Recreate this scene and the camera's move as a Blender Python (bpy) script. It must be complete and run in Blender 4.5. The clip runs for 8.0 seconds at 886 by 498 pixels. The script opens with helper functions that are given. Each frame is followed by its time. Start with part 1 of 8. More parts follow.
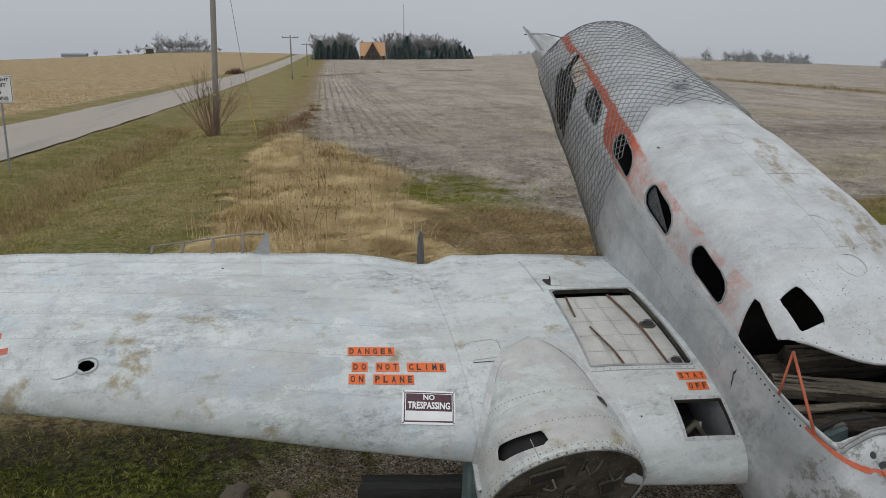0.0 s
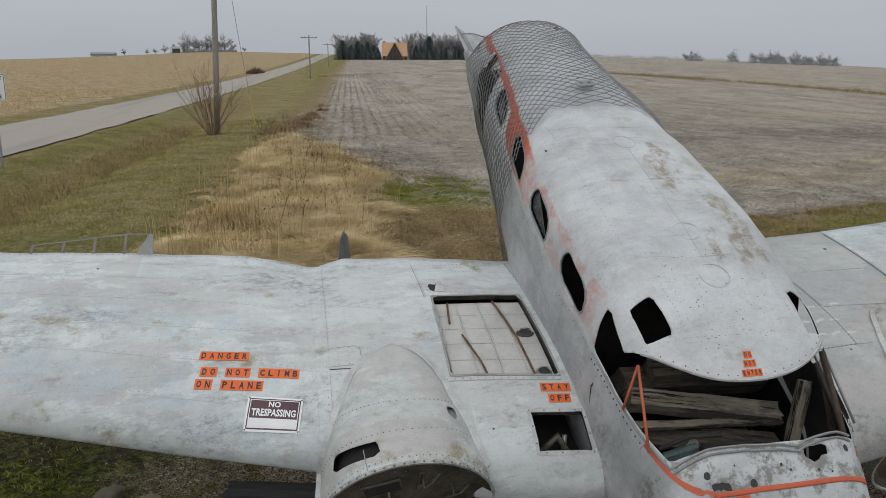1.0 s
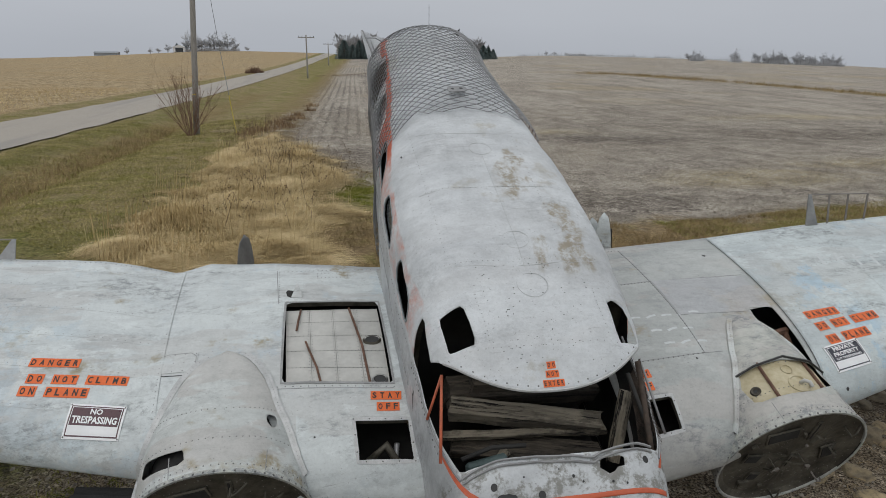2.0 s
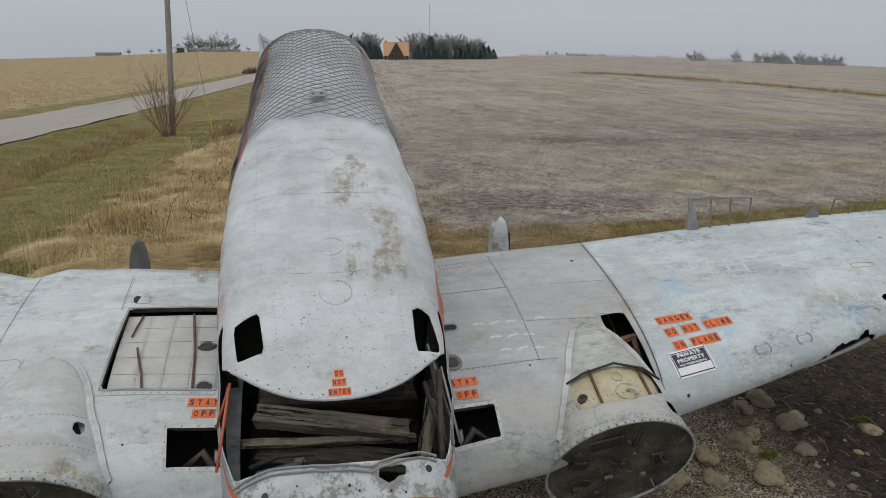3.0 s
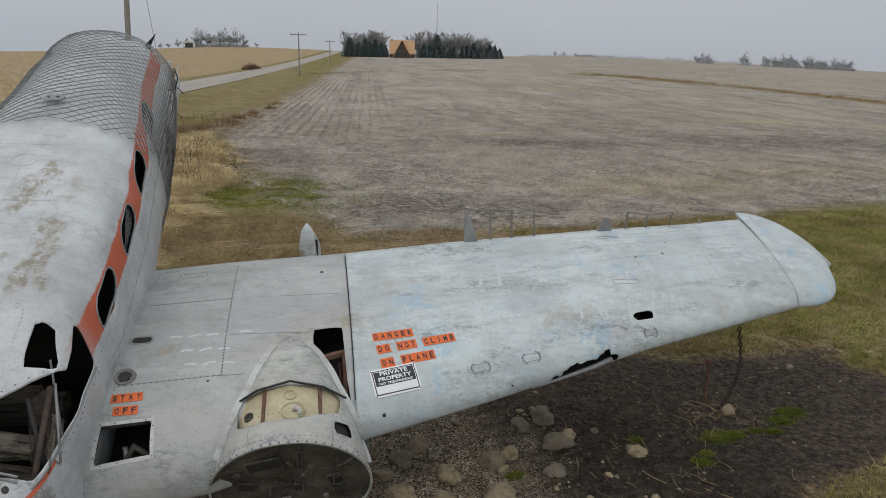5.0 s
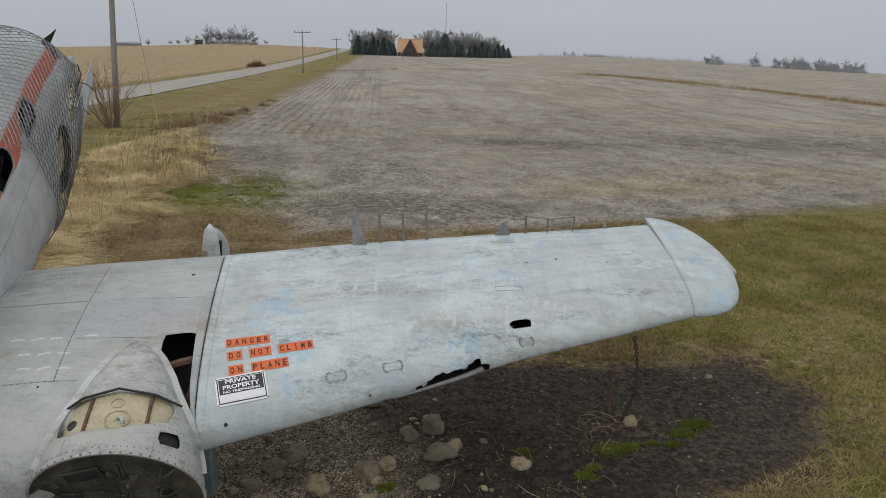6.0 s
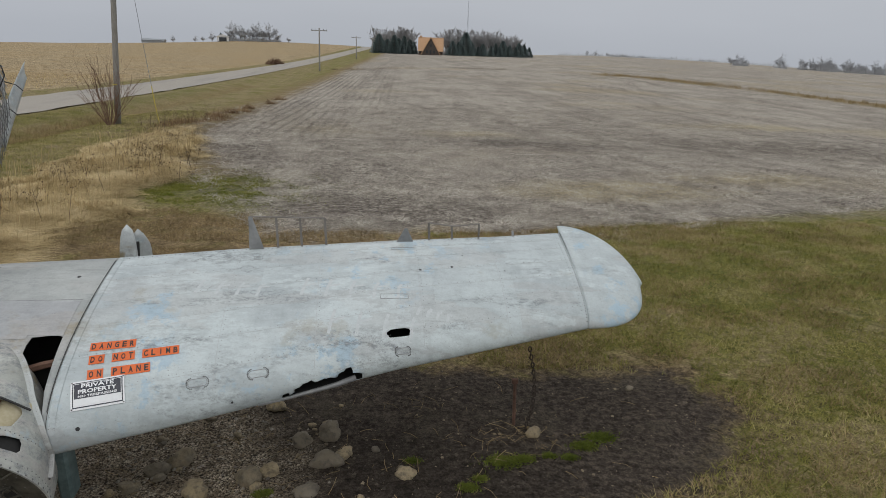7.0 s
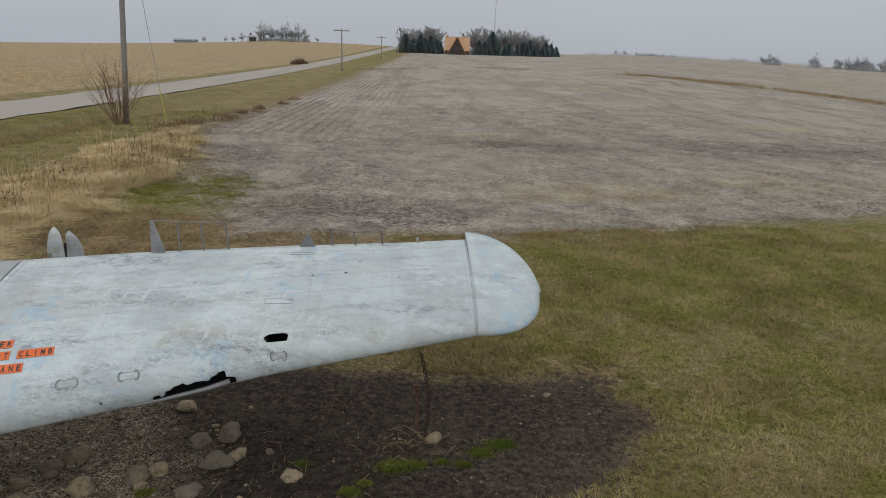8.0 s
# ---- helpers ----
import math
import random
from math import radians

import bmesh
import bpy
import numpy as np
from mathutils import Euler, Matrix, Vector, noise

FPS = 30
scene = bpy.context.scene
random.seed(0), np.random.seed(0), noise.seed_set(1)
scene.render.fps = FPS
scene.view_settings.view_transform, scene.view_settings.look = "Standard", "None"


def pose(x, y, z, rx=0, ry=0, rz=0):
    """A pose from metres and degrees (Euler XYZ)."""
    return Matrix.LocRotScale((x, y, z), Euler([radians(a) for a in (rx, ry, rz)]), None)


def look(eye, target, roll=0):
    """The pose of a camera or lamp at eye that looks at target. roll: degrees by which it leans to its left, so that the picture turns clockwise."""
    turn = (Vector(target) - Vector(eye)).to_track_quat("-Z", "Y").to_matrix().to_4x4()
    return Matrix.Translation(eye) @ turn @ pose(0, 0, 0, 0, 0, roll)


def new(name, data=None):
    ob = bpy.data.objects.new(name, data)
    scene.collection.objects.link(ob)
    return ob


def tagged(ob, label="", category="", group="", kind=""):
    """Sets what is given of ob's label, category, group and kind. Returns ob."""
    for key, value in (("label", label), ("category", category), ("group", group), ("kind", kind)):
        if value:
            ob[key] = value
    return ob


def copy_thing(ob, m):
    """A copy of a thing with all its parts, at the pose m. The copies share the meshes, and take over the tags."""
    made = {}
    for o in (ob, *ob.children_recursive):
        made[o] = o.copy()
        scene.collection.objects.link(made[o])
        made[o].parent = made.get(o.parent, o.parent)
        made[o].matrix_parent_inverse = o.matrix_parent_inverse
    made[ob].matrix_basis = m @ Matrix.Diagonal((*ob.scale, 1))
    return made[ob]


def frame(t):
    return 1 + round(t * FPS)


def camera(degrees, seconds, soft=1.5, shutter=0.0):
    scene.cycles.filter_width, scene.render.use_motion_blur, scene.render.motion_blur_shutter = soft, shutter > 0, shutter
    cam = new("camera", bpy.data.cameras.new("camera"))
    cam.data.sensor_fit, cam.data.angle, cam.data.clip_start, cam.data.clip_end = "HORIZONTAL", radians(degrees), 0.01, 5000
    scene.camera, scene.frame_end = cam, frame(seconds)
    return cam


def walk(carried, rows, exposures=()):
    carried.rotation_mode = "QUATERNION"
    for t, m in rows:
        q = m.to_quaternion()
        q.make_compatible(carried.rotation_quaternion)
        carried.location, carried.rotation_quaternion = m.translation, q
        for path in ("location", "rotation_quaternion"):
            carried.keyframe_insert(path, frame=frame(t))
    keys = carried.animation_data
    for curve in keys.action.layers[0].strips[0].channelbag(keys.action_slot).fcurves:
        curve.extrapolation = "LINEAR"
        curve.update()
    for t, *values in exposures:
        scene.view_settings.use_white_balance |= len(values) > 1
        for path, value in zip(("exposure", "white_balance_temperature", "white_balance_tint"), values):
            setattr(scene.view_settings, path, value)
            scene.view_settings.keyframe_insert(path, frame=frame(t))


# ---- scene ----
cam = camera(66.9, 8.0, soft=0.8)
PATH = [
    (0.0, -3.563, -2.888, 3.231, 74.30, -0.33, -14.05),
    (0.5, -3.001, -2.930, 3.223, 74.32, -0.40, -12.89),
    (1.0, -2.459, -3.021, 3.235, 74.33, -0.56, -12.00),
    (1.5, -1.909, -3.117, 3.265, 74.30, -0.68, -11.73),
    (3.0, -0.116, -3.452, 3.352, 74.27, -0.58, -11.32),
    (3.5, 0.472, -3.516, 3.375, 74.23, -0.76, -11.14),
    (4.0, 1.034, -3.582, 3.407, 74.17, -1.11, -11.01),
    (4.5, 1.600, -3.672, 3.435, 74.16, -1.32, -10.65),
    (5.0, 2.179, -3.723, 3.456, 74.15, -1.41, -10.32),
    (6.5, 3.918, -3.749, 3.517, 73.95, -2.12, -8.59),
    (7.0, 4.503, -3.832, 3.580, 73.86, -2.28, -7.44),
    (7.5, 5.116, -3.936, 3.651, 73.76, -2.34, -6.09),
    (8.0, 5.734, -3.985, 3.702, 73.71, -2.21, -5.00),
]
walk(cam, [(t, pose(x, y, z, rx, ry, rz)) for t, x, y, z, rx, ry, rz in PATH])

# ---- sky and light: an even overcast, brighter overhead ----
world = bpy.data.worlds.new("overcast")
scene.world = world
world.use_nodes = True
wn, wl = world.node_tree.nodes, world.node_tree.links
sky = wn.new("ShaderNodeTexSky")
sky.sky_type, sky.sun_disc = "NISHITA", False
sky.sun_elevation, sky.sun_rotation = radians(48), radians(200)
sky.air_density, sky.dust_density = 1.5, 4.0
grey = wn.new("ShaderNodeHueSaturation")
grey.inputs["Saturation"].default_value = 0.10
wl.new(sky.outputs[0], grey.inputs["Color"])
coord = wn.new("ShaderNodeTexCoord")
split = wn.new("ShaderNodeSeparateXYZ")
wl.new(coord.outputs["Generated"], split.inputs[0])
cloud = wn.new("ShaderNodeValToRGB")
cloud.color_ramp.elements[0].position, cloud.color_ramp.elements[0].color = 0.0, (0.405, 0.43, 0.475, 1)
cloud.color_ramp.elements[1].position, cloud.color_ramp.elements[1].color = 0.85, (0.80, 0.815, 0.835, 1)
wl.new(split.outputs["Z"], cloud.inputs[0])
drift = wn.new("ShaderNodeTexNoise")
drift.inputs["Scale"].default_value, drift.inputs["Detail"].default_value = 2.2, 4.0
stretch = wn.new("ShaderNodeMapping")
stretch.inputs["Scale"].default_value = (1, 1, 5)
wl.new(coord.outputs["Generated"], stretch.inputs[0])
wl.new(stretch.outputs[0], drift.inputs["Vector"])
soft_cloud = wn.new("ShaderNodeMapRange")
soft_cloud.inputs["To Min"].default_value, soft_cloud.inputs["To Max"].default_value = 0.93, 1.07
wl.new(drift.outputs["Fac"], soft_cloud.inputs[0])
deck = wn.new("ShaderNodeVectorMath")
deck.operation = "SCALE"
wl.new(cloud.outputs[0], deck.inputs[0])
wl.new(soft_cloud.outputs[0], deck.inputs["Scale"])
back_sky, back_deck, both = wn.new("ShaderNodeBackground"), wn.new("ShaderNodeBackground"), wn.new("ShaderNodeAddShader")
back_sky.inputs["Strength"].default_value = 0.006
back_deck.inputs["Strength"].default_value = 1.0
wl.new(grey.outputs[0], back_sky.inputs[0])
wl.new(deck.outputs[0], back_deck.inputs[0])
wl.new(back_sky.outputs[0], both.inputs[0])
wl.new(back_deck.outputs[0], both.inputs[1])
wl.new(both.outputs[0], wn["World Output"].inputs[0])
sun = new("sun", bpy.data.lights.new("sun", "SUN"))
sun.data.energy, sun.data.angle, sun.data.color = 0.5, radians(40), (1.0, 0.97, 0.93)
sun.matrix_world = look((-20, -30, 45), (0, 0, 0))
scene.view_settings.exposure = 0.0

# ---- materials ----
def rgb(c):
    return (c[0], c[1], c[2], 1.0)


class Shade:
    """A small builder of node materials on one Principled surface."""

    def __init__(self, name, rough=0.6, metal=0.0, coords="Object"):
        self.m = bpy.data.materials.new(name)
        self.m.use_nodes = True
        self.t = self.m.node_tree
        self.b = self.t.nodes["Principled BSDF"]
        self.b.inputs["Roughness"].default_value, self.b.inputs["Metallic"].default_value = rough, metal
        self.where = self.node("ShaderNodeTexCoord").outputs[coords]

    def node(self, kind, **inputs):
        n = self.t.nodes.new(kind)
        for key, value in inputs.items():
            self.put(n.inputs[key.replace("_", " ")], value)
        return n

    def put(self, socket, value):
        if isinstance(value, bpy.types.NodeSocket):
            self.t.links.new(value, socket)
        else:
            socket.default_value = value

    def noise(self, scale, detail=4.0, rough=0.55, stretch=None, warp=0.0):
        where = self.where
        if stretch:
            mp = self.node("ShaderNodeMapping", Vector=where, Scale=stretch)
            where = mp.outputs[0]
        return self.node("ShaderNodeTexNoise", Vector=where, Scale=scale, Detail=detail, Roughness=rough, Distortion=warp).outputs["Fac"]

    def cells(self, scale, out="Distance", feature="F1"):
        n = self.node("ShaderNodeTexVoronoi", Vector=self.where, Scale=scale)
        n.feature = feature
        return n.outputs[out]

    def band(self, value, low, high, to_low=0.0, to_high=1.0):
        n = self.node("ShaderNodeMapRange", Value=value)
        n.interpolation_type = "SMOOTHSTEP"
        for key, v in zip(("From Min", "From Max", "To Min", "To Max"), (low, high, to_low, to_high)):
            n.inputs[key].default_value = v
        return n.outputs[0]

    def calc(self, how, a, b=0.0, c=0.0):
        n = self.node("ShaderNodeMath")
        n.operation = how
        for socket, v in zip(n.inputs, (a, b, c)):
            self.put(socket, v)
        return n.outputs[0]

    def mix(self, fac, a, b):
        n = self.node("ShaderNodeMix")
        n.data_type = "RGBA"
        self.put(n.inputs[0], fac)
        for socket, v in ((n.inputs[6], a), (n.inputs[7], b)):
            self.put(socket, rgb(v) if isinstance(v, tuple) else v)
        return n.outputs[2]

    def times(self, colour, value):
        n = self.node("ShaderNodeMix")
        n.data_type, n.blend_type = "RGBA", "MULTIPLY"
        n.inputs[0].default_value = 1.0
        self.put(n.inputs[6], colour)
        self.put(n.inputs[7], value)
        return n.outputs[2]

    def axis(self, k):
        return self.node("ShaderNodeSeparateXYZ", Vector=self.where).outputs[k]

    def attribute(self, name):
        n = self.node("ShaderNodeAttribute")
        n.attribute_name = name
        return n.outputs["Fac"]

    def island(self):
        return self.node("ShaderNodeNewGeometry").outputs["Random Per Island"]

    def each(self):
        return self.node("ShaderNodeObjectInfo").outputs["Random"]

    def bump(self, height, strength=0.3, distance=0.01):
        n = self.node("ShaderNodeBump", Height=height, Strength=strength, Distance=distance)
        if self.b.inputs["Normal"].is_linked:
            self.t.links.new(self.b.inputs["Normal"].links[0].from_socket, n.inputs["Normal"])
        self.t.links.new(n.outputs[0], self.b.inputs["Normal"])
        return self

    def done(self, colour, rough=None):
        self.put(self.b.inputs["Base Color"], rgb(colour) if isinstance(colour, tuple) else colour)
        if rough is not None:
            self.put(self.b.inputs["Roughness"], rough)
        return self.m


def plain(name, low, high, scale=8.0, rough=0.7, metal=0.0, bump=0.2, depth=0.004, grain=None):
    s = Shade(name, rough, metal)
    fine = s.noise(scale * 6, 5, 0.65, grain)
    big = s.noise(scale, 4, 0.55, grain)
    s.bump(fine, bump, depth)
    k = s.calc("ADD", s.calc("MULTIPLY", s.band(big, 0.3, 0.7), 0.6), s.calc("MULTIPLY", s.band(fine, 0.3, 0.7), 0.4))
    return s.done(s.mix(k, low, high), s.band(fine, 0.2, 0.8, max(0.05, rough - 0.12), min(1.0, rough + 0.12)))


def weathered(name, base, dull, metal=0.0, blue=0.0, lichen=0.35, scuff=0.5, band=None, panels=0.07, beige=0.5, crisp=0.04, worn=0.0):
    """Old aircraft paint: chalky, repainted in patches, flaking to dull metal, with lichen; band: paint of the window line."""
    s = Shade(name, 0.55, metal)
    x, y, z = s.axis("X"), s.axis("Y"), s.axis("Z")
    fine = s.noise(34, 6, 0.72)
    mid = s.noise(7.5, 7, 0.72, None, 0.6)
    cloudy = s.noise(0.9, 6, 0.62)
    span = s.noise(2.4, 6, 0.65, (0.35, 1.0, 1.0))
    tile = s.node("ShaderNodeTexWhiteNoise", Vector=s.node("ShaderNodeCombineXYZ", X=s.calc("FLOOR", s.calc("MULTIPLY", x, 1.34)), Y=s.calc("FLOOR", s.calc("MULTIPLY", y, 3.1))).outputs[0]).outputs["Value"]
    k = s.band(s.calc("ADD", s.calc("MULTIPLY", cloudy, 0.5), s.calc("ADD", s.calc("MULTIPLY", span, 0.45), s.calc("MULTIPLY", tile, panels))), 0.40, 0.68)
    colour = s.mix(k, base, dull)
    # old overpaint: sharp-edged warm grey and white patches
    warm = s.calc("ADD", s.noise(1.15, 4, 0.58, (0.42, 1.5, 1.0)), s.calc("MULTIPLY", tile, 0.09))
    colour = s.mix(s.calc("MULTIPLY", s.band(warm, 0.585, 0.60), beige), colour, (0.435, 0.415, 0.395))
    white = s.calc("ADD", s.noise(2.1, 7, 0.70, (0.5, 1.2, 1.0)), s.calc("MULTIPLY", mid, 0.12))
    colour = s.mix(s.calc("MULTIPLY", s.band(white, 0.60 - crisp / 2, 0.60 + crisp / 2), 0.55), colour, tuple(min(0.8, v * 1.14) for v in base))
    streak = s.noise(4.0, 6, 0.65, (1.0, 0.25, 1.0))
    colour = s.mix(s.calc("MULTIPLY", s.band(streak, 0.50, 0.70), 0.22), colour, tuple(v * 0.70 for v in dull))
    if blue:
        tint = s.calc("MULTIPLY", s.band(s.noise(2.3, 8, 0.75), 0.53, 0.585), s.band(s.noise(0.8, 3, 0.5), 0.40, 0.54))
        colour = s.mix(s.calc("MULTIPLY", tint, blue), colour, (0.36, 0.50, 0.60))
    # flaking paint: dark flecks in drawn-out patches
    fleck = s.band(s.noise(19, 10, 0.84, (0.6, 1.0, 1.0)), 0.44, 0.60)
    patch = s.band(s.noise(1.5, 8, 0.74, (0.45, 1.5, 1.0)), 0.50 - worn, 0.64 - worn)
    colour = s.mix(s.calc("MULTIPLY", s.calc("MULTIPLY", fleck, patch), scuff), colour, (0.185, 0.20, 0.21))
    thin = s.calc("MULTIPLY", s.band(s.noise(5.5, 9, 0.78), 0.53, 0.64), s.band(s.noise(0.7, 4, 0.6), 0.44, 0.60))
    colour = s.mix(s.calc("MULTIPLY", thin, scuff * 0.55), colour, (0.27, 0.285, 0.295))
    # lichen and rust-brown smears
    smear = s.calc("MULTIPLY", s.band(s.noise(2.1, 5, 0.6, (0.8, 1.0, 1.0)), 0.60 - 0.07 * (lichen > 0.9), 0.68 - 0.05 * (lichen > 0.9)), s.band(s.noise(11, 6, 0.72), 0.36, 0.56))
    colour = s.mix(s.calc("MULTIPLY", smear, lichen), colour, (0.285, 0.24, 0.145))
    specks = s.calc("MULTIPLY", s.band(s.noise(55, 4, 0.75), 0.62, 0.69), 0.55)
    colour = s.mix(specks, colour, (0.16, 0.16, 0.155))
    if band:
        low, high, fade_a, fade_b, hue = band
        edge = s.calc("ADD", z, s.calc("MULTIPLY", s.calc("SUBTRACT", mid, 0.5), 0.05))
        rise = s.band(y, 3.42, 3.72, 0.0, 0.22)
        right = s.band(x, -0.1, 0.1)
        rise = s.calc("ADD", s.calc("MULTIPLY", rise, s.band(x, -0.1, 0.1, 1.0, 0.35)), s.calc("MULTIPLY", right, 0.03))
        inside = s.calc("MULTIPLY", s.band(s.calc("SUBTRACT", edge, rise), low, low + 0.02), s.band(s.calc("ADD", edge, s.calc("MULTIPLY", right, 0.035)), high, high - 0.02))
        left = s.band(y, fade_a, fade_b, 0.30, 1.0)
        keep = s.calc("MAXIMUM", left, right)
        wear = s.band(s.calc("ADD", s.noise(5.5, 7, 0.72), s.calc("MULTIPLY", keep, 0.50)), 0.52, 0.88)
        tint = s.mix(keep, (0.53, 0.30, 0.25), hue)
        front = s.band(y, 0.95, 1.35)
        colour = s.mix(s.calc("MULTIPLY", inside, s.calc("MULTIPLY", wear, front)), colour, tint)
        bare = s.calc("MULTIPLY", s.band(edge, low + 0.01, low - 0.07), s.band(s.noise(1.6, 6, 0.7), 0.30, 0.50, 0.72, 1.0))
        bare = s.calc("MULTIPLY", bare, s.band(x, -0.1, 0.1, 1.0, 0.35))
        grey = s.mix(s.band(s.noise(2.2, 6, 0.7), 0.35, 0.65), (0.345, 0.36, 0.372), (0.50, 0.515, 0.525))
        grey = s.mix(s.calc("MULTIPLY", s.calc("MULTIPLY", fleck, patch), 0.5), grey, (0.10, 0.10, 0.10))
        colour = s.mix(s.calc("MULTIPLY", bare, 0.9), colour, grey)
        # brown grime round the roof hatches
        grime = s.calc("MULTIPLY", s.calc("MULTIPLY", s.band(x, -0.02, 0.12), s.band(x, 0.56, 0.44)), s.calc("MULTIPLY", s.band(y, 1.30, 1.42), s.band(y, 3.15, 2.7)))
        grime = s.calc("MULTIPLY", grime, s.calc("MULTIPLY", s.band(s.noise(2.6, 4, 0.6, (1.4, 0.8, 0.2)), 0.50, 0.58), s.band(s.noise(16, 7, 0.75), 0.36, 0.60)))
        colour = s.mix(s.calc("MULTIPLY", grime, 0.85), colour, (0.25, 0.21, 0.14))
        # bare metal where the paint is gone, and on the scarred nose
        s.put(s.b.inputs["Metallic"], s.calc("MULTIPLY", bare, 0.10))
        scar = s.calc("MULTIPLY", s.band(s.noise(6, 8, 0.78), 0.47, 0.57), s.band(y, 0.42, 0.30))
        colour = s.mix(s.calc("MULTIPLY", scar, 0.8), colour, (0.17, 0.165, 0.14))
    chalk = s.calc("MULTIPLY", s.band(s.noise(60, 4, 0.7), 0.34, 0.62, 0.95, 1.02), s.band(s.noise(9, 8, 0.78, (0.6, 1.0, 1.0)), 0.36, 0.58, 0.91, 1.03))
    scratch = s.calc("MULTIPLY", s.band(s.noise(7.0, 7, 0.8, (0.35, 4.5, 1.0), 0.5), 0.585, 0.62), s.band(s.noise(1.2, 4, 0.6), 0.42, 0.60))
    chalk = s.calc("MULTIPLY", chalk, s.band(scratch, 0.0, 1.0, 1.0, 0.82))
    colour = s.times(colour, s.node("ShaderNodeCombineColor", Red=chalk, Green=chalk, Blue=chalk).outputs[0])
    s.bump(s.noise(2.6, 3, 0.5), 0.45, 0.05)
    s.bump(s.noise(9, 3, 0.5), 0.2, 0.012)
    s.bump(fine, 0.12, 0.002)
    return s.done(colour, s.band(fine, 0.25, 0.75, 0.38, 0.68))


M = {}
M["wing"] = weathered("wing_paint", (0.57, 0.61, 0.61), (0.45, 0.485, 0.495), lichen=0.9, scuff=0.85, blue=0.25, beige=0.32, worn=0.0)
M["wing_right"] = weathered("wing_paint_blue", (0.52, 0.575, 0.58), (0.40, 0.445, 0.46), blue=0.75, lichen=0.3, scuff=0.8, beige=0.25, worn=0.01)
M["centre_right"] = weathered("centre_paint", (0.41, 0.43, 0.42), (0.30, 0.32, 0.315), lichen=0.6, scuff=0.8, beige=0.5)
M["hull"] = weathered("hull_paint", (0.565, 0.59, 0.605), (0.415, 0.435, 0.45), lichen=0.4, scuff=0.34, beige=0.1, crisp=0.25, band=(1.145, 1.45, 2.75, 3.15, (0.52, 0.105, 0.045)))
M["nacelle"] = weathered("nacelle_paint", (0.46, 0.47, 0.435), (0.315, 0.325, 0.295), lichen=0.9, scuff=0.95, blue=0.35, beige=0.6, worn=0.10)
M["nacelle_left"] = weathered("nacelle_paint_white", (0.54, 0.57, 0.56), (0.42, 0.445, 0.435), lichen=0.95, scuff=0.6, beige=0.55, worn=0.03)
M["grey_panel"] = weathered("grey_panel_paint", (0.40, 0.415, 0.425), (0.34, 0.35, 0.36), lichen=0.25, scuff=0.3)
M["stripe"] = weathered("orange_stripe_paint", (0.55, 0.115, 0.05), (0.46, 0.10, 0.05), lichen=0.1, scuff=0.8, beige=0.0)
M["metal"] = plain("dull_aluminium", (0.30, 0.31, 0.32), (0.50, 0.51, 0.52), 6, 0.48, 0.6, 0.15)
M["trim_metal"] = plain("edge_strip_metal", (0.36, 0.37, 0.37), (0.56, 0.57, 0.57), 12, 0.5, 0.25, 0.15)
M["dark_metal"] = plain("dull_grey_metal", (0.20, 0.205, 0.21), (0.34, 0.345, 0.345), 6, 0.6, 0.3, 0.15)
M["rivet"] = plain("rivet_heads", (0.10, 0.10, 0.10), (0.22, 0.22, 0.22), 20, 0.6, 0.3)
M["seam"] = plain("seam_grime", (0.20, 0.205, 0.205), (0.36, 0.37, 0.37), 9, 0.8)
M["seam_faint"] = plain("faint_seam", (0.37, 0.385, 0.39), (0.50, 0.515, 0.52), 9, 0.8)
M["frame_metal"] = plain("brown_grey_metal", (0.15, 0.135, 0.12), (0.26, 0.24, 0.22), 8, 0.7, 0.2)
# near-black: shade inside the wreck put into the colour; also colours black tubes
M["near_black"] = plain("near_black_shade_and_parts", (0.012, 0.012, 0.012), (0.035, 0.034, 0.032), 9, 0.85)
M["firewall"] = plain("firewall_metal", (0.022, 0.020, 0.015), (0.150, 0.138, 0.110), 5, 0.62, 0.25, 0.4)
M["tank"] = plain("tank_skin", (0.40, 0.40, 0.38), (0.55, 0.55, 0.52), 4, 0.6, 0.0, 0.25)
M["tank_yellow"] = plain("tank_primer", (0.36, 0.30, 0.17), (0.58, 0.53, 0.38), 4, 0.65)
M["rust"] = plain("rusty_steel", (0.075, 0.042, 0.030), (0.20, 0.11, 0.075), 14, 0.85, 0.1, 0.5)
M["orange_metal"] = plain("orange_frame_paint", (0.30, 0.085, 0.045), (0.55, 0.13, 0.06), 14, 0.65)
M["label"] = plain("orange_label_film", (0.66, 0.115, 0.02), (0.78, 0.16, 0.035), 9, 0.45, 0.0, 0.05)
# black of print, gaps and cables; also the painted shade in small holes
M["flat_black"] = plain("black_print_and_hole_shade", (0.018, 0.018, 0.018), (0.035, 0.035, 0.035), 20, 0.5, 0.0, 0.05)
M["sign_white"] = plain("sign_white_plastic", (0.74, 0.75, 0.76), (0.82, 0.83, 0.84), 9, 0.4, 0.0, 0.05)
M["sign_maroon"] = plain("sign_maroon_print", (0.055, 0.018, 0.028), (0.085, 0.028, 0.040), 6, 0.35, 0.0, 0.05)
M["sign_navy"] = plain("sign_navy_print", (0.020, 0.022, 0.035), (0.035, 0.038, 0.055), 6, 0.35, 0.0, 0.05)
M["teal"] = plain("teal_primer", (0.05, 0.085, 0.085), (0.16, 0.22, 0.22), 5, 0.6)
M["wire"] = plain("galvanised_wire", (0.20, 0.205, 0.21), (0.36, 0.365, 0.37), 12, 0.5, 0.55, 0.1)
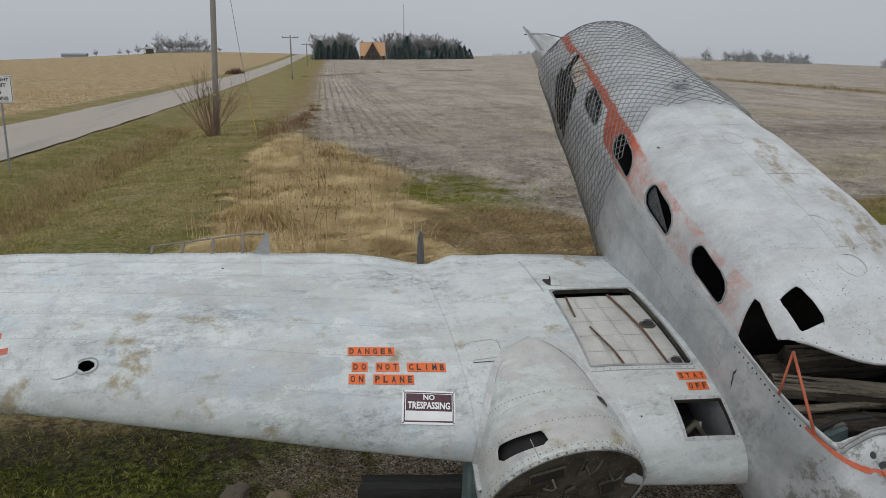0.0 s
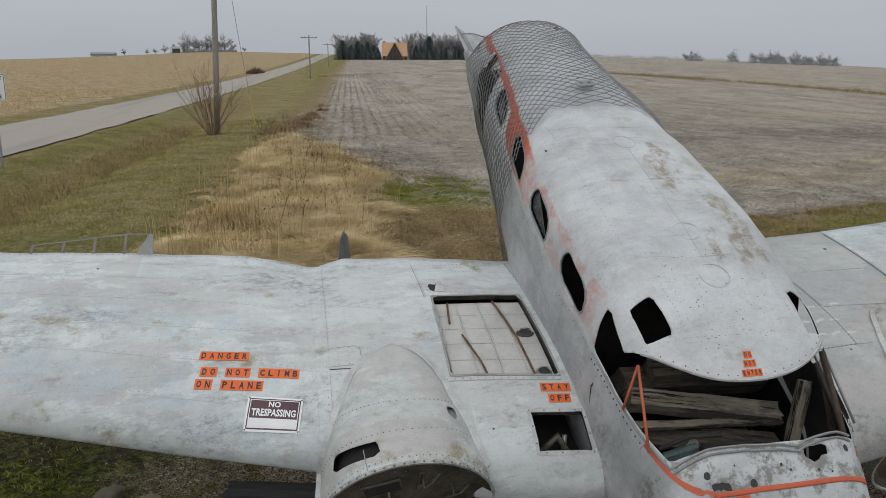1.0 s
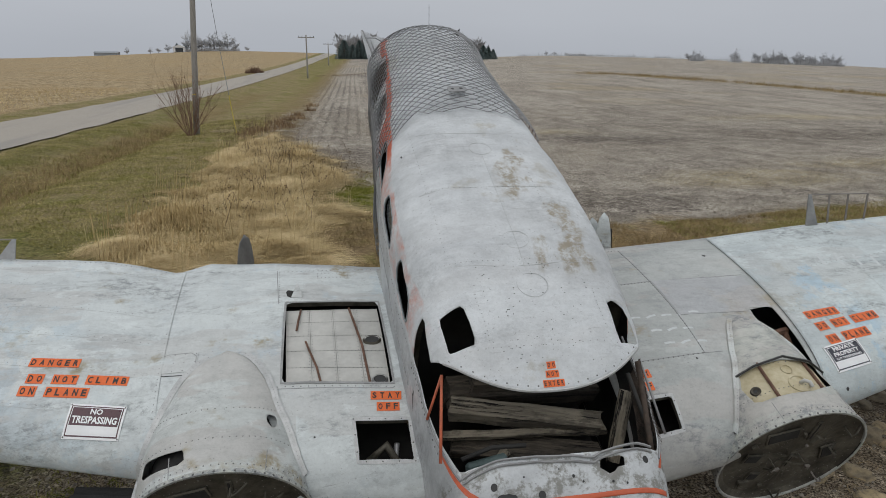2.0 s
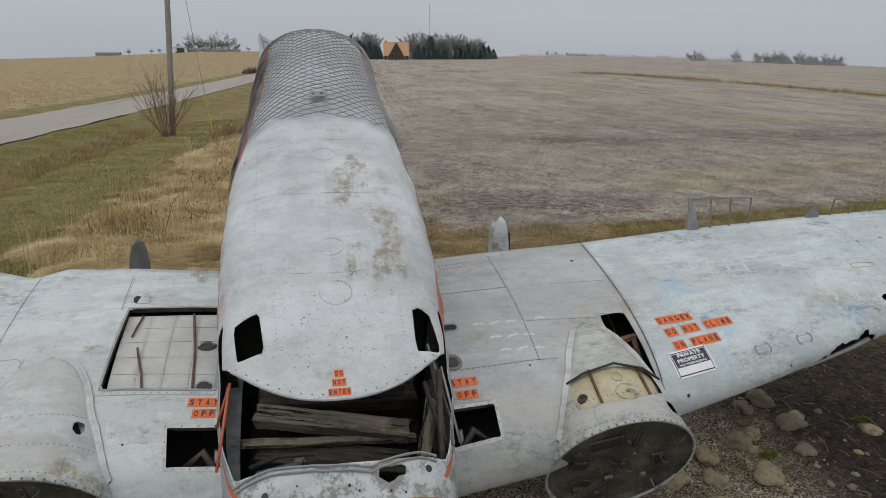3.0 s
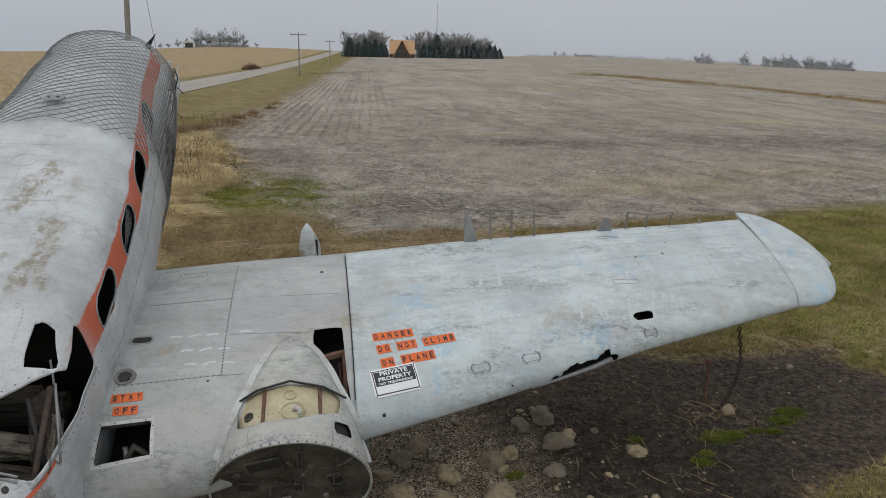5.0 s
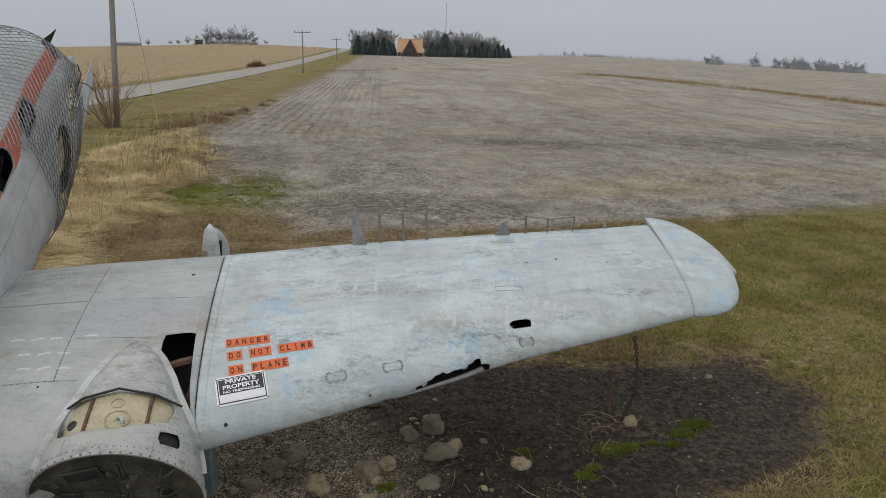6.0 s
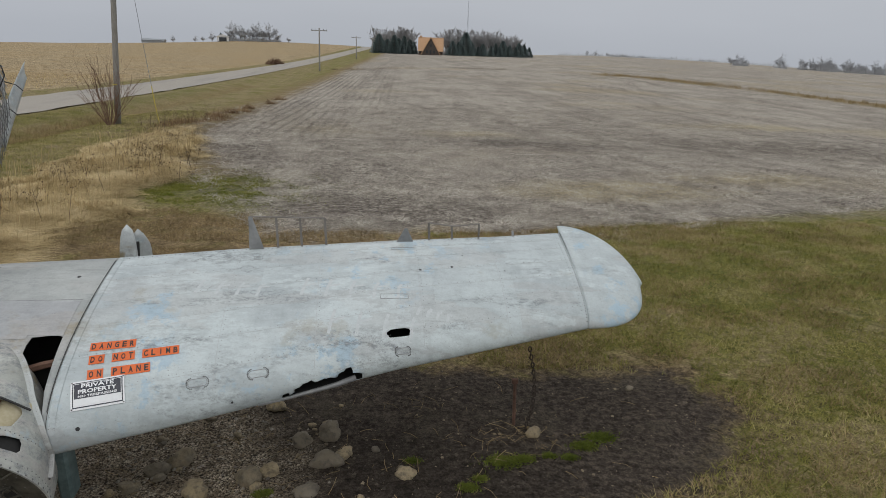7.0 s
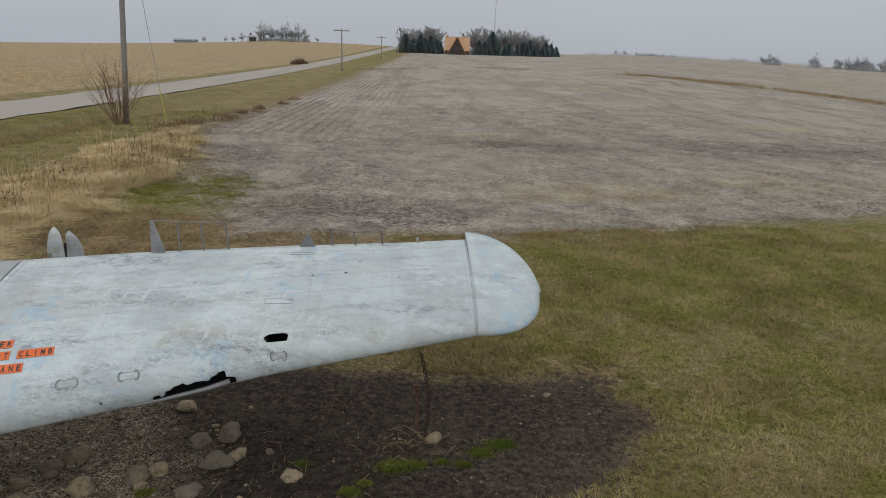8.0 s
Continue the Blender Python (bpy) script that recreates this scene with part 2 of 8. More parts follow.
M["black_tie"] = plain("tarred_timber", (0.010, 0.010, 0.010), (0.035, 0.034, 0.033), 4, 0.75, 0.0, 0.6, 0.006, (1.0, 9.0, 9.0))
M["pole_wood"] = plain("pole_wood", (0.19, 0.18, 0.165), (0.34, 0.325, 0.30), 4, 0.9, 0.0, 0.5, 0.006, (9.0, 9.0, 0.6))
M["bark"] = plain("bark", (0.12, 0.11, 0.10), (0.22, 0.20, 0.18), 6, 0.9)
M["chain"] = plain("dark_rusted_steel", (0.030, 0.024, 0.020), (0.085, 0.060, 0.045), 30, 0.75, 0.2, 0.2)
# tree greys with distance haze put into them, paler and bluer farther off
M["twig"] = plain("bare_twigs", (0.27, 0.265, 0.265), (0.40, 0.39, 0.385), 2, 0.9)
M["twig_hazy"] = plain("hazy_far_twigs", (0.36, 0.365, 0.38), (0.47, 0.475, 0.49), 2, 0.9)
M["twig_red"] = plain("red_brown_twigs", (0.13, 0.075, 0.05), (0.24, 0.15, 0.10), 3, 0.9)
# needle green lightened by distance haze in its colour
M["needles"] = plain("hazy_needles", (0.12, 0.165, 0.165), (0.20, 0.25, 0.245), 1.5, 0.9)
M["roof_tan"] = plain("tan_shingles", (0.42, 0.25, 0.14), (0.58, 0.37, 0.22), 3, 0.85)
M["dark_boards"] = plain("dark_stained_boards", (0.045, 0.033, 0.027), (0.085, 0.065, 0.052), 3, 0.8)
M["white_boards"] = plain("white_siding", (0.55, 0.56, 0.57), (0.68, 0.69, 0.70), 2, 0.7)
M["glass_dark"] = plain("dark_window_glass", (0.03, 0.035, 0.04), (0.05, 0.055, 0.06), 3, 0.1)
M["glass_tint"] = plain("grimy_cabin_glass", (0.030, 0.034, 0.036), (0.06, 0.065, 0.066), 5, 0.25)
M["gasket"] = plain("window_frame_metal", (0.20, 0.225, 0.235), (0.34, 0.37, 0.38), 9, 0.5, 0.2)
M["steel_post"] = plain("galvanised_post", (0.22, 0.24, 0.26), (0.34, 0.36, 0.38), 8, 0.5, 0.5)
M["yellow"] = plain("yellow_plastic", (0.50, 0.40, 0.06), (0.62, 0.50, 0.10), 8, 0.5)


def stone_material():
    s = Shade("fieldstone", 0.85)
    tone = s.mix(s.each(), (0.15, 0.13, 0.10), (0.42, 0.33, 0.19))
    grain = s.noise(16, 6, 0.7)
    colour = s.mix(s.band(grain, 0.40, 0.75), tone, (0.10, 0.085, 0.065))
    colour = s.mix(s.calc("MULTIPLY", s.band(s.noise(4, 4, 0.6), 0.52, 0.66), 0.5), colour, (0.22, 0.19, 0.14))
    s.bump(grain, 0.9, 0.03)
    return s.done(colour)


M["stone"] = stone_material()


def beam_material(name, low, high):
    s = Shade(name, 0.85)
    grain = s.noise(5.0, 8, 0.7, (1.0, 11.0, 11.0))
    crack = s.band(s.noise(2.2, 6, 0.75, (0.7, 16.0, 16.0)), 0.55, 0.60)
    tone = s.mix(s.each(), low, high)
    colour = s.mix(s.calc("MULTIPLY", s.band(grain, 0.40, 0.65), 0.7), tone, (0.15, 0.125, 0.095))
    # dark blotches put the shade of the beam fronts into the wood colour
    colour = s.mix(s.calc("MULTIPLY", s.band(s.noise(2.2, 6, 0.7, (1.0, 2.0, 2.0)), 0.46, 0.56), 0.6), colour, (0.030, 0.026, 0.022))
    colour = s.mix(crack, colour, (0.012, 0.010, 0.009))
    s.bump(s.calc("SUBTRACT", grain, crack), 0.8, 0.012)
    return s.done(colour)


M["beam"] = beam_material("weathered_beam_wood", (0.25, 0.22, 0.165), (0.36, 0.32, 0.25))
M["beam_dark"] = beam_material("dark_beam_wood", (0.045, 0.038, 0.030), (0.085, 0.072, 0.055))


def blades(name, tones, rough=0.85):
    s = Shade(name, rough)
    drift = s.calc("ADD", s.calc("MULTIPLY", s.band(s.noise(0.9, 5, 0.7), 0.34, 0.66), 0.55), s.calc("MULTIPLY", s.island(), 0.45))
    ramp = s.node("ShaderNodeValToRGB", Fac=drift)
    ramp.color_ramp.interpolation = "LINEAR"
    el = ramp.color_ramp.elements
    for k, c in enumerate(tones):
        e = el[k] if k < 2 else el.new(1.0)
        e.position, e.color = k / (len(tones) - 1), rgb(c)
    s.b.inputs["Specular IOR Level"].default_value = 0.15
    return s.done(ramp.outputs[0])


M["tall_grass"] = blades("dry_tall_grass", ((0.25, 0.18, 0.08), (0.54, 0.415, 0.215), (0.78, 0.65, 0.40)))
M["lawn"] = blades("short_grass", ((0.105, 0.118, 0.024), (0.245, 0.232, 0.062), (0.47, 0.40, 0.19)))
M["verge"] = blades("verge_grass_blades", ((0.115, 0.122, 0.030), (0.28, 0.252, 0.085), (0.53, 0.44, 0.225)))
M["dry_lawn"] = blades("dry_short_grass", ((0.14, 0.105, 0.05), (0.29, 0.215, 0.11), (0.46, 0.35, 0.19)))
M["residue"] = blades("crop_residue", ((0.10, 0.083, 0.07), (0.40, 0.36, 0.305), (0.74, 0.69, 0.60)))
M["moss"] = blades("bright_weeds", ((0.050, 0.072, 0.010), (0.105, 0.130, 0.020), (0.20, 0.20, 0.05)))
M["edge_weed"] = blades("rust_brown_weeds", ((0.12, 0.075, 0.045), (0.25, 0.165, 0.095), (0.38, 0.275, 0.16)))
M["weed"] = blades("dead_weeds", ((0.07, 0.05, 0.035), (0.15, 0.11, 0.075), (0.24, 0.18, 0.12)))


def ground_material():
    s = Shade("ground", 0.95)
    jitter = s.calc("SUBTRACT", s.noise(0.7, 6, 0.65), 0.5)
    small = s.calc("SUBTRACT", s.noise(4.0, 5, 0.7), 0.5)
    wide = s.noise(0.09, 5, 0.6)
    fine = s.noise(14, 6, 0.75)

    def zone(name, wobble=1.6, soft=0.35):
        v = s.calc("ADD", s.attribute(name), s.calc("ADD", s.calc("MULTIPLY", jitter, wobble), s.calc("MULTIPLY", small, wobble * 0.45)))
        return s.band(v, -soft, soft)

    # mown verge: green and straw mixed in clumps
    green = s.mix(s.band(fine, 0.3, 0.7), (0.098, 0.102, 0.025), (0.235, 0.218, 0.062))
    straw = s.mix(s.band(fine, 0.3, 0.7), (0.18, 0.145, 0.072), (0.34, 0.275, 0.15))
    clump = s.calc("ADD", s.calc("MULTIPLY", s.noise(0.55, 6, 0.7), 0.55), s.calc("MULTIPLY", s.noise(2.6, 7, 0.8), 0.45))
    clump = s.calc("ADD", clump, s.band(s.axis("X"), 1.0, -3.5, 0.0, 0.045))
    colour = s.mix(s.band(clump, 0.445, 0.575), green, straw)
    # dry strip behind the wings
    dry = s.mix(s.band(s.calc("ADD", s.calc("MULTIPLY", fine, 0.5), s.calc("MULTIPLY", s.noise(1.7, 7, 0.75), 0.5)), 0.38, 0.62), (0.125, 0.088, 0.048), (0.33, 0.245, 0.135))
    colour = s.mix(s.calc("MULTIPLY", zone("dry", 2.4, 1.0), s.band(s.noise(1.1, 6, 0.7), 0.34, 0.52, 0.45, 1.0)), colour, dry)
    # harvested field: grey soil under pale residue
    soil = s.mix(s.band(fine, 0.36, 0.64), (0.088, 0.072, 0.061), (0.250, 0.220, 0.188))
    pale = s.mix(s.band(fine, 0.38, 0.62), (0.265, 0.235, 0.197), (0.56, 0.51, 0.435))
    patch = s.calc("ADD", s.calc("MULTIPLY", s.noise(0.13, 5, 0.6), 0.30), s.calc("ADD", s.calc("MULTIPLY", s.noise(0.45, 6, 0.7, (1.0, 0.03, 1.0), 0.6), 0.26), s.calc("MULTIPLY", s.noise(4.2, 9, 0.86), 0.60)))
    row = s.node("ShaderNodeTexWave", Vector=s.node("ShaderNodeCombineXYZ", X=s.attribute("rows")).outputs[0], Scale=0.34, Distortion=0.6, Detail=2.0)
    patch = s.calc("ADD", patch, s.calc("MULTIPLY", s.calc("SUBTRACT", row.outputs["Fac"], 0.5), 0.02))
    field = s.mix(s.band(patch, 0.44, 0.52), soil, pale)
    clods = s.calc("MULTIPLY", s.band(s.noise(5.5, 8, 0.8), 0.485, 0.545), s.band(s.noise(0.30, 6, 0.7, (1.0, 0.6, 1.0)), 0.44, 0.58, 0.25, 1.0))
    field = s.mix(s.calc("MULTIPLY", clods, 0.85), field, (0.082, 0.065, 0.054))
    tracks = s.band(s.noise(0.42, 5, 0.65, (1.0, 0.018, 1.0), 0.4), 0.50, 0.60)
    field = s.mix(s.calc("MULTIPLY", tracks, 0.22), field, (0.135, 0.112, 0.096))
    field = s.mix(s.calc("MULTIPLY", s.band(s.noise(0.05, 4, 0.6), 0.52, 0.66), 0.5), field, (0.36, 0.30, 0.20))
    field = s.mix(s.calc("MULTIPLY", zone("pale", 3.0, 1.2), 0.9), field, s.mix(s.band(fine, 0.3, 0.7), (0.30, 0.25, 0.155), (0.50, 0.43, 0.28)))
    turned = s.calc("MULTIPLY", zone("dark", 5.5, 1.8), s.band(s.noise(3.2, 8, 0.82), 0.42, 0.56, 0.25, 1.0))
    field = s.mix(s.calc("MULTIPLY", turned, 0.95), field, s.mix(s.band(fine, 0.35, 0.65), (0.062, 0.05, 0.042), (0.17, 0.145, 0.12)))
    drill = s.calc("ADD", s.attribute("rows"), s.calc("MULTIPLY", s.calc("SUBTRACT", s.noise(0.5, 3, 0.5), 0.5), 0.5))
    furrow = s.calc("SINE", s.calc("MULTIPLY", drill, 11.0))
    near_edge = s.calc("MULTIPLY", s.calc("MULTIPLY", s.band(s.attribute("rows"), 0.2, 1.2), s.band(s.attribute("rows"), 12.0, 4.0)), s.calc("MULTIPLY", s.band(s.axis("Y"), 20.0, 30.0), s.band(s.noise(0.12, 4, 0.6, (1.0, 0.35, 1.0)), 0.36, 0.54)))
    near_edge = s.calc("MULTIPLY", near_edge, s.band(s.noise(1.6, 6, 0.75), 0.34, 0.56, 0.3, 1.0))
    field = s.mix(s.calc("MULTIPLY", s.calc("MULTIPLY", s.band(furrow, 0.1, 0.9), near_edge), 0.62), field, (0.080, 0.067, 0.058))
    headland = s.calc("SINE", s.calc("MULTIPLY", s.calc("ADD", drill, s.calc("MULTIPLY", s.noise(0.10, 3, 0.5), 6.0)), 2.3))
    field = s.mix(s.calc("MULTIPLY", s.calc("MULTIPLY", s.band(headland, 0.2, 1.0), s.band(s.noise(0.2, 5, 0.7, (1.0, 0.2, 1.0)), 0.42, 0.60)), 0.30), field, (0.115, 0.098, 0.086))
    colour = s.mix(zone("field", 3.4, 1.0), colour, field)
    # corn stubble beyond the road
    stubble = s.mix(s.band(s.calc("ADD", s.calc("MULTIPLY", s.noise(3.0, 6, 0.8), 0.55), s.calc("MULTIPLY", s.noise(1.1, 7, 0.8, (1.0, 0.5, 1.0)), 0.45)), 0.42, 0.58), (0.20, 0.145, 0.08), (0.50, 0.40, 0.25))
    stubble = s.mix(s.calc("MULTIPLY", s.band(wide, 0.45, 0.62), 0.5), stubble, (0.36, 0.255, 0.13))
    colour = s.mix(zone("corn", 1.2, 0.4), colour, stubble)
    # grass strips and ditches
    rank = s.mix(s.band(fine, 0.3, 0.7), (0.15, 0.105, 0.045), (0.28, 0.215, 0.105))
    colour = s.mix(s.calc("MULTIPLY", zone("rank", 2.6, 1.3), s.band(s.noise(0.8, 6, 0.7), 0.36, 0.54, 0.35, 1.0)), colour, rank)
    lush = s.mix(s.band(s.noise(6, 5, 0.7), 0.35, 0.65), (0.07, 0.08, 0.018), (0.19, 0.19, 0.06))
    colour = s.mix(s.calc("MULTIPLY", zone("lush", 3.0, 1.4), 0.65), colour, lush)
    # bare bed round the aircraft
    fringe = s.band(s.calc("ADD", s.attribute("bed"), s.calc("ADD", s.calc("MULTIPLY", jitter, 2.4), s.calc("MULTIPLY", small, 1.0))), -0.75, -0.05)
    litter = s.mix(s.band(s.noise(9, 7, 0.78), 0.38, 0.62), (0.085, 0.062, 0.036), (0.27, 0.205, 0.115))
    colour = s.mix(s.calc("MULTIPLY", fringe, s.band(s.noise(2.0, 6, 0.75), 0.36, 0.52, 0.4, 1.0)), colour, litter)
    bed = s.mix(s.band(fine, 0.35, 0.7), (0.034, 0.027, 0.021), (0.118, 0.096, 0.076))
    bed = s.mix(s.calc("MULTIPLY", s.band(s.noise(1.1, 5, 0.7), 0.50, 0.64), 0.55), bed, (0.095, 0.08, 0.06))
    # an ellipse of the bed is darker
    bed = s.mix(s.calc("MULTIPLY", zone("dark_bed", 1.6, 0.6), 0.5), bed, (0.020, 0.016, 0.013))
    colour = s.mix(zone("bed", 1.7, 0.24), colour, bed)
    mossy = s.mix(s.band(s.noise(17, 7, 0.78), 0.40, 0.62), (0.032, 0.038, 0.010), (0.150, 0.178, 0.022))
    colour = s.mix(s.calc("MULTIPLY", zone("mossy", 1.6, 0.9), s.band(s.calc("ADD", s.calc("MULTIPLY", s.noise(1.3, 5, 0.65), 0.5), s.calc("MULTIPLY", s.noise(5.0, 6, 0.75), 0.5)), 0.40, 0.51, 0.2, 1.0)), colour, mossy)
    pebbles = s.cells(58)
    chip = s.node("ShaderNodeTexVoronoi", Vector=s.where, Scale=58.0).outputs["Color"]
    tone = s.node("ShaderNodeSeparateColor", Color=chip).outputs[0]
    gravel = s.mix(s.calc("MULTIPLY", tone, s.band(s.noise(2.4, 6, 0.7), 0.36, 0.60, 0.25, 1.0)), (0.19, 0.152, 0.105), (0.64, 0.56, 0.44))
    gravel = s.mix(s.band(s.noise(9, 7, 0.75), 0.46, 0.60), gravel, (0.24, 0.19, 0.13))
    gravel = s.mix(s.band(pebbles, 0.45, 0.75), gravel, (0.07, 0.055, 0.04))
    colour = s.mix(zone("gravel", 1.2, 0.5), colour, gravel)
    grit = s.calc("MULTIPLY", s.band(s.noise(42, 4, 0.7), 0.34, 0.62, 0.62, 1.22), s.band(s.noise(8.5, 7, 0.82), 0.36, 0.60, 0.66, 1.22))
    colour = s.times(colour, s.node("ShaderNodeCombineColor", Red=grit, Green=grit, Blue=grit).outputs[0])
    s.bump(s.calc("ADD", fine, s.calc("MULTIPLY", s.noise(2.2, 6, 0.7), 1.5)), 0.9, 0.06)
    s.b.inputs["Specular IOR Level"].default_value = 0.1
    return s.done(colour)


M["ground"] = ground_material()


def road_material():
    s = Shade("road_chipseal", 0.85)
    fine = s.noise(30, 6, 0.75)
    colour = s.mix(s.band(fine, 0.3, 0.7), (0.27, 0.242, 0.205), (0.40, 0.365, 0.315))
    tracks = s.noise(0.5, 5, 0.65, (1.0, 0.05, 1.0))
    colour = s.mix(s.calc("MULTIPLY", s.band(tracks, 0.50, 0.66), 0.45), colour, (0.20, 0.195, 0.19))
    s.bump(fine, 0.4, 0.01)
    return s.done(colour)


M["road"] = road_material()


# ---- helpers ----
def link_mesh(name, verts, faces, material, parent=None, label="", smooth_faces=False):
    me = bpy.data.meshes.new(name)
    me.from_pydata([tuple(v) for v in verts], [], [tuple(f) for f in faces])
    if smooth_faces:
        me.polygons.foreach_set("use_smooth", [True] * len(me.polygons))
    me.materials.append(material)
    me.update()
    ob = new(name, me)
    if parent:
        ob.parent = parent
    return tagged(ob, label)


def part(name, bm, material, parent, label="", smooth_faces=False):
    """Links a bmesh as one mesh object under a thing or a part."""
    me = bpy.data.meshes.new(name)
    bmesh.ops.recalc_face_normals(bm, faces=bm.faces[:])
    bm.to_mesh(me)
    bm.free()
    if smooth_faces:
        me.polygons.foreach_set("use_smooth", [True] * len(me.polygons))
    me.materials.append(material)
    ob = new(name, me)
    if parent:
        ob.parent = parent
    return tagged(ob, label)


def thing(name, label, category, m=None, group="", kind=""):
    ob = new(name)
    ob.empty_display_size = 0.2
    if m is not None:
        ob.matrix_world = m
    return tagged(ob, label, category, group, kind)


def thicken(ob, depth, offset=-1.0):
    mod = ob.modifiers.new("skin", "SOLIDIFY")
    mod.thickness, mod.offset = depth, offset
    if len(ob.data.materials) > 1:
        mod.material_offset = 1
    return ob


def box(bm, size, m=None, bevel=0.0):
    made = bmesh.ops.create_cube(bm, size=1.0, matrix=(m or Matrix()) @ Matrix.Diagonal((*size, 1)))["verts"]
    if bevel:
        edges = list({e for v in made for e in v.link_edges})
        bmesh.ops.bevel(bm, geom=edges, offset=bevel, segments=1, affect="EDGES", profile=0.5)
    return bm


def tube(bm, points, radius, sides=6, taper=None):
    """A round bar along points; taper: the radius at the far end."""
    points = [Vector(p) for p in points]
    rings = []
    for k, p in enumerate(points):
        way = (points[min(k + 1, len(points) - 1)] - points[max(k - 1, 0)]).normalized()
        turn = way.to_track_quat("Z", "Y").to_matrix()
        r = radius if taper is None else radius + (taper - radius) * k / (len(points) - 1)
        rings.append([bm.verts.new(p + turn @ Vector((r * math.cos(2 * math.pi * j / sides), r * math.sin(2 * math.pi * j / sides), 0))) for j in range(sides)])
    for a, b in zip(rings, rings[1:]):
        for j in range(sides):
            bm.faces.new((a[j], a[(j + 1) % sides], b[(j + 1) % sides], b[j]))
    bm.faces.new(rings[0][::-1])
    bm.faces.new(rings[-1])
    return bm


def polygon_distance(px, py, poly):
    """Signed distance to a polygon, negative inside."""
    best, inside = 1e9, False
    for (ax, ay), (bx, by) in zip(poly, poly[1:] + poly[:1]):
        ex, ey, wx, wy = bx - ax, by - ay, px - ax, py - ay
        k = min(1.0, max(0.0, (wx * ex + wy * ey) / (ex * ex + ey * ey + 1e-12)))
        best = min(best, math.hypot(wx - ex * k, wy - ey * k))
        if (ay > py) != (by > py) and px < ax + (py - ay) / (by - ay) * ex:
            inside = not inside
    return -best if inside else best


def rounded(cx, cy, w, h, r, turn=0.0, n=5):
    """Outline of a rounded rectangle."""
    out = []
    for k, (sx, sy) in enumerate(((1, 1), (-1, 1), (-1, -1), (1, -1))):
        for j in range(n):
            a = math.pi / 2 * (k + j / (n - 1))
            x, y = sx * (w / 2 - r) + r * math.cos(a), sy * (h / 2 - r) + r * math.sin(a)
            out.append((cx + x * math.cos(turn) - y * math.sin(turn), cy + x * math.sin(turn) + y * math.cos(turn)))
    return out


def skin(name, surface, us, vs, holes, material, parent, label="", depth=0.004, closed=False, inner=None, corners=()):
    """A sheet surface(u, v) over the grid us x vs; holes: functions of (u, v, point), negative where the sheet is cut away."""
    nu, nv = len(us), len(vs)
    param = [[us[i], vs[j]] for i in range(nu) for j in range(nv)]
    spots = [Vector(surface(u, v)) for u, v in param]

    def cut(u, v, p):
        return min((h(u, v, p) for h in holes), default=1.0)

    faces = []
    for i in range(nu - 1):
        for j in range(nv - 1 + (1 if closed else 0)):
            k = (j + 1) % nv
            faces.append((i * nv + j, (i + 1) * nv + j, (i + 1) * nv + k, i * nv + k))
    if holes:
        field = [cut(u, v, p) for (u, v), p in zip(param, spots)]
        gone = set()
        edge = set()
        for f in faces:
            signs = [field[k] < 0 for k in f]
            if all(signs):
                gone.add(f)
            elif any(signs):
                edge.update(k for k in f if field[k] < 0)
        for k in edge:
            u, v = param[k]
            for _ in range(3):
                g = cut(u, v, Vector(surface(u, v)))
                du = dv = 1e-3
                gu = (cut(u + du, v, Vector(surface(u + du, v))) - g) / du
                gv = (cut(u, v + dv, Vector(surface(u, v + dv))) - g) / dv
                # step in true lengths
                lu = (Vector(surface(u + du, v)) - Vector(surface(u, v))).length / du + 1e-6
                lv = (Vector(surface(u, v + dv)) - Vector(surface(u, v))).length / dv + 1e-6
                a, b = gu / lu, gv / lv
                n2 = a * a + b * b
                if n2 < 1e-6:
                    break
                step = max(-0.06, min(0.06, -g / n2))
                u, v = u + step * a / lu, v + step * b / lv
            moved = Vector(surface(u, v))
            if (moved - spots[k]).length < 0.09:
                spots[k] = moved
                param[k] = [u, v]
            field[k] = 0.0
        for cx, cy in corners:
            k = min((k for k in edge if spots[k].z > 1.25), key=lambda k: (spots[k].x - cx) ** 2 + (spots[k].y - cy) ** 2)
            spots[k] = Vector((cx, cy, spots[k].z))
        faces = [f for f in faces if f not in gone and not all(field[k] <= 0 for k in f)]
    heart = sum(spots, Vector()) / len(spots)
    outward = 0.0
    for f in faces[::7]:
        a, b, c = spots[f[0]], spots[f[1]], spots[f[2]]
        outward += (b - a).cross(c - a).dot(a - heart)
    if outward < 0:
        faces = [f[::-1] for f in faces]
    used = sorted({k for f in faces for k in f})
    renum = {k: n for n, k in enumerate(used)}
    ob = link_mesh(name, [spots[k] for k in used], [[renum[k] for k in f] for f in faces], material, parent, label, True)
    if inner:
        ob.data.materials.append(inner)
    if depth:
        thicken(ob, depth)
    return ob


def letters(text, width=None, height=None):
    """Flat glyph mesh of the built-in font, its box scaled to width x height with the corner at 0, 0."""
    cu = bpy.data.curves.new("glyphs", "FONT")
    cu.body, cu.resolution_u, cu.offset = text, 2, 0.030
    ob = new("glyphs", cu)
    me = bpy.data.meshes.new_from_object(ob.evaluated_get(bpy.context.evaluated_depsgraph_get()))
    bpy.data.objects.remove(ob)
    bpy.data.curves.remove(cu)
    co = np.array([tuple(v.co) for v in me.vertices])
    faces = [tuple(p.vertices) for p in me.polygons]
    bpy.data.meshes.remove(me)
    lo, hi = co.min(0), co.max(0)
    kx = width / max(1e-6, hi[0] - lo[0]) if width else None
    ky = height / max(1e-6, hi[1] - lo[1]) if height else None
    kx, ky = kx or ky, ky or kx
    return [((x - lo[0]) * kx, (y - lo[1]) * ky) for x, y, _ in co], faces


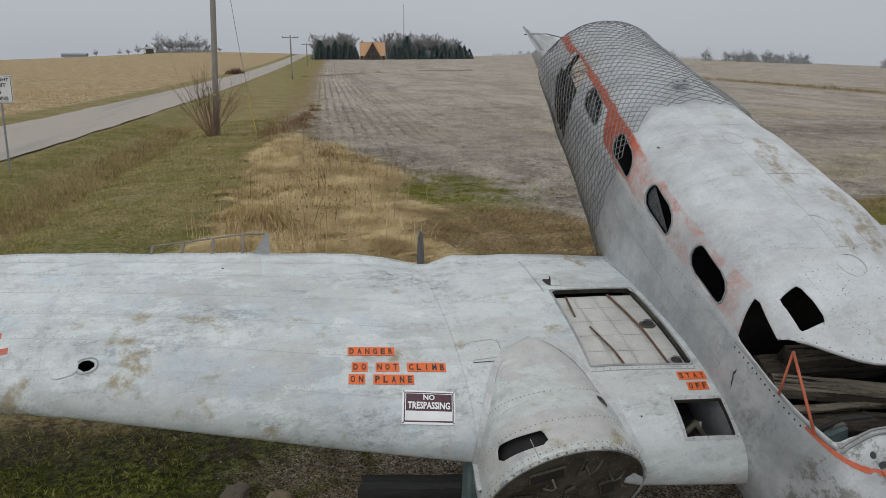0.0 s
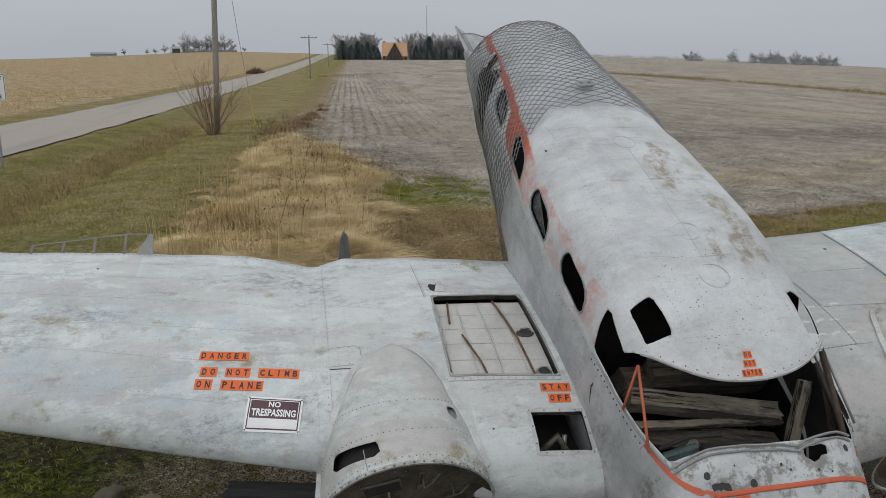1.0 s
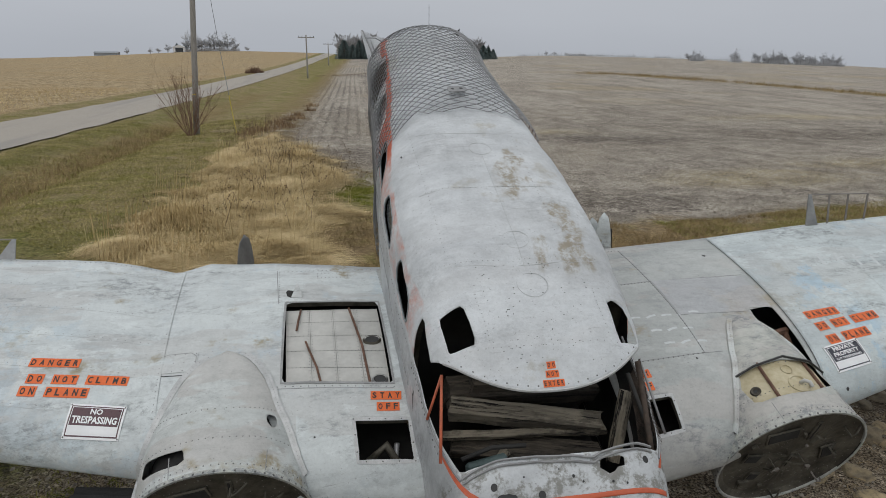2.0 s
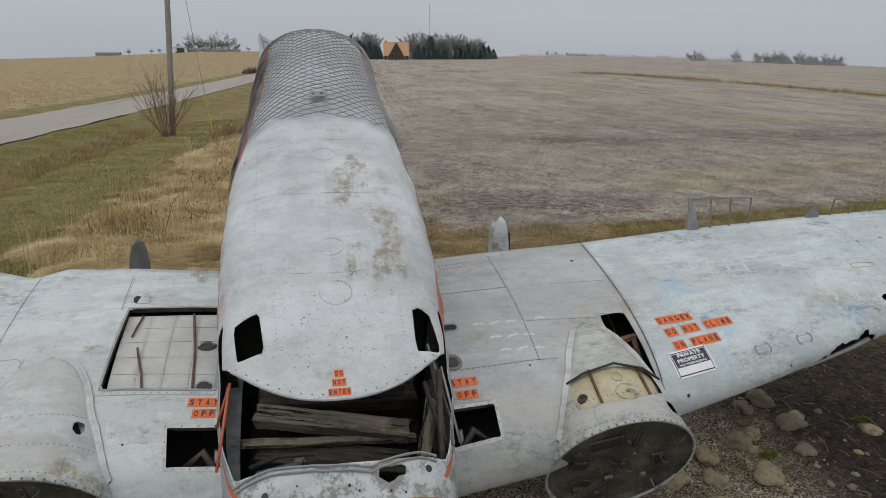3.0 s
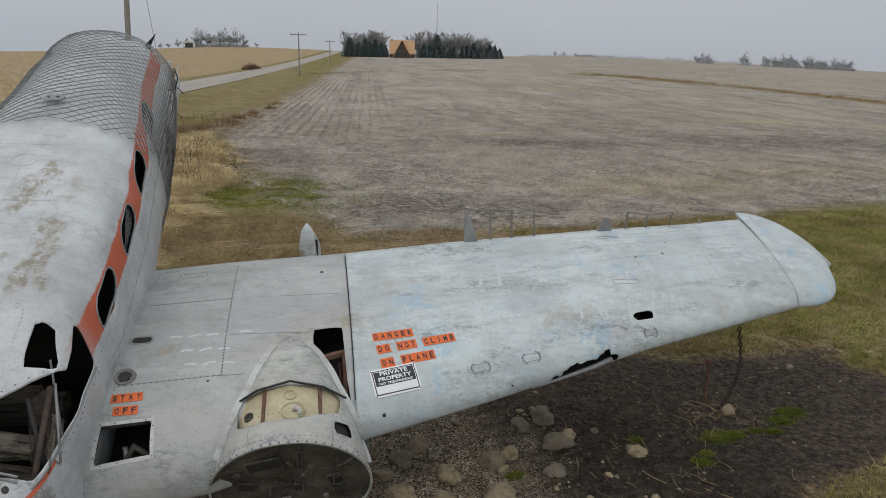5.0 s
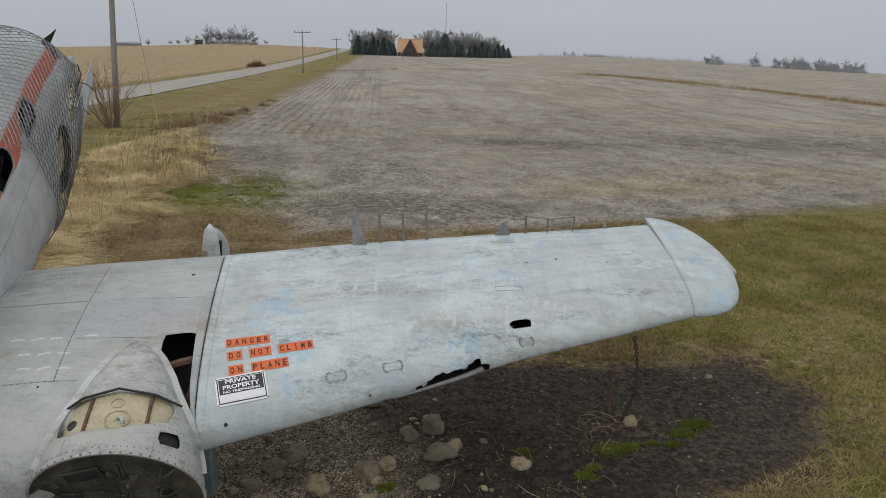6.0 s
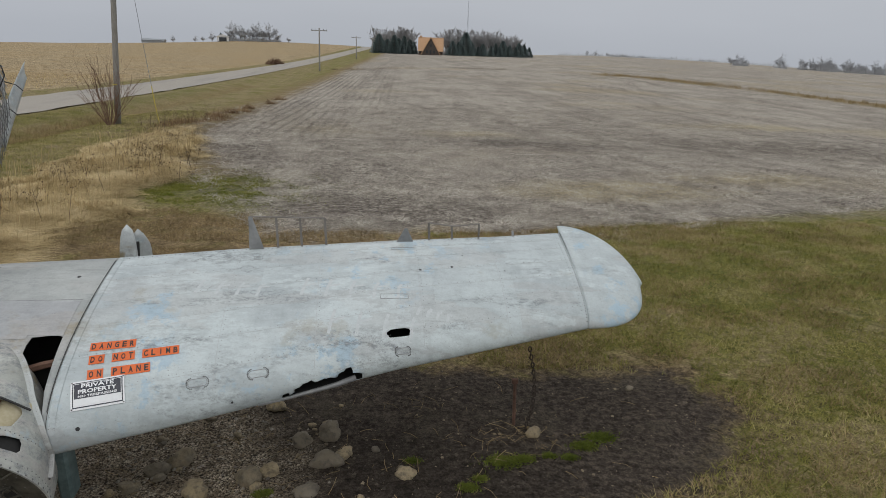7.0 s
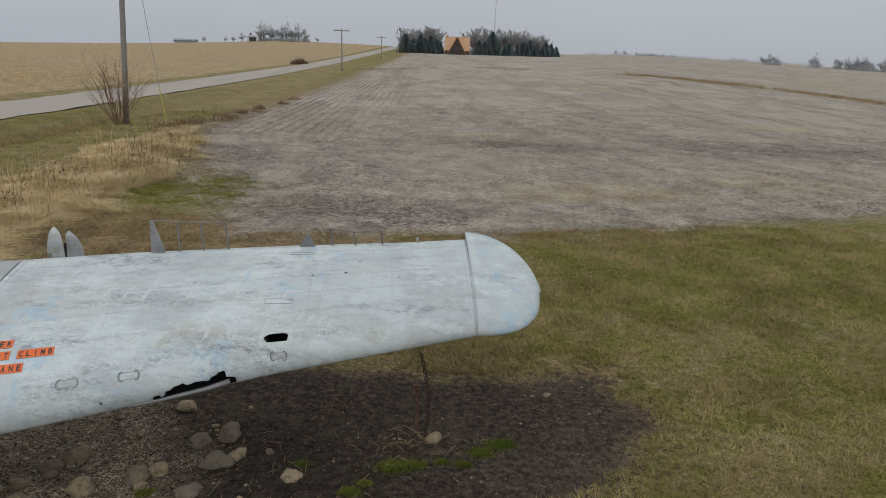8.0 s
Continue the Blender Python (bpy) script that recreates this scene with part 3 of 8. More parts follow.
def scatter(name, spots, tall, wide, lean, material, label, category, bend=0.5, segments=1, flat=0.0):
    """Many thin blades joined into one piece of stuff. spots: n x 3; tall, wide, lean: their means."""
    n = len(spots)
    rng = np.random.default_rng(n)
    h = tall * rng.uniform(0.5, 1.4, n)
    w = wide * rng.uniform(0.6, 1.4, n)
    turn = rng.uniform(0, 2 * np.pi, n)
    tip = rng.normal(0, lean, (n, 2)) * h[:, None]
    up = h * np.sqrt(np.clip(1 - flat * rng.uniform(0.6, 1.0, n), 0.03, 1))
    side = np.stack([np.cos(turn) * w / 2, np.sin(turn) * w / 2, np.zeros(n)], 1)
    rows = []
    for k in range(segments + 1):
        f = k / segments
        at = np.array(spots, float).copy()
        at[:, :2] += tip * (f ** (1 + bend))[..., None] if np.ndim(f) else tip * f ** (1 + bend)
        at[:, 2] += up * f ** (1 - 0.35 * bend)
        if k == segments:
            rows.append([at])
        else:
            rows.append([at - side * (1 - 0.45 * f), at + side * (1 - 0.45 * f)])
    flat_rows = [r for pair in rows for r in pair]
    m = len(flat_rows)
    verts = np.stack(flat_rows, 1).reshape(-1, 3)
    base = np.arange(n) * m
    faces = []
    for k in range(segments - 1):
        a = 2 * k
        faces += np.stack([base + a, base + a + 1, base + a + 3, base + a + 2], 1).tolist()
    a = 2 * (segments - 1)
    faces += np.stack([base + a, base + a + 1, base + a + 2], 1).tolist()
    ob = link_mesh(name, verts.tolist(), faces, material)
    return tagged(ob, label, category, kind="stuff")


# ---- shape of the aircraft: x to its right wing, y aft, z up, in its own frame ----
def lerp_table(xs, ys, x):
    return float(np.interp(x, xs, ys))


def smooth(a, b, x):
    k = min(1.0, max(0.0, (x - a) / (b - a)))
    return k * k * (3 - 2 * k)


SPAN = (0.0, 0.70, 1.40, 2.40, 3.40, 4.90, 6.00, 6.62)
EDGE_FRONT = {1: (0.45, 0.46, 0.56, 0.86, 1.10, 1.50, 1.77, 1.93), -1: (0.45, 0.46, 0.56, 0.86, 1.12, 1.54, 1.82, 1.98)}
EDGE_BACK = (2.75, 2.75, 2.79, 2.84, 2.94, 3.05, 3.11, 3.16)
Z_FRONT = (0.45, 0.45, 0.45, 0.46, 0.49, 0.53, 0.515, 0.50)
Z_BACK = (0.46, 0.46, 0.50, 0.53, 0.55, 0.57, 0.58, 0.59)
CROWN = (0.37, 0.37, 0.36, 0.28, 0.25, 0.21, 0.15, 0.12)


def foil(s):
    s = min(1.0, max(0.0, s))
    return 10 * 0.2 * (1.4845 * math.sqrt(s) - 0.63 * s - 1.758 * s * s + 1.4215 * s ** 3 - 0.5075 * s ** 4) 


def wing_section(x):
    a, side = abs(x), 1 if x >= 0 else -1
    row = [lerp_table(SPAN, t, a) for t in (EDGE_FRONT[side], EDGE_BACK, Z_FRONT, Z_BACK, CROWN)]
    if side < 0:
        # bent trailing edge at the port joint
        bend = max(0.0, 1 - (a - 2.42) / 0.55) if a > 2.42 else max(0.0, 1 - (2.42 - a) / 0.24)
        wave = 0.010 * math.sin(a * 5.1) + 0.007 * math.sin(a * 11.7 + 1)
        row[1] -= 0.085 * bend
        row[3] += -0.025 * bend + wave * 0.5
    return row


def wing_top(x, y):
    f, b, zf, zb, c = wing_section(x)
    s = (y - f) / (b - f)
    return zf + (zb - zf) * min(1, max(0, s)) + c * foil(s)


def wing_under(x, y):
    f, b, zf, zb, c = wing_section(x)
    s = (y - f) / (b - f)
    return zf + (zb - zf) * min(1, max(0, s)) - 0.42 * c * foil(s)


ROOF_Y = (-0.9, -0.5, 0.0, 0.65, 0.80, 1.05, 1.60, 2.4, 4.5, 5.0, 5.3, 5.8)
ROOF_Z = (0.55, 0.82, 1.02, 1.38, 1.46, 1.55, 1.625, 1.64, 1.64, 1.625, 1.55, 1.38)
BELLY_Y = (-0.9, -0.5, 0.5, 2.6, 3.2, 4.33, 5.5, 6.4)
BELLY_Z = (0.30, 0.12, -0.05, -0.10, -0.05, 0.22, 0.62, 0.90)
SLACK_Z = (0.30, 0.12, -0.05, -0.10, -0.15, -0.42, -0.25, 0.0)  # starboard skin hangs lower aft
TORN_Z = (-0.50, -0.30, -0.20, 0.0, 0.25, 0.50, 1.10, 1.40)
TORN_Y = (3.85, 4.0, 4.25, 4.65, 5.15, 5.42, 5.55, 5.60)
WIDE_Y = (-0.9, -0.5, 0.0, 0.8, 1.6, 2.6, 3.4, 4.4, 5.5, 6.4)
WIDE_X = (0.30, 0.52, 0.64, 0.70, 0.755, 0.755, 0.70, 0.63, 0.565, 0.52)


def hull(y, a):
    """A point of the hull at station y; a runs from -1 at the keel over the left side, 0 at the ridge, to 1."""
    top, low, w = lerp_table(ROOF_Y, ROOF_Z, y), lerp_table(BELLY_Y, BELLY_Z, y), lerp_table(WIDE_Y, WIDE_X, y)
    mid = low + (top - low) * (0.62 - 0.12 * smooth(3.3, 4.9, y))
    if a > 0:
        low = lerp_table(BELLY_Y, SLACK_Z, y)
    t = abs(a) * math.pi
    cx, cz = math.sin(t), math.cos(t)
    k = smooth(1.8, 4.8, y)
    if cz >= 0:
        x, z = w * cx ** (0.43 + 0.47 * k), mid + (top - mid) * cz ** (0.58 + 0.34 * k)
    else:
        x, z = w * abs(cx) ** (0.5 + 0.3 * k), mid - (mid - low) * abs(cz) ** (0.6 + 0.25 * k)
    return (math.copysign(x, a) if a else 0.0), y, z


# ---- land ----
RISE_AZ = (-180, -90, -40, -27, -20, -12, -8, -4, 0, 4, 7, 15, 20, 26, 33, 40, 47, 60, 180)
RISE_Z = (0.0, 0.3, 0.4, 0.9, 2.2, 4.7, 6.2, 6.5, 6.2, 5.5, 5.0, 5.4, 6.2, 6.0, 4.9, 3.3, 1.8, 0.0, 0.0)


def road_x(y):
    return -14.4 + 0.073 * (y - 28.6) + 0.018 * max(0.0, y - 107)


def ditch_x(y):
    return road_x(y) + 6.2


def field_x(y):
    return road_x(y) + 11.5 + (7.0 * ((26 - max(y, 4.0)) / 16) ** 1.3 if y < 26 else 0.0)


def land(x, y):
    d, az = math.hypot(x - 1, y + 3.5), math.degrees(math.atan2(x - 1, y + 3.5))
    top = lerp_table(RISE_AZ, RISE_Z, az)
    z = top * min(1.0, max(0.0, (d - 35) / 315)) ** (2.0 - smooth(-6, 9, az)) - max(0.0, d - 352) * 0.02
    near = 1 - smooth(60, 130, y)
    z -= 0.32 * near * math.exp(-((x - ditch_x(y)) / 1.3) ** 2)
    if d < 60:
        z += 0.05 * (noise.noise(Vector((x * 0.45, y * 0.45, 0.3)))) + 0.02 * noise.noise(Vector((x * 1.9, y * 1.9, 7.0)))
    return z


BED = [(-9.5, -5), (-9.5, 3.0), (-5, 3.1), (-3, 3.0), (0, 3.0), (5, 3.5), (7.5, 3.15), (8.3, 2.95), (8.7, 2.2), (8.2, 1.5), (7.4, 1.0), (6.4, 0.6), (5.4, -0.2), (4.6, -2), (4.0, -5)]
GRAVEL = [(-3.9, 2.1), (-2, 2.6), (2.5, 2.9), (3.5, 2.5), (4.05, 1.7), (3.9, 0.8), (3.4, -2), (-3.6, -2)]
STRIP = [(44, 104), (49, 96), (53, 84), (55, 72), (56.5, 54), (60, 25), (64, -10)]
FENCE_ROW = [(3, 108), (22, 115), (34, 117), (44, 104)]


def line_distance(x, y, line):
    best = 1e9
    for (ax, ay), (bx, by) in zip(line, line[1:]):
        ex, ey = bx - ax, by - ay
        k = min(1.0, max(0.0, ((x - ax) * ex + (y - ay) * ey) / (ex * ex + ey * ey)))
        best = min(best, math.hypot(x - ax - ex * k, y - ay - ey * k))
    return best


def build_ground():
    def spread(lo, hi, step, far_lo, far_hi, n):
        mid = list(np.arange(lo, hi + 1e-6, step))
        up = [hi + (far_hi - hi) * ((math.exp(4.5 * k / n) - 1) / (math.exp(4.5) - 1)) for k in range(1, n + 1)]
        down = [lo - (lo - far_lo) * ((math.exp(4.5 * k / n) - 1) / (math.exp(4.5) - 1)) for k in range(1, n + 1)]
        return down[::-1] + mid + up

    xs = spread(-22, 20, 0.35, -3200, 3200, 44)
    ys = spread(-6, 34, 0.35, -900, 3600, 60)
    verts, zones = [], {k: [] for k in ("field", "corn", "rank", "dry", "lush", "bed", "gravel", "rows", "pale", "dark", "mossy", "dark_bed")}
    for y in ys:
        fx = field_x(y)
        for x in xs:
            verts.append((x, y, land(x, y)))
            edge_y = 9.7 + max(0.0, x - 8) * 0.22
            inside = min(x - fx, y - edge_y)
            zones["field"].append(inside if y < 400 else 5.0)
            zones["corn"].append(road_x(y) - 4.9 - x)
            r = 1.0 - abs(x - fx) if y > 14 else -3.0
            r = max(r, 0.9 - abs(x - ditch_x(y))) if 4 < y < 70 else r
            r = max(r, 3.4 - line_distance(x, y, STRIP), 0.5 - line_distance(x, y, FENCE_ROW)) if y > -15 and x > -2 else r
            zones["rank"].append(max(-9.0, r))
            zones["dry"].append(min(y - 3.6, edge_y + 1.5 - y, x + 3.0, (9.5 if y > 9.2 else 7.6) - x) if abs(x) < 40 and y < 40 else -5)
            g = 1.5 - math.hypot((x - 0.8) / 1.3, y - 14.0) if y < 25 else -5
            g = max(g, 1.2 - math.hypot((x + 6.2) / 1.8, y - 9.5), 1.6 - math.hypot((x + 6.0) / 1.6, (y + 0.2) / 1.2), 1.0 - math.hypot((x - 12.0) / 3, (y - 6.5) / 1.5)) if y < 25 else g
            g = max(g, 0.4 - abs(x - road_x(y) - 4.2)) if 5 < y < 60 else g
            zones["lush"].append(g)
            close = abs(x) < 16 and abs(y) < 14
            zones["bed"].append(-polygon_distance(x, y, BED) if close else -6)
            zones["gravel"].append(-polygon_distance(x, y, GRAVEL) if close else -6)
            p = 1.25 - math.hypot((x - 12.2) / 2.6, (y - 14.5) / 1.2)
            p = max(p, 0.55 - math.hypot((x - 18) / 5, (y - 16.8) / 1.6), 0.5 - math.hypot((x - 10) / 3.5, (y - 28) / 1.8), 0.4 - math.hypot((x - 28) / 9, (y - 34) / 3)) if y < 60 else -3
            zones["pale"].append(max(-3.0, p * 2))
            k = max(1.0 - math.hypot((x - 5.2) / 3.0, (y - 11.7) / 1.2), 1.0 - math.hypot((x - 12.3) / 4.5, (y - 24.6) / 1.8), 1.0 - math.hypot((x - 16.4) / 2.2, (y - 11.3) / 0.7), 1.0 - math.hypot((x - 24) / 7, (y - 25) / 2.5), 1.0 - math.hypot((x - 0.5) / 2.2, (y - 20) / 2.5)) if y < 60 else -3
            k = max(k, 0.9 - abs(x - fx - 0.7)) if 13 < y < 34 else k
            zones["dark"].append(max(-3.0, k * 2))
            zones["dark_bed"].append(1.2 - math.hypot((x - 4.9) / 1.1, (y - 0.75) / 0.9) if close else -6)
            zones["mossy"].append(min(x + 8.4, -3.3 - x, y + 2.0, 2.7 - y) if close else -6)
            zones["rows"].append(max(-20.0, min(400.0, x - fx)))
    nx = len(xs)
    faces = [(j * nx + i, j * nx + i + 1, (j + 1) * nx + i + 1, (j + 1) * nx + i) for j in range(len(ys) - 1) for i in range(nx - 1)]
    ob = link_mesh("ground", verts, faces, M["ground"], None, "", True)
    for key, values in zones.items():
        ob.data.attributes.new(key, "FLOAT", "POINT").data.foreach_set("value", values)
    return tagged(ob, "grass verge, bare soil bed and harvested farm fields", "ground", kind="structure")


build_ground()


def build_road():
    ys = [-300, -150, -80, -40] + list(range(-20, 70, 1)) + list(range(70, 120, 4)) + list(range(120, 420, 12))
    verts, faces = [], []
    cross = (-2.15, -1.9, -0.9, 0.2, 1.4, 2.6, 2.9)
    for y in ys:
        for k, c in enumerate(cross):
            wob = 0.06 * noise.noise(Vector((y * 0.3, k, 0))) if k in (0, 6) else 0
            x = road_x(y) + c + wob
            verts.append((x, y, land(x, y) + (0.045 if k in (0, 6) else 0.075) + 0.03 * (1 - (c / 3) ** 2)))
    n = len(cross)
    for j in range(len(ys) - 1):
        for i in range(n - 1):
            faces.append((j * n + i, j * n + i + 1, (j + 1) * n + i + 1, (j + 1) * n + i))
    return tagged(link_mesh("road", verts, faces, M["road"]), "pale grey chip-sealed country road", "road", kind="structure")


build_road()


# ---- the wrecked aircraft ----
TILT_DOWN = 25.0
HULL = pose(0, 0, 0, TILT_DOWN, 0, 0)
plane = thing("airplane_wreck", "wrecked white twin-engine airplane lying nose down, engines and tail missing", "airplane", HULL)


def top_at(x, y, lift=0.0):
    return Vector((x, y, wing_top(x, y) + lift))


def upper(poly):
    """A hole through the top skin alone, an outline in plan."""
    return lambda u, v, p: polygon_distance(p.x, p.y, poly) if v > 0.0 else 1.0


def spaced(a, b, step):
    n = max(2, round(abs(b - a) / step) + 1)
    return [a + (b - a) * k / (n - 1) for k in range(n)]


def foil_surface(x, v):
    f, b, zf, zb, c = wing_section(x)
    s = v * v
    y = f + (b - f) * s
    return (x, y, wing_top(x, y) if v >= 0 else wing_under(x, y))


CHORD = [1 - k / 58 for k in range(59)] + [-k / 22 for k in range(1, 23)]


def rivets(name, spots, parent, size=0.005, material=None, lift=0.0015):
    """Low domed heads, joined."""
    verts, faces = [], []
    for p, n in spots:
        turn = Vector(n).to_track_quat("Z", "Y").to_matrix()
        base = len(verts)
        for j in range(5):
            a = 2 * math.pi * j / 5
            verts.append(Vector(p) + turn @ Vector((size * math.cos(a), size * math.sin(a), 0)))
        verts.append(Vector(p) + turn @ Vector((0, 0, size * 0.5 + lift)))
        faces += [(base + j, base + (j + 1) % 5, base + 5) for j in range(5)]
    return tagged(link_mesh(name, verts, faces, material or M["rivet"], parent), kind="stuff")


def top_normal(x, y):
    e = 0.01
    return Vector((-(wing_top(x + e, y) - wing_top(x - e, y)) / (2 * e), -(wing_top(x, y + e) - wing_top(x, y - e)) / (2 * e), 1)).normalized()


def along(a, b, step):
    n = max(2, round(math.dist(a, b) / step))
    return [(a[0] + (b[0] - a[0]) * k / n, a[1] + (b[1] - a[1]) * k / n) for k in range(n + 1)]


def in_hole(x, y):
    """Over one of the small openings of the wing's top skin."""
    return any(polygon_distance(x, y, poly) < 0.005 for poly in (OVAL_L, OVAL_R, TEAR))


def ribbon(name, line, width, parent, material, lift=0.0025, thick=0.002, at=None, normal=None):
    """A thin strip laid on the wing along a line in plan."""
    at, normal = at or top_at, normal or top_normal
    pts = []
    for a, b in zip(line, line[1:]):
        pts += along(a, b, 0.06)[(1 if pts else 0):]
    verts, faces = [], []
    for k, (x, y) in enumerate(pts):
        a, b = pts[max(0, k - 1)], pts[min(len(pts) - 1, k + 1)]
        d = Vector((b[0] - a[0], b[1] - a[1])).normalized()
        nx, ny = -d.y * width / 2, d.x * width / 2
        for s, z in ((-1, 0), (-1, thick), (1, thick), (1, 0)):
            verts.append(at(x + nx * s, y + ny * s) + normal(x, y) * (lift + z))
    for k in range(len(pts) - 1):
        o = 4 * k
        if at is top_at and in_hole(*pts[k]):
            continue
        faces += [(o + j, o + j + 1, o + j + 5, o + j + 4) for j in range(3)]
    return link_mesh(name, verts, faces, material, parent)


def on_top(x0, y0, turn):
    """Maps a flat u, v plane onto the wing, its corner at x0, y0."""
    c, s = math.cos(turn), math.sin(turn)
    return lambda u, v, lift: top_at(x0 + u * c - v * s, y0 + u * s + v * c, lift)


def sheet(name, place, u0, v0, u1, v1, lift, material, parent, thick=0.0015, label=""):
    nu, nv = max(1, round((u1 - u0) / 0.05)), max(1, round((v1 - v0) / 0.05))
    verts, faces = [], []
    for z in (lift, lift + thick):
        for j in range(nv + 1):
            for i in range(nu + 1):
                verts.append(place(u0 + (u1 - u0) * i / nu, v0 + (v1 - v0) * j / nv, z))
    n, m = nu + 1, (nu + 1) * (nv + 1)
    for j in range(nv):
        for i in range(nu):
            q = (j * n + i, j * n + i + 1, (j + 1) * n + i + 1, (j + 1) * n + i)
            faces += [tuple(k + m for k in q), q[::-1]]
    rim = [i for i in range(n)] + [j * n + nu for j in range(1, nv + 1)] + [nv * n + i for i in range(nu - 1, -1, -1)] + [j * n for j in range(nv - 1, 0, -1)]
    for a, b in zip(rim, rim[1:] + rim[:1]):
        faces.append((a, b, b + m, a + m))
    return link_mesh(name, verts, faces, material, parent, label)


def glyphs(text, place, u, v, w, h, lift, parent, material, name="lettering"):
    flat, faces = letters(text, w, h)
    return link_mesh(name, [place(u + x, v + y, lift) for x, y in flat], faces, material, parent)


def warning(words, x0, y0, turn, parent, slot=0.0525, high=0.078, label="orange warning label with black capital letters", place=None):
    """A row of stick-on letter tiles; a blank is a gap."""
    place = place or on_top(x0, y0, turn)
    tiles = None
    start = 0
    for word in words.split(" "):
        a, b = start * slot, (start + len(word)) * slot
        strip = sheet("warning_label", place, a, 0, b, high, 0.003, M["label"], parent, 0.001, label)
        for k, ch in enumerate(word):
            wide = slot * (0.14 if ch == "I" else 0.56)
            glyphs(ch, place, a + slot * k + (slot - wide) / 2, high * 0.16, wide, high * 0.68, 0.0052, strip, M["flat_black"], "letter")
        start += len(word) + 1
    return tiles


def wing_panel(name, x0, x1, holes, material, parent, label):
    return skin(name, foil_surface, spaced(x0, x1, 0.03), CHORD, holes, M[material], parent, label, inner=M["near_black"])


def wavy(poly, amount, step=0.03):
    """The outline with torn, uneven edges."""
    rng = random.Random(5)
    out = []
    for a, b in zip(poly, poly[1:] + poly[:1]):
        for p in along(a, b, step)[:-1]:
            out.append((p[0] + rng.uniform(-amount, amount), p[1] + rng.uniform(-amount, amount)))
    return out


BAY = [(-1.556, 2.135), (-0.842, 2.125), (-0.838, 1.19), (-1.585, 1.27)]
HATCH_L = [(-1.131, 0.945), (-0.771, 0.91), (-0.762, 0.65), (-1.12, 0.69)]
HATCH_R = [(0.735, 0.905), (1.06, 0.93), (1.07, 0.70), (0.722, 0.645)]
GAP_R = [(2.10, 1.68), (2.325, 1.72), (2.345, 1.2), (2.385, 0.9), (2.30, 0.9), (2.26, 1.15), (2.20, 1.32), (2.11, 1.42)]
TEAR = wavy([(3.90, 1.14), (3.97, 1.256), (4.03, 1.276), (4.12, 1.310), (4.20, 1.340), (4.27, 1.358), (4.35, 1.380), (4.42, 1.402), (4.49, 1.446), (4.52, 1.420), (4.585, 1.420), (4.64, 1.38), (4.66, 1.16)], 0.009, 0.02)
OVAL_L, OVAL_R = rounded(-4.83, 1.778, 0.10, 0.075, 0.035, 0.1), rounded(4.89, 1.72, 0.20, 0.072, 0.034, 0.16)

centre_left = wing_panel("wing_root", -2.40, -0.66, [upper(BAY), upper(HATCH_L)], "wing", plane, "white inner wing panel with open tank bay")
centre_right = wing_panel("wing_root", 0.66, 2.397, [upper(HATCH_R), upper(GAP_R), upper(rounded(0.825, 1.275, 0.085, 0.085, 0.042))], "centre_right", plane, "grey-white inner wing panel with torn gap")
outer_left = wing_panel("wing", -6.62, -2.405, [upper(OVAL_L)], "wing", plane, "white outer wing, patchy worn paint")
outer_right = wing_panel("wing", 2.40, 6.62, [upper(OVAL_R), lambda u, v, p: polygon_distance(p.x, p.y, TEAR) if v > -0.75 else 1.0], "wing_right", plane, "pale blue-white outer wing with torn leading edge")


def wing_tip(side, material, parent):
    f, b, zf, zb, c = wing_section(side * 6.62)

    nose = f + 0.42 * (b - f)
    aft = b + 0.115

    def surface(u, v):
        x = side * (6.62 + 0.66 * u)
        lo = nose - (nose - f) * math.sqrt(max(0.0, 1 - u ** 2.5))
        hi = nose + (aft - nose) * math.sqrt(max(0.0, 1 - u ** 2.0))
        k = (hi - lo) / (aft - f)
        s = v * v
        z = (zf + (zb - zf) * s) - 0.03 * u * u + (c if v >= 0 else -0.42 * c) * foil(s) * (k * 0.85 + 0.15 * (1 - u))
        return (x, lo + (hi - lo) * s, z)

    return skin("wing_tip", surface, [math.sin(k / 24 * math.pi / 2) for k in range(25)], CHORD, [], M[material], parent, "rounded wing tip cap")


wing_tip(1, "wing_right", outer_right)
wing_tip(-1, "wing", outer_left)

# ---- hull ----
WINDOWS = (1.607, 2.335, 3.10, 3.94)


def side_window(y):
    return [(y + 0.205, 1.365), (y + 0.225, 1.32), (y + 0.215, 1.265), (y + 0.17, 1.21), (y + 0.10, 1.19), (y - 0.17, 1.18), (y - 0.205, 1.19), (y - 0.222, 1.225), (y - 0.205, 1.30), (y - 0.16, 1.345), (y - 0.08, 1.375), (y + 0.15, 1.39), (y + 0.18, 1.385)]


def side_hole(poly, side=0):
    return lambda u, v, p: polygon_distance(p.y, p.z, poly) if (side == 0 or p.x * side > 0) and 0.12 < abs(v) < 0.82 else 1.0


def lip(x):
    return 0.63 + 0.9 * abs(x) ** 2.6


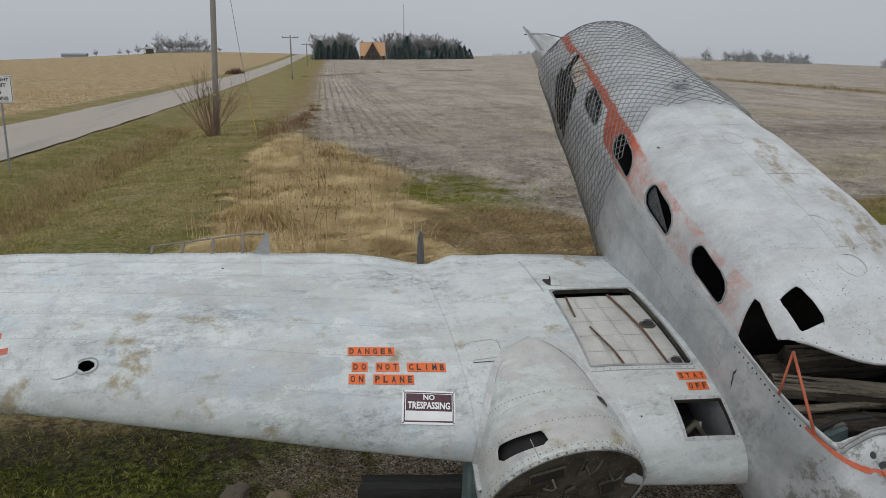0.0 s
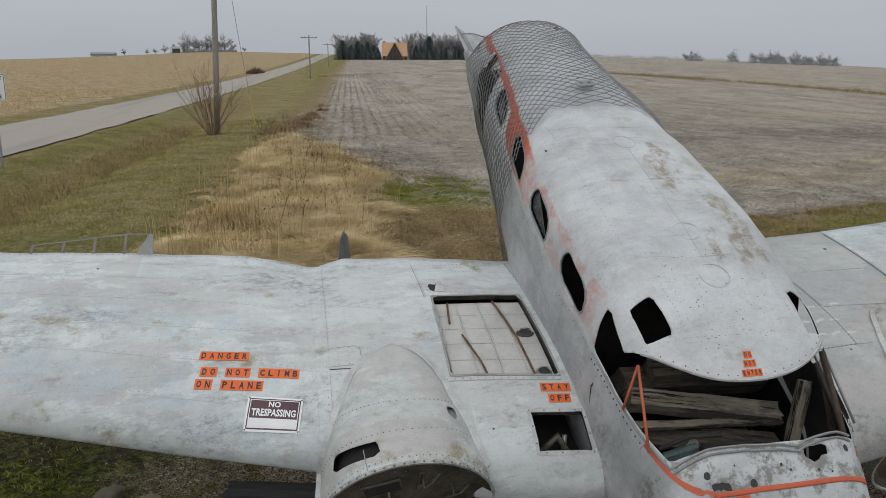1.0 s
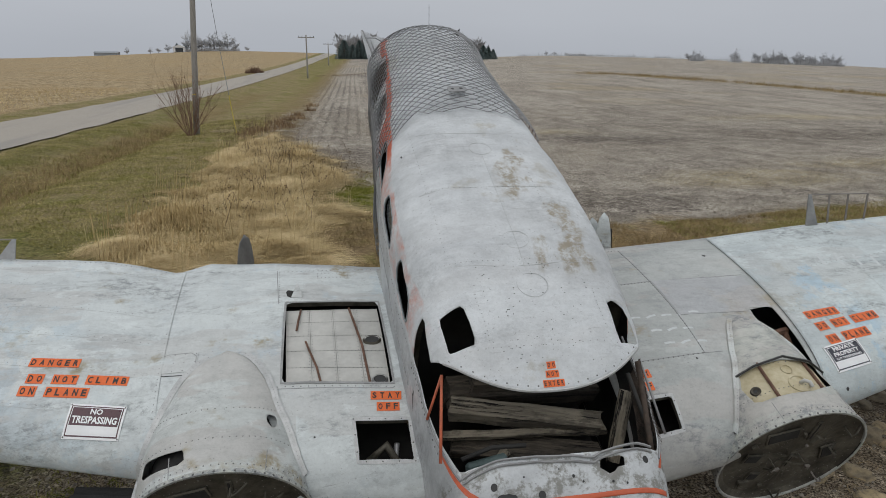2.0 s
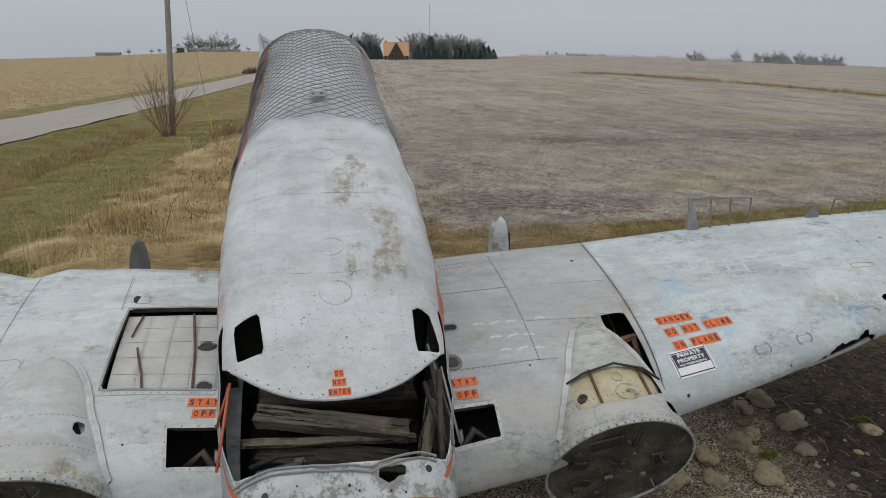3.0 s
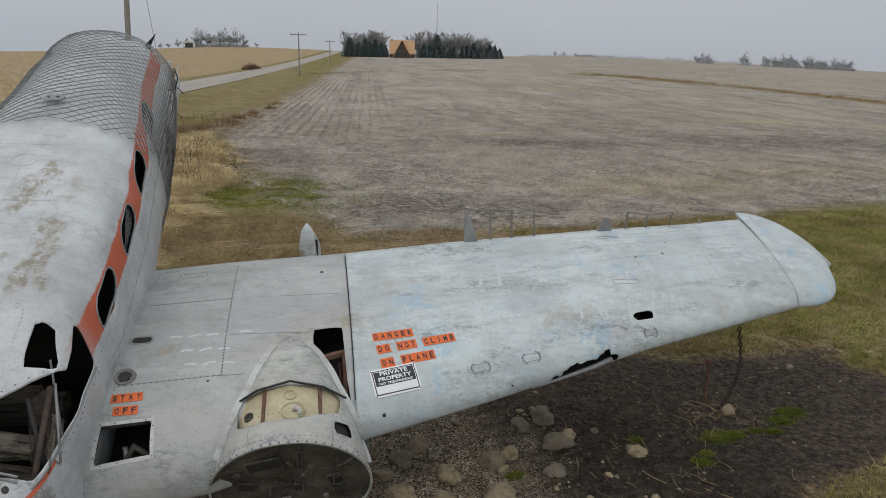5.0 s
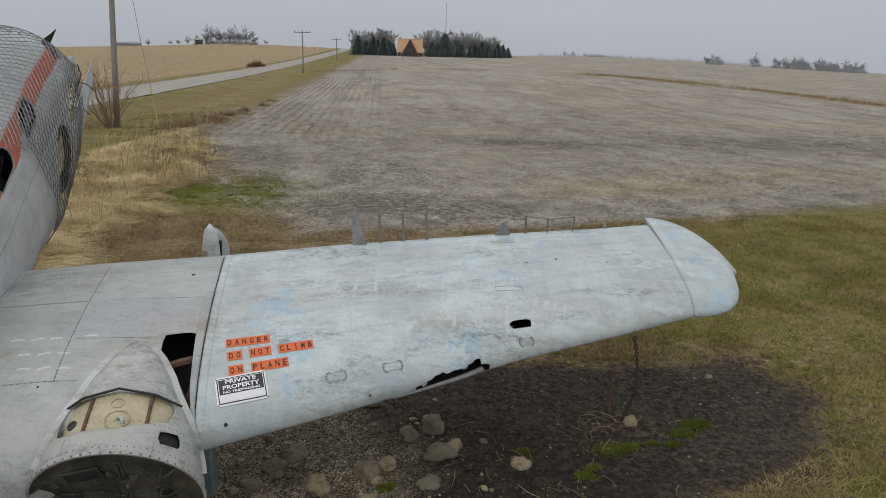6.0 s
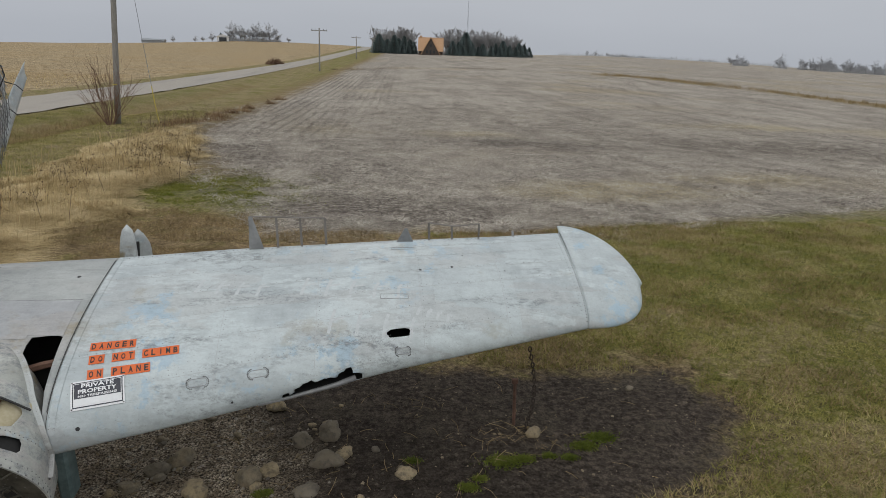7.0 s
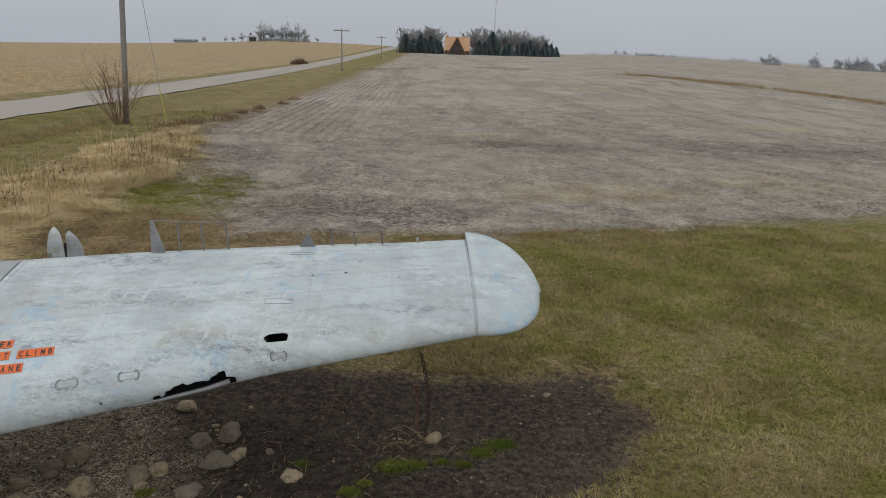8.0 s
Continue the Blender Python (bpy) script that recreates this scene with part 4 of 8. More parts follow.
COCKPIT = [(1.23, 1.43), (1.19, 1.28), (1.15, 1.13), (0.99, 1.115), (0.33, 1.12), (0.33, 1.26), (0.84, 1.30)]
SCREEN_L = [(-0.590, 1.10), (-0.580, 1.135), (-0.465, 1.178), (-0.442, 1.165), (-0.425, 1.04), (-0.412, 0.93), (-0.425, 0.912), (-0.545, 0.898), (-0.566, 0.912), (-0.578, 1.0)]
SCREEN_R = [(0.478, 1.172), (0.535, 1.165), (0.585, 1.13), (0.605, 1.03), (0.632, 0.925), (0.60, 0.895), (0.482, 0.873), (0.468, 0.93), (0.474, 1.08)]
NOSE_HOLE = wavy([(0.18, 0.285), (0.33, 0.305), (0.365, 0.262), (0.21, 0.222)], 0.008)
hull_holes = [side_hole(side_window(y)) for y in WINDOWS]
hull_holes += [
    side_hole([(4.86, 1.42), (4.40, 1.41), (4.32, 1.0), (4.40, 0.62), (4.72, 0.66), (4.90, 1.08)], -1),
    side_hole([(4.60, 0.82), (4.74, 0.70), (4.72, 0.36), (4.56, 0.20), (4.28, 0.02), (4.16, 0.06), (4.16, 0.28), (4.24, 0.52), (4.34, 0.72), (4.48, 0.84)], 1),
    side_hole([(5.22, 0.98), (5.40, 0.86), (5.38, 0.66), (5.08, 0.60), (4.92, 0.64), (4.92, 0.78), (5.06, 0.92)], 1),
    side_hole(COCKPIT),
    lambda u, v, p: max(p.y - lip(p.x), 0.33 - p.y, 1.12 - p.z),
    lambda u, v, p: polygon_distance(p.x, p.y, SCREEN_L) if p.z > 1.25 else 1.0,
    lambda u, v, p: polygon_distance(p.x, p.y, SCREEN_R) if p.z > 1.25 else 1.0,
    lambda u, v, p: polygon_distance(p.x, p.y, NOSE_HOLE) if p.z > 0.8 else 1.0,
    lambda u, v, p: lerp_table(TORN_Z, TORN_Y, p.z) + 0.03 * math.sin(p.z * 17) - p.y if v > 0.2 and p.z < 1.2 else 1.0,
    lambda u, v, p: 5.15 + 2.0 * max(0.0, 1.3 - p.z) + 0.06 * math.sin(p.z * 19) + 0.05 * math.sin(p.x * 23) - p.y,
]


def hull_surface(y, a):
    x, y, z = hull(y, a)
    crease = 0.03 * math.exp(-((y - 1.25) / 0.45) ** 2) * smooth(0.05, 0.3, x)
    fold = 0.022 * math.exp(-((y - 1.5) / 0.42) ** 2 - ((x - 0.24) / 0.17) ** 2) * noise.noise(Vector((x * 13 + y * 3.5, y * 2.6, 1.5)))
    dent = (0.012 + crease) * noise.noise(Vector((x * 4.2, y * 3.2, z * 2.2))) + 0.009 * noise.noise(Vector((x * 5, y * 5, z * 5 + 4))) + fold
    k = math.hypot(x, z - 0.8) or 1.0
    return (x + dent * x / k, y, z + dent * (z - 0.8) / k)


fuselage = skin("fuselage", hull_surface, spaced(-0.9, 6.4, 0.033), [-1 + 2 * k / 212 for k in range(213)], hull_holes, M["hull"], plane, "white fuselage with faded orange window band", inner=M["near_black"], corners=((-0.586, 1.128), (-0.455, 1.178), (-0.412, 0.918), (-0.560, 0.899), (0.474, 1.174), (0.588, 1.130), (0.630, 0.908), (0.476, 0.875)))

# ---- engine nacelles ----
NACELLE_X, NACELLE_R, RIM_Y, NACELLE_Z = 1.945, 0.535, 0.57, 0.41


def line_of_rivets(line, step):
    out = []
    for a, b in zip(line, line[1:]):
        out += [(top_at(x, y), top_normal(x, y)) for x, y in along(a, b, step) if not in_hole(x, y)]
    return out


def nacelle(side):
    cx = side * NACELLE_X

    def surface(y, v):
        k = (y - RIM_Y) / 1.02
        k = min(1.0, max(0.0, k))
        wide = NACELLE_R * (max(0.0, 1 - k ** 2.1) ** 0.46 if side < 0 else max(0.0, 1 - k ** 1.3) ** 0.5)
        tall = NACELLE_R * (1 - 0.24 * k ** 1.35)
        a = v * math.pi
        c, s, e = math.cos(a), math.sin(a), 1 - 0.50 * k
        droop = 0.012 * noise.noise(Vector((y * 4, v * 6, side * 3)))
        return (cx + math.copysign(abs(s) ** e, s) * (wide + droop), y, NACELLE_Z + math.copysign(abs(c) ** e, c) * (tall + droop))

    holes = []
    if side < 0:
        holes = [lambda u, v, p: polygon_distance(v, u, [(-0.32, 0.70), (-0.10, 0.67), (-0.105, 0.77), (-0.30, 0.80)]) * 1.7,
                 lambda u, v, p: polygon_distance(v, u, rounded(0.185, 0.96, 0.05, 0.10, 0.024)) * 1.7]
    else:
        holes = [lambda u, v, p: polygon_distance(v, u, [(0.178, 0.68), (0.29, 0.695), (0.285, 0.80), (0.188, 0.775)]) * 1.7,
                 lambda u, v, p: polygon_distance(v, u, [(-0.22, 0.77), (0.02, 0.76), (0.22, 0.86), (0.27, 1.02), (0.0, 1.07), (-0.27, 1.02)]) * 1.7]
    shell = skin("nacelle", surface, spaced(RIM_Y, RIM_Y + 1.019, 0.025), [-0.62 + 1.24 * k / 90 for k in range(91)], holes, M["nacelle"] if side > 0 else M["nacelle_left"], plane, "empty engine nacelle with exposed firewall", inner=M["near_black"])
    lower = skin("nacelle_underside", surface, spaced(RIM_Y, RIM_Y + 0.6, 0.05), [0.62 + 0.76 * k / 30 for k in range(31)], [], M["nacelle"] if side > 0 else M["nacelle_left"], shell)
    # added near-black sheets that stand for the shade behind the small openings
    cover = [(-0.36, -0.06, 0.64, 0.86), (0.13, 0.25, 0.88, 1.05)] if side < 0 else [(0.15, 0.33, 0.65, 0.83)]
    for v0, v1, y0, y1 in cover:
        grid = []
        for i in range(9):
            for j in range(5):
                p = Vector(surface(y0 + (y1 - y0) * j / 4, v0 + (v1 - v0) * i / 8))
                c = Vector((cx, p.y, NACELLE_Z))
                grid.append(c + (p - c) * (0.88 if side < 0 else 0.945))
        link_mesh("hole_shade", grid, [(i * 5 + j, i * 5 + j + 1, i * 5 + j + 6, i * 5 + j + 5) for i in range(8) for j in range(4)], M["near_black"], shell)
    # rim flange
    bm = bmesh.new()
    ring = [(cx + math.sin(t) * r, y, NACELLE_Z + math.cos(t) * r) for t in [2 * math.pi * k / 72 for k in range(72)] for r, y in ((NACELLE_R + 0.010, RIM_Y + 0.02), (NACELLE_R + 0.011, RIM_Y - 0.006), (NACELLE_R - 0.004, RIM_Y - 0.006), (NACELLE_R - 0.006, RIM_Y + 0.02))]
    vs = [bm.verts.new(p) for p in ring]
    for k in range(72):
        for j in range(4):
            a, b = k * 4, ((k + 1) % 72) * 4
            bm.faces.new((vs[a + j], vs[b + j], vs[b + (j + 1) % 4], vs[a + (j + 1) % 4]))
    part("rim", bm, M["nacelle"], shell, "bare metal rim with bolts")
    rivets("rim_bolts", [((cx + math.sin(t) * (NACELLE_R + 0.013), RIM_Y + 0.004, NACELLE_Z + math.cos(t) * (NACELLE_R + 0.013)), (math.sin(t), 0, math.cos(t))) for t in [2 * math.pi * k / 60 for k in range(60)]], shell, 0.008)
    # firewall with its fittings
    bm = bmesh.new()
    disc = []
    for r in (0.0, 0.18, 0.36, 0.48, NACELLE_R - 0.006):
        disc.append([bm.verts.new((cx + math.sin(t) * r, RIM_Y + 0.032 + 0.008 * math.sin(5 * t + r * 9) * (r < 0.47) - (0.024 if r > 0.5 else 0), NACELLE_Z + math.cos(t) * r)) for t in [2 * math.pi * k / 48 for k in range(48)]])
    for a, b in zip(disc, disc[1:]):
        for k in range(48):
            bm.faces.new((a[k], a[(k + 1) % 48], b[(k + 1) % 48], b[k]))
    bmesh.ops.remove_doubles(bm, verts=bm.verts[:], dist=1e-5)
    wall = part("firewall", bm, M["firewall"], shell, "dark oily firewall")
    rng = random.Random(11 + side)
    spots = []
    for k in range(150):
        r, t = 0.50 * math.sqrt(rng.random()), rng.uniform(0, 2 * math.pi)
        spots.append(((cx + math.sin(t) * r, RIM_Y + 0.025, NACELLE_Z + math.cos(t) * r), (0, -1, 0)))
    for t in [2 * math.pi * k / 40 for k in range(40)]:
        spots.append(((cx + math.sin(t) * 0.49, RIM_Y + 0.022, NACELLE_Z + math.cos(t) * 0.49), (0, -1, 0)))
    rivets("firewall_rivets", spots, wall, 0.005, M["frame_metal"])
    for k in range(17):
        r, t = 0.46 * math.sqrt(rng.random()), rng.uniform(0, 2 * math.pi)
        bm = bmesh.new()
        m = pose(cx + math.sin(t) * r, RIM_Y + 0.015, NACELLE_Z + math.cos(t) * r, 0, rng.uniform(0, 180), 0)
        if k % 3:
            box(bm, (rng.uniform(0.02, 0.08), rng.uniform(0.015, 0.035), rng.uniform(0.015, 0.05)), m, 0.004)
        else:
            tube(bm, [m @ Vector((0, 0.05, 0)), m @ Vector((0, -0.06, 0)), m @ Vector((0.04, -0.05, 0.02)), m @ Vector((0.10, 0.0, 0.04))], 0.007, 6)
        part("fitting" if k % 3 else "pipe", bm, M["frame_metal" if k % 5 == 1 else "firewall"], wall)
    for u, w, wide, high, lean in ((-0.17, 0.27, 0.24, 0.12, -14), (-0.30, 0.02, 0.13, 0.10, 8), (0.30, 0.02, 0.11, 0.16, -20), (0.06, 0.30, 0.04, 0.20, 0), (0.02, -0.06, 0.035, 0.14, 4), (-0.20, -0.22, 0.10, 0.09, 15)):
        bm = bmesh.new()
        box(bm, (wide, 0.012, high), pose(cx + u, RIM_Y + 0.022, NACELLE_Z + w, 0, lean, 0), 0.003)
        hatch = part("cut_out", bm, M["firewall"], wall)
        # solid near-black plate in place of the shade in the cut-out
        bm = bmesh.new()
        box(bm, (wide - 0.025, 0.012, high - 0.025), pose(cx + u, RIM_Y + 0.019, NACELLE_Z + w, 0, lean, 0), 0.003)
        part("opening", bm, M["near_black"], hatch)
    # rows of rivets over the cowling
    spots = []
    for y0, v0, v1 in ((0.625, -0.5, 0.5), (0.82, -0.46, 0.46), (1.05, -0.42, 0.42)):
        for k in range(44):
            v = v0 + (v1 - v0) * k / 43
            p = Vector(surface(y0, v))
            spots.append((p, p - Vector((cx, y0, NACELLE_Z))))
    # riveted flange where the cowling meets the wing
    for v0 in (-1, 1):
        edge = []
        for y in spaced(RIM_Y + 0.10, RIM_Y + 0.985, 0.04):
            for k in range(4, 60):
                p = Vector(surface(y, v0 * k / 120))
                if p.z < wing_top(p.x, p.y):
                    edge.append((p.x + 0.006 * v0, p.y + 0.004))
                    break
        if len(edge) > 2:
            flange = ribbon("cowl_flange", edge, 0.042, shell, M["trim_metal"] if side < 0 else M["nacelle_left"], 0.002, 0.014)
            rivets("flange_rivets", line_of_rivets(edge, 0.03), flange, 0.0075, None, 0.017)
    for v in (-0.16, 0.17):
        bm = bmesh.new()
        tube(bm, [Vector(surface(y, v)) for y in spaced(RIM_Y + 0.03, RIM_Y + 0.17, 0.03)], 0.003, 4)
        part("cowl_seam", bm, M["seam"], shell)
    rivets("cowl_rivets", spots, shell, 0.005)
    return shell


nacelle_left, nacelle_right = nacelle(-1), nacelle(1)
# rolled strip left hanging along the torn leading edge
bm = bmesh.new()
tube(bm, [(3.80, 1.21, 0.49), (4.00, 1.27, 0.485), (4.20, 1.325, 0.49), (4.38, 1.375, 0.50), (4.54, 1.42, 0.53)], 0.012, 6, 0.026)
part("bent_edge_strip", bm, M["dark_metal"], outer_right, "bent bare leading edge strip", True)


# ---- skin seams, rivets and strips ----
def chord_line(x, s0=0.03, s1=0.99, lean=0.0):
    f, b = wing_section(x)[:2]
    return [(x + lean * (s - 0.5), f + (b - f) * s) for s in (s0, 0.1, 0.25, 0.4, 0.55, 0.7, 0.85, s1)]


def span_line(x0, x1, s):
    out = []
    for k in range(9):
        x = x0 + (x1 - x0) * k / 8
        f, b = wing_section(x)[:2]
        out.append((x, f + (b - f) * s))
    return out


for side, owner, inner in ((-1, outer_left, centre_left), (1, outer_right, centre_right)):
    spots = []
    for a in (3.48, 4.22, 5.10, 5.85):
        ribbon("seam", chord_line(side * a), 0.0026 if side > 0 else 0.0016, owner, M["seam_faint"], 0.0004, 0.0008)
        spots += line_of_rivets(chord_line(side * (a + 0.02)), 0.05)
    for s in (0.14, 0.30, 0.46, 0.62, 0.78, 0.90):
        ribbon("seam", span_line(side * 2.5, side * 6.58, s), 0.0022 if side > 0 else 0.0015, owner, M["seam_faint"], 0.0004, 0.0008)
        spots += line_of_rivets(span_line(side * 2.5, side * 6.58, s + 0.012), 0.055)
    rivets("rivets", spots, owner, 0.0042 if side > 0 else 0.0036, M["seam"])
    joint = side * 2.435
    ribbon("joint_strip", chord_line(joint), 0.045, owner, M["wing_right"] if side > 0 else M["wing"], 0.001, 0.003)
    if side > 0:
        ribbon("joint_gap", chord_line(2.394, 0.30, 0.97), 0.006, owner, M["flat_black"], 0.002, 0.001)
    else:
        ribbon("lap_strip", chord_line(-2.412), 0.085, inner, M["wing"], 0.003, 0.003)
        ribbon("joint_gap", chord_line(-2.404), 0.006, owner, M["rivet"], 0.0005, 0.002)
        ribbon("joint_gap", chord_line(-2.408, 0.06, 0.40), 0.014, owner, M["flat_black"], 0.0062, 0.001)
        rivets("lap_rivets", [(p + top_normal(-2.39, p.y) * 0.006, n) for p, n in line_of_rivets(chord_line(-2.388), 0.045)], inner, 0.0045)
    rivets("joint_bolts", line_of_rivets(chord_line(joint + 0.018 * side), 0.035) + line_of_rivets(chord_line(joint - 0.018 * side), 0.035), owner, 0.0048)
    f, b = wing_section(side * 6.6)[:2]
    rivets("tip_bolts", line_of_rivets(chord_line(side * 6.60), 0.028), owner, 0.0062)
    rivets("trailing_rivets", line_of_rivets(span_line(side * 2.5, side * 6.6, 0.985), 0.04), owner, 0.005)
    # root fillet against the hull
    ribbon("fillet_strip", [(side * 0.752, 0.98), (side * 0.757, 1.2), (side * 0.765, 2.0), (side * 0.775, 2.70)], 0.030, inner, M["centre_right"], 0.001, 0.005)
    rivets("fillet_bolts", line_of_rivets([(side * 0.767, 1.0), (side * 0.772, 1.2), (side * 0.78, 2.0), (side * 0.79, 2.66)], 0.032), inner, 0.005)

spots = line_of_rivets([(-1.61, 2.63), (-0.84, 2.70)], 0.035) + line_of_rivets([(-1.61, 2.63), (-1.60, 2.14)], 0.035)
spots += line_of_rivets([(-0.84, 1.165), (-1.66, 1.25)], 0.05)
spots += line_of_rivets([(-1.05, 2.62), (-1.3, 2.60), (-1.3, 2.52), (-1.05, 2.54), (-1.05, 2.62)], 0.03)
rivets("panel_rivets", spots, centre_left, 0.0048)
ribbon("seam", [(-0.84, 1.15), (-1.68, 1.235)], 0.005, centre_left, M["seam"], 0.0005, 0.0015)
ribbon("seam", [(-1.63, 2.65), (-1.61, 2.12)], 0.005, centre_left, M["seam"], 0.0005, 0.0015)
ribbon("seam", [(-2.38, 1.455), (-2.16, 1.43)], 0.006, centre_left, M["flat_black"], 0.0005, 0.0015)
spots = line_of_rivets([(1.45, 2.70), (1.465, 1.25)], 0.03) + line_of_rivets([(0.80, 2.10), (1.44, 2.122)], 0.03)
spots += line_of_rivets([(0.80, 1.20), (1.45, 1.245)], 0.04) + line_of_rivets([(0.84, 2.68), (1.42, 2.72)], 0.03)
spots += line_of_rivets([(0.98, 2.60), (1.2, 2.62), (1.2, 2.55), (0.98, 2.53), (0.98, 2.60)], 0.03)
rivets("panel_rivets", spots, centre_right, 0.0075)
for line in ([(1.45, 2.72), (1.465, 1.25)], [(0.80, 2.105), (1.44, 2.127), (2.33, 2.15)], [(0.80, 1.205), (1.62, 1.255)]):
    ribbon("seam", line, 0.005, centre_right, M["seam"], 0.0005, 0.0015)
sheet("grey_patch_panel", on_top(1.475, 1.655, 0.01), 0, 0, 0.60, 0.475, 0.001, M["grey_panel"], centre_right, 0.002, "bare grey replacement panel")
sheet("grey_patch_panel", on_top(2.075, 1.70, 0.01), 0, 0, 0.25, 0.43, 0.001, M["grey_panel"], centre_right, 0.002, "bare grey replacement panel")
sheet("patch_plate", on_top(-2.385, 1.475, -0.05), 0, 0, 0.235, 0.17, 0.001, M["wing"], centre_left, 0.003, "riveted repair plate")
corner = [(-2.355, 1.64), (-2.19, 1.632), (-2.155, 1.60), (-2.15, 1.50)]
ribbon("patch_edge", corner, 0.005, centre_left, M["seam"], 0.001, 0.004)
rivets("patch_rivets", [(on_top(-2.385, 1.475, -0.05)(u, v, 0.003), Vector((0, 0, 1))) for u in (0.012, 0.08, 0.15, 0.223) for v in (0.012, 0.085, 0.158)], centre_left, 0.005)

# access plates and small holes
for x, y, w, h, t in ((3.37, 1.28, 0.155, 0.075, 0.2), (3.80, 1.36, 0.155, 0.07, 0.2), (4.92, 1.58, 0.13, 0.06, 0.15)):
    edge = rounded(x, y, w, h, min(w, h) * 0.42, t, 5)
    rivets("plate_rivets", [(top_at(a, b), top_normal(a, b)) for a, b in edge], outer_right, 0.006)
    inner_edge = rounded(x, y, w - 0.02, h - 0.02, (min(w, h) - 0.02) * 0.4, t, 5)
    ribbon("access_plate_edge", inner_edge + inner_edge[:1], 0.005, outer_right, M["seam"], 0.0008, 0.0015)
for x, y, w, h in ((3.62, 2.72, 0.075, 0.05), (4.88, 2.86, 0.22, 0.035), (4.75, 2.08, 0.24, 0.06)):
    box_line = [(x, y), (x + w, y + 0.006), (x + w, y + h), (x, y + h), (x, y)]
    ribbon("access_plate_edge", box_line, 0.005, outer_right, M["seam"], 0.0008, 0.0015)
dark_spots = [(2.60, 0.97, 0.017), (5.127, 2.494, 0.015), (5.426, 2.548, 0.015), (5.55, 2.74, 0.009), (5.92, 2.50, 0.008), (2.18, 2.50, 0.02), (1.38, 1.20, 0.01), (3.62, 1.18, 0.01)]
# flat black discs: the shade of each hole is only coloured on
for x, y, r in dark_spots + [(-1.66, 1.30, 0.012), (-4.02, 2.72, 0.012), (-1.38, 0.86, 0.008)]:
    rivets("drain_hole", [(top_at(x, y, 0.0005), top_normal(x, y))], outer_right if x > 2.4 else centre_right if x > 0 else centre_left if x > -2.4 else outer_left, r, M["flat_black"], -r * 0.5 + 0.0005)
# the open hand hole of the port wing and its cover, swung aside
edge = rounded(-4.825, 1.778, 0.13, 0.10, 0.047, 0.1)
ribbon("hand_hole_rim", edge + edge[:1], 0.010, outer_left, M["seam"], 0.0008, 0.003)
bm = bmesh.new()
bm.faces.new([bm.verts.new(top_at(x, y, 0.007)) for x, y in rounded(-4.955, 1.775, 0.165, 0.11, 0.05, 0.1)])
thicken(part("hand_hole_cover", bm, M["wing"], outer_left, "loose white oval cover plate"), 0.004)
# faint chalked strokes
M["chalk"] = plain("chalk_paint", (0.48, 0.515, 0.52), (0.585, 0.615, 0.62), 25, 0.8)
for x, y, n, tall in ((3.20, 2.30, 4, 0.10), (4.08, 2.27, 5, 0.12), (4.32, 1.83, 4, 0.13), (5.05, 1.95, 4, 0.05)):
    for k in range(n):
        step = 1.7 * tall * k
        ribbon("chalk_bar", [(x + step, y - tall - 0.02 * k), (x + step + 0.02, y - 0.01 * k), (x + step + 0.05, y + tall - 0.03 * k)], 0.026, outer_right, M["chalk"], 0.0004, 0.0003)
        ribbon("chalk_bar", [(x + step + 0.02, y - 0.01 * k), (x + step + tall, y + 0.3 * tall - 0.02 * k)], 0.022, outer_right, M["chalk"], 0.0008, 0.0003)
for x, y, n in ((1.06, 1.66, 4), (1.16, 1.50, 3), (1.20, 1.36, 3), (1.56, 1.68, 1)):
    for k in range(n):
        ribbon("chalk_bar", [(x + 0.13 * k, y - 0.012 * (k % 2)), (x + 0.13 * k + 0.04, y + 0.006), (x + 0.13 * k + 0.085, y + 0.014 * (k % 2))], 0.020, centre_right, M["chalk"], 0.0035 if x + 0.13 * k > 1.46 else 0.0004, 0.0003)
for a, b in (((-5.62, 2.06), (-5.36, 2.10)), ((-5.60, 1.94), (-5.30, 1.97)), ((-5.50, 2.06), (-5.46, 1.96))):
    ribbon("paint_bar", [a, b], 0.05, outer_left, M["stripe"], 0.0006, 0.0005)


# ---- warnings and signs ----
warning("DANGER", -3.218, 1.625, -0.135, outer_left, 0.0525, 0.072)
warning("DO NOT CLIMB", -3.21, 1.493, -0.145, outer_left, 0.0525, 0.072)
warning("ON PLANE", -3.242, 1.406, -0.16, outer_left, 0.0535, 0.072)
warning("STAY", -1.008, 1.072, -0.10, centre_left, 0.051, 0.066)
warning("OFF", -0.976, 0.985, -0.09, centre_left, 0.050, 0.064)
warning("DANGER", 2.560, 1.540, 0.115, outer_right, 0.0535, 0.08)
warning("DO NOT CLIMB", 2.585, 1.415, 0.155, outer_right, 0.0525, 0.08)
warning("ON PLANE", 2.605, 1.288, 0.165, outer_right, 0.0535, 0.08)
warning("STAY", 0.772, 1.058, 0.06, centre_right, 0.050, 0.068)
warning("OFF", 0.800, 0.962, 0.05, centre_right, 0.052, 0.066)


